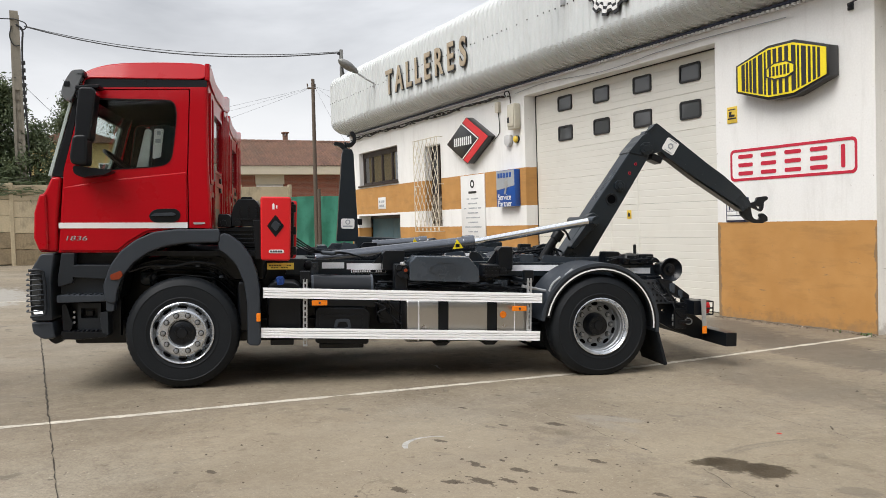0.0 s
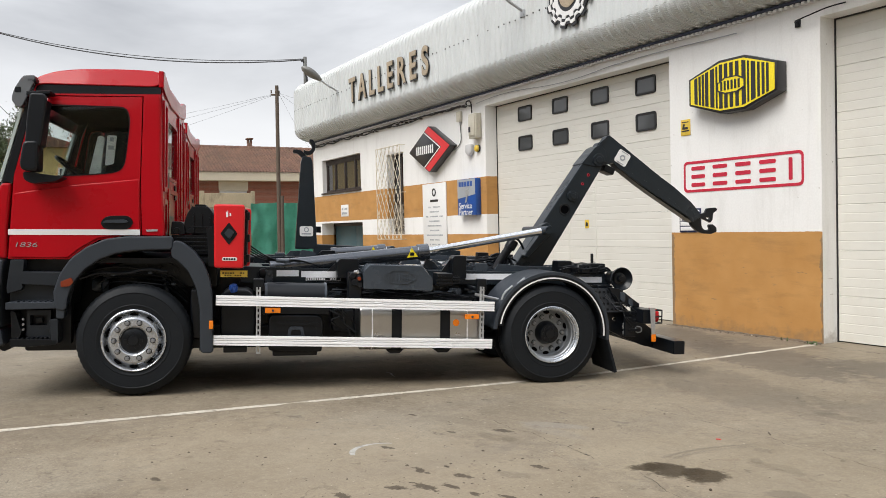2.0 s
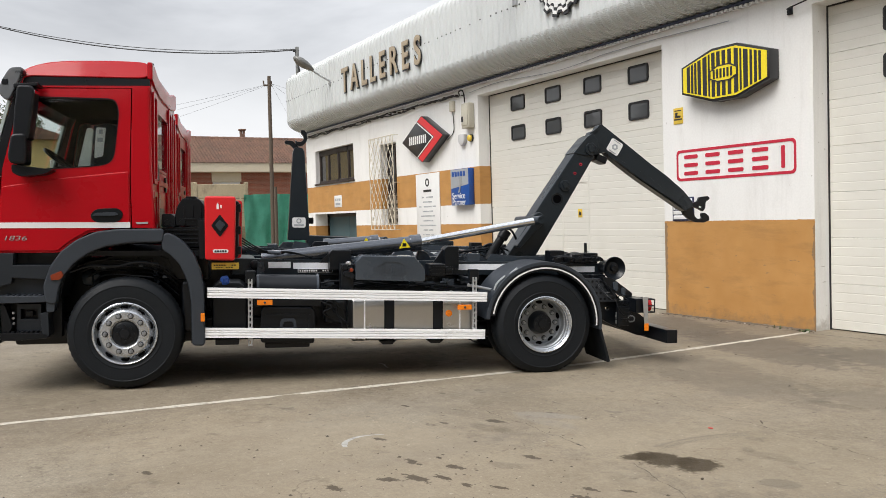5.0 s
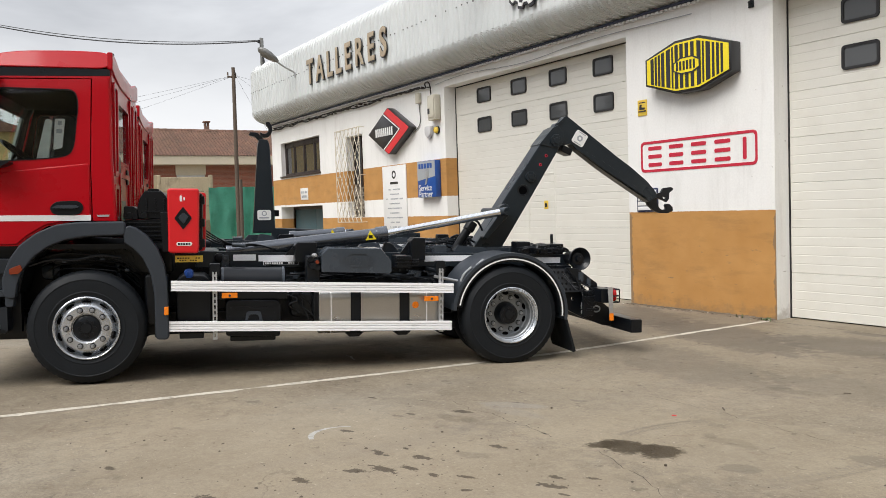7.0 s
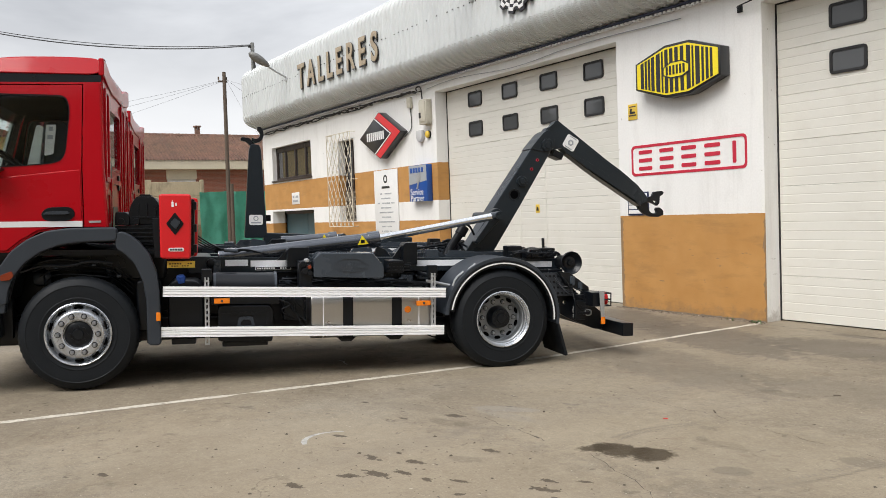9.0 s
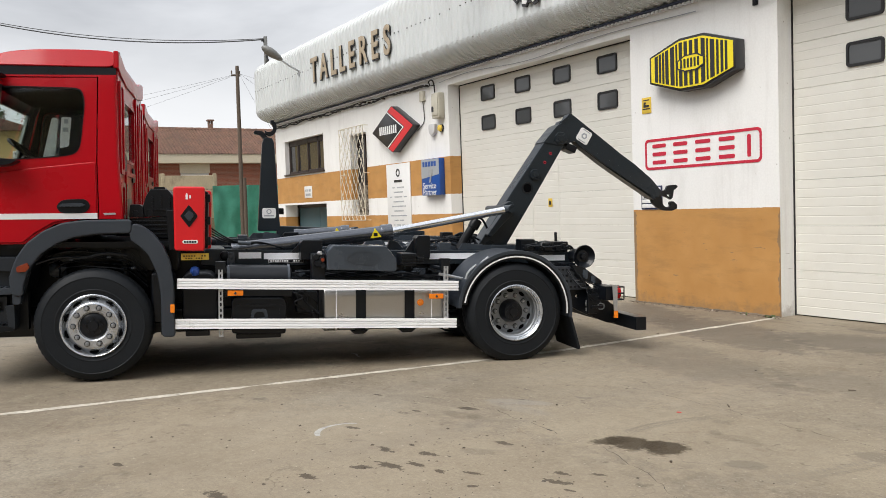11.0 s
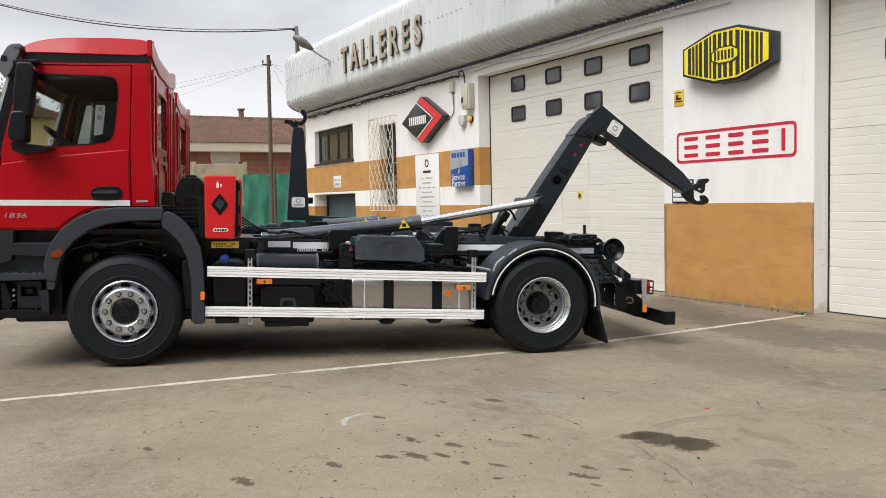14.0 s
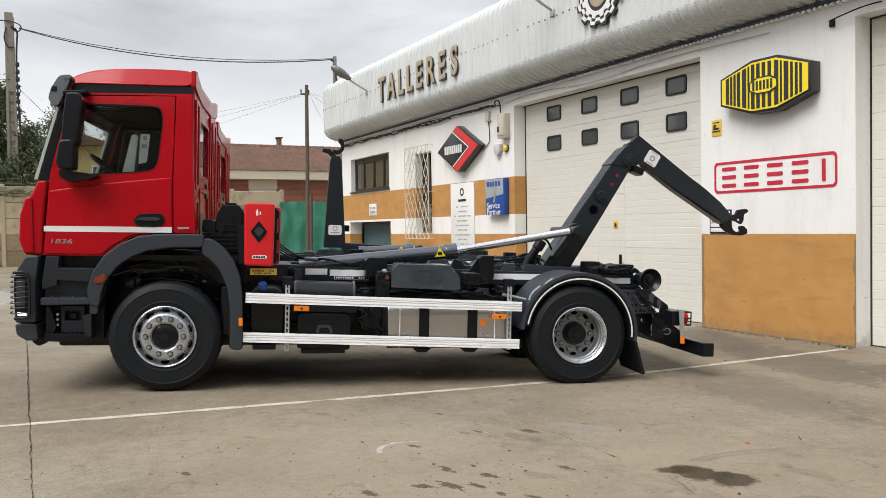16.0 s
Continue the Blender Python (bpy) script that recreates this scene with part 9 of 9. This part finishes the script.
def cylinder(p0, p1, p2, v, owner, tilt_label):
    a, b, c = Vector((p0[0], v, p0[1])), Vector((p1[0], v, p1[1])), Vector((p2[0], v, p2[1]))
    d = (b - a).normalized()
    bm = rod(bmesh.new(), a, b, 0.078, 24)
    rod(bm, b - d * 0.1, b + d * 0.03, 0.09, 24, None, 0.008)
    rod(bm, a - d * 0.05, a + d * 0.06, 0.088, 20, None, 0.01)
    cy_ = part("cylinder", bm, GLOSS_GREY, owner, tilt_label)
    part("piston_rod", rod(bmesh.new(), b, c, 0.043, 20), CHROME, cy_, "chromed piston rod")
    e = rod(bmesh.new(), c - d * 0.09, c + d * 0.02, 0.048, 16, None, 0.01)
    rod(e, (c.x, v - 0.05, c.z), (c.x, v + 0.06, c.z), 0.05, 20, None, 0.008)
    for k in range(6):
        rod(e, (c.x + 0.033 * math.cos(k * 1.047), v - 0.05, c.z + 0.033 * math.sin(k * 1.047)), (c.x + 0.033 * math.cos(k * 1.047), v - 0.058, c.z + 0.033 * math.sin(k * 1.047)), 0.006, 6)
    part("eye", e, GREY, cy_)
    t = b - d * 0.17
    nrm = Vector((d.z, 0, -d.x))
    up = -nrm if nrm.z < 0 else nrm
    c0 = t + Vector((0, -0.081, 0))
    tr = bmesh.new()
    pts = [c0 - d * 0.06 - up * 0.042, c0 + d * 0.06 - up * 0.042, c0 + up * 0.06]
    f = [tr.verts.new(p) for p in pts] + [tr.verts.new(p + Vector((0, 0.03, 0))) for p in pts]
    tr.faces.new(f[:3])
    tr.faces.new(f[3:])
    for i in range(3):
        tr.faces.new((f[i], f[(i + 1) % 3], f[3 + (i + 1) % 3], f[3 + i]))
    wt = part("warning_sign", tr, YELLOW, cy_, "yellow warning triangle", smooth=0)
    part("pictogram_bar", box(bmesh.new(), c0.x - 0.024, c0.x + 0.02, c0.y - 0.004, c0.y, c0.z - 0.025, c0.z + 0.01), BLACK, wt, smooth=0)
    return cy_


def hook(bm, m, y0, y1):
    """The open claw with its safety catch, jaw towards +x of m."""
    claw = [(0.0, 0.09), (0.1, 0.1), (0.06, 0.05), (0.055, -0.02), (0.09, -0.075), (0.16, -0.1), (0.22, -0.075), (0.255, -0.035), (0.33, -0.03), (0.335, -0.11), (0.26, -0.165), (0.16, -0.185), (0.06, -0.16), (-0.02, -0.09), (-0.04, 0.0)]
    return prism(bm, soft_loop(claw, 0.02, 2), y0, y1, "y", m=m, bevel=0.012)


# raised arm of the first lorry
A0, A1 = 1.06, 1.36
arm = part("arm", prism(bmesh.new(), soft_loop([(4.02, 1.08), (4.38, 1.08), (4.425, 1.155), (4.81, 1.78), (5.155, 2.355), (5.19, 2.42), (5.06, 2.585), (5.015, 2.56), (4.535, 1.857)], 0.03, 2), A0, A1, "y", bevel=0.018), ARM_GREY, lorry, "dark grey box-section hook arm")
fold = part("swing_arm", prism(bmesh.new(), soft_loop([(5.10, 2.62), (5.14, 2.69), (5.205, 2.71), (5.242, 2.771), (5.277, 2.784), (5.6, 2.552), (5.933, 2.312), (6.133, 2.18), (6.361, 2.003), (6.485, 1.87), (6.5, 1.81), (6.39, 1.745), (5.80, 2.105), (5.655, 2.2), (5.40, 2.38), (5.33, 2.45), (5.2, 2.41), (5.12, 2.5)], 0.01, 2), A0 + 0.02, A1 - 0.13, "y", bevel=0.008), ARM_GREY, lorry, "dark grey folding jib of the hook arm")
sleeve = [(4.908, 2.423), (4.985, 2.412), (5.10, 2.392), (5.19, 2.415), (5.235, 2.49), (5.215, 2.59), (5.15, 2.665), (5.085, 2.63), (4.965, 2.49)]
part("sleeve", prism(bmesh.new(), soft_loop(sleeve, 0.012, 2), A0 - 0.012, A1 + 0.012, "y", bevel=0.008), ARM_GREY, arm)
part("stiffener", prism(bmesh.new(), soft_loop([(5.41, 2.378), (5.50, 2.352), (5.665, 2.285), (5.78, 2.215), (5.88, 2.165), (6.34, 1.83), (6.36, 1.785), (5.80, 2.12), (5.655, 2.21)], 0.02), A0 - 0.004, A0 + 0.025, "y", bevel=0.005), ARM_GREY, fold)
part("knuckle_rib", prism(bmesh.new(), soft_loop([(5.13, 2.64), (5.16, 2.655), (5.25, 2.735), (5.23, 2.75), (5.15, 2.685)], 0.006), A0 + 0.008, A0 + 0.025, "y", bevel=0.004), ARM_GREY, fold)
for (u, z), r_ in (((5.126, 2.475), 0.08), ((4.80, 2.035), 0.068)):
    bm = prism(bmesh.new(), ring(u, z, r_, 8, 22.5, 382.5)[:8], A0 - 0.032, A0, "y", bevel=0.008)
    rod(bm, (u, A0 - 0.03, z), (u, A0 - 0.045, z), r_ * 0.5, 16, None, 0.006)
    for k in range(4):
        a = radians(45 + 90 * k)
        p = Vector((u + r_ * 0.68 * math.cos(a), A0 - 0.03, z + r_ * 0.68 * math.sin(a)))
        rod(bm, p, p + Vector((0, -0.012, 0)), 0.011, 6)
    part("pin_cap", bm, ARM_GREY, arm)
bm = lathe(bmesh.new(), [(0.0, 0.02), (0.05, 0.02), (0.056, -0.004), (0.07, -0.006), (0.074, 0.006)], (4.71, A0, 1.875), "y", 28)
part("port_ring", bm, CHASSIS, arm)
part("port", lathe(bmesh.new(), [(0.0, -0.003), (0.05, -0.003), (0.052, 0.02)], (4.71, A0, 1.875), "y", 28), HOLE_SHADE, arm)
for u, z in ((5.004, 2.293), (4.931, 2.185)):
    bm = lathe(bmesh.new(), [(0.011, 0.0), (0.011, -0.005), (0.016, -0.005), (0.018, 0.0)], (u, A0, z), "y", 18)
    pg = part("grease_port", bm, SIGN_RED, arm, "small red ring round a dark hole")
    part("port", lathe(bmesh.new(), [(0.0, -0.002), (0.011, -0.002)], (u, A0, z), "y", 14), HOLE_SHADE, pg)
st = part("sticker", prism(bmesh.new(), soft_rect(-0.083, 0.083, -0.083, 0.083, 0.025), -0.004, 0.002, "y", m=Matrix.Translation((5.445, A0 + 0.018, 2.512)) @ pose(0, 0, 0, 0, 30, 0)), SIGN_WHITE, fold, "white maker's sticker", smooth=0)
bm = prism(bmesh.new(), ring(0, 0, 0.04, 6), -0.008, -0.004, "y", [ring(0, 0, 0.02, 6)], m=Matrix.Translation((5.445, A0 + 0.018, 2.512)) @ pose(0, 0, 0, 0, 30, 0))
for k in (-0.068, 0.068):
    box(bm, -0.05, 0.05, -0.008, -0.004, k - 0.005, k + 0.005, 0, Matrix.Translation((5.445, A0 + 0.018, 2.512)) @ pose(0, 0, 0, 0, 30, 0))
part("emblem", bm, SIGN_GREY, st, smooth=0)
bm = box(bmesh.new(), -0.07, 0.07, A0 + 0.03, A0 + 0.22, -0.035, 0.05, 0.012, Matrix.Translation((5.285, 0, 2.36)) @ pose(0, 0, 0, 0, 22, 0))
part("stop_block", bm, BLACK, arm)
jaw = soft_loop([(6.39, 1.75), (6.415, 1.70), (6.485, 1.641), (6.574, 1.608), (6.688, 1.605), (6.759, 1.634), (6.755, 1.686), (6.705, 1.727), (6.66, 1.726), (6.648, 1.698), (6.669, 1.67), (6.636, 1.648), (6.591, 1.655), (6.56, 1.682), (6.546, 1.719), (6.532, 1.80), (6.5, 1.85), (6.43, 1.84)], 0.012, 2)
claw = part("hook", prism(bmesh.new(), jaw, A0 + 0.08, A0 + 0.14, "y", bevel=0.012), CHASSIS, fold, "black forged hook")
bm = prism(bmesh.new(), soft_loop([(6.44, 1.85), (6.523, 1.85), (6.598, 1.87), (6.622, 1.924), (6.735, 1.938), (6.764, 1.916), (6.749, 1.892), (6.707, 1.867), (6.702, 1.785), (6.67, 1.745), (6.608, 1.776), (6.549, 1.795), (6.48, 1.80)], 0.01, 2), A0 + 0.09, A0 + 0.13, "y", [[(6.607, 1.817), (6.663, 1.806), (6.659, 1.776), (6.62, 1.792)]])
part("safety_catch", bm, CHASSIS, claw)
lug = soft_loop([(4.17, 1.32), (4.21, 1.29), (4.41, 1.50), (4.49, 1.57), (4.505, 1.67), (4.45, 1.72), (4.37, 1.68), (4.345, 1.56)], 0.025)
part("cylinder_lug", prism(bmesh.new(), lug, 0.92, A0, "y", bevel=0.012), ARM_GREY, arm)
for v in (0.82,):
    cylinder((1.32, 1.185), (2.985, 1.365), (4.42, 1.625), v, lorry, "dark grey hydraulic lift cylinder")
part("cross_pin", rod(bmesh.new(), (4.42, 0.76, 1.625), (4.42, far(0.76), 1.625), 0.045, 18), ARM_GREY, arm)
bm = bmesh.new()
rod(bm, (3.84, 1.0, 1.16), (4.02, 0.98, 1.44), 0.05, 14)
rod(bm, (4.0, 0.98, 1.4), (4.06, 0.98, 1.5), 0.065, 14, None, 0.01)
hose(bm, [(4.02, 0.98, 1.48), (4.06, 0.96, 1.53), (4.13, 0.98, 1.5), (4.2, 1.05, 1.4)], 0.014, 6, 2)
part("swivel_joint", bm, BLACK, arm)

# stowed arm of the second lorry: flat on the frame, hook mast upright behind the cab
B0, B1 = 1.06, 1.36
flat = part("arm", prism(bmesh.new(), [(1.9, 1.2), (4.3, 1.15), (4.3, 1.29), (1.9, 1.38)], B0, B1, "y", bevel=0.02), ARM_GREY, second, "dark grey hook arm laid flat")
MU = 1.8
mast = part("hook_mast", prism(bmesh.new(), soft_loop([(MU - 0.19, 1.3), (MU + 0.16, 1.3), (MU + 0.14, 1.6), (MU + 0.075, 2.68), (MU + 0.045, 2.76), (MU - 0.085, 2.76), (MU - 0.11, 2.68)], 0.02), B0, B1, "y", bevel=0.02), ARM_GREY, second, "upright dark grey hook mast")
hm = Matrix.Translation((MU + 0.0, 0, 2.82)) @ pose(0, 0, 0, 0, -90, 0) @ Matrix.Diagonal((0.68, 1, 0.68, 1))
part("hook", hook(bmesh.new(), hm, B0 + 0.08, B1 - 0.08), CHASSIS, mast, "black forged hook")
bm = prism(bmesh.new(), soft_loop([(MU - 0.08, 2.74), (MU, 2.76), (MU - 0.1, 2.87), (MU - 0.22, 2.88), (MU - 0.24, 2.83), (MU - 0.15, 2.81)], 0.02), B0 + 0.1, B1 - 0.1, "y", bevel=0.008)
part("safety_catch", bm, CHASSIS, mast)
st = part("sticker", prism(bmesh.new(), soft_rect(MU - 0.12, MU + 0.09, 1.5, 1.66, 0.03), B0 - 0.004, B0 + 0.002, "y"), SIGN_WHITE, mast, "white maker's sticker", smooth=0)
bm = prism(bmesh.new(), ring(MU - 0.015, 1.605, 0.04, 16), B0 - 0.008, B0 - 0.004, "y", [ring(MU - 0.015, 1.605, 0.025, 16)])
box(bm, MU - 0.09, MU + 0.06, B0 - 0.008, B0 - 0.004, 1.53, 1.55)
part("emblem", bm, SIGN_GREY, st, smooth=0)
part("lug", box(bmesh.new(), MU + 0.13, MU + 0.22, B0 + 0.1, B1 - 0.1, 1.56, 1.66, 0.01), BLACK, mast)
for v in (0.82,):
    cylinder((2.2, 1.245), (2.985, 1.305), (3.12, 1.315), v, second, "dark grey hydraulic lift cylinder")
WEIGHTED = False
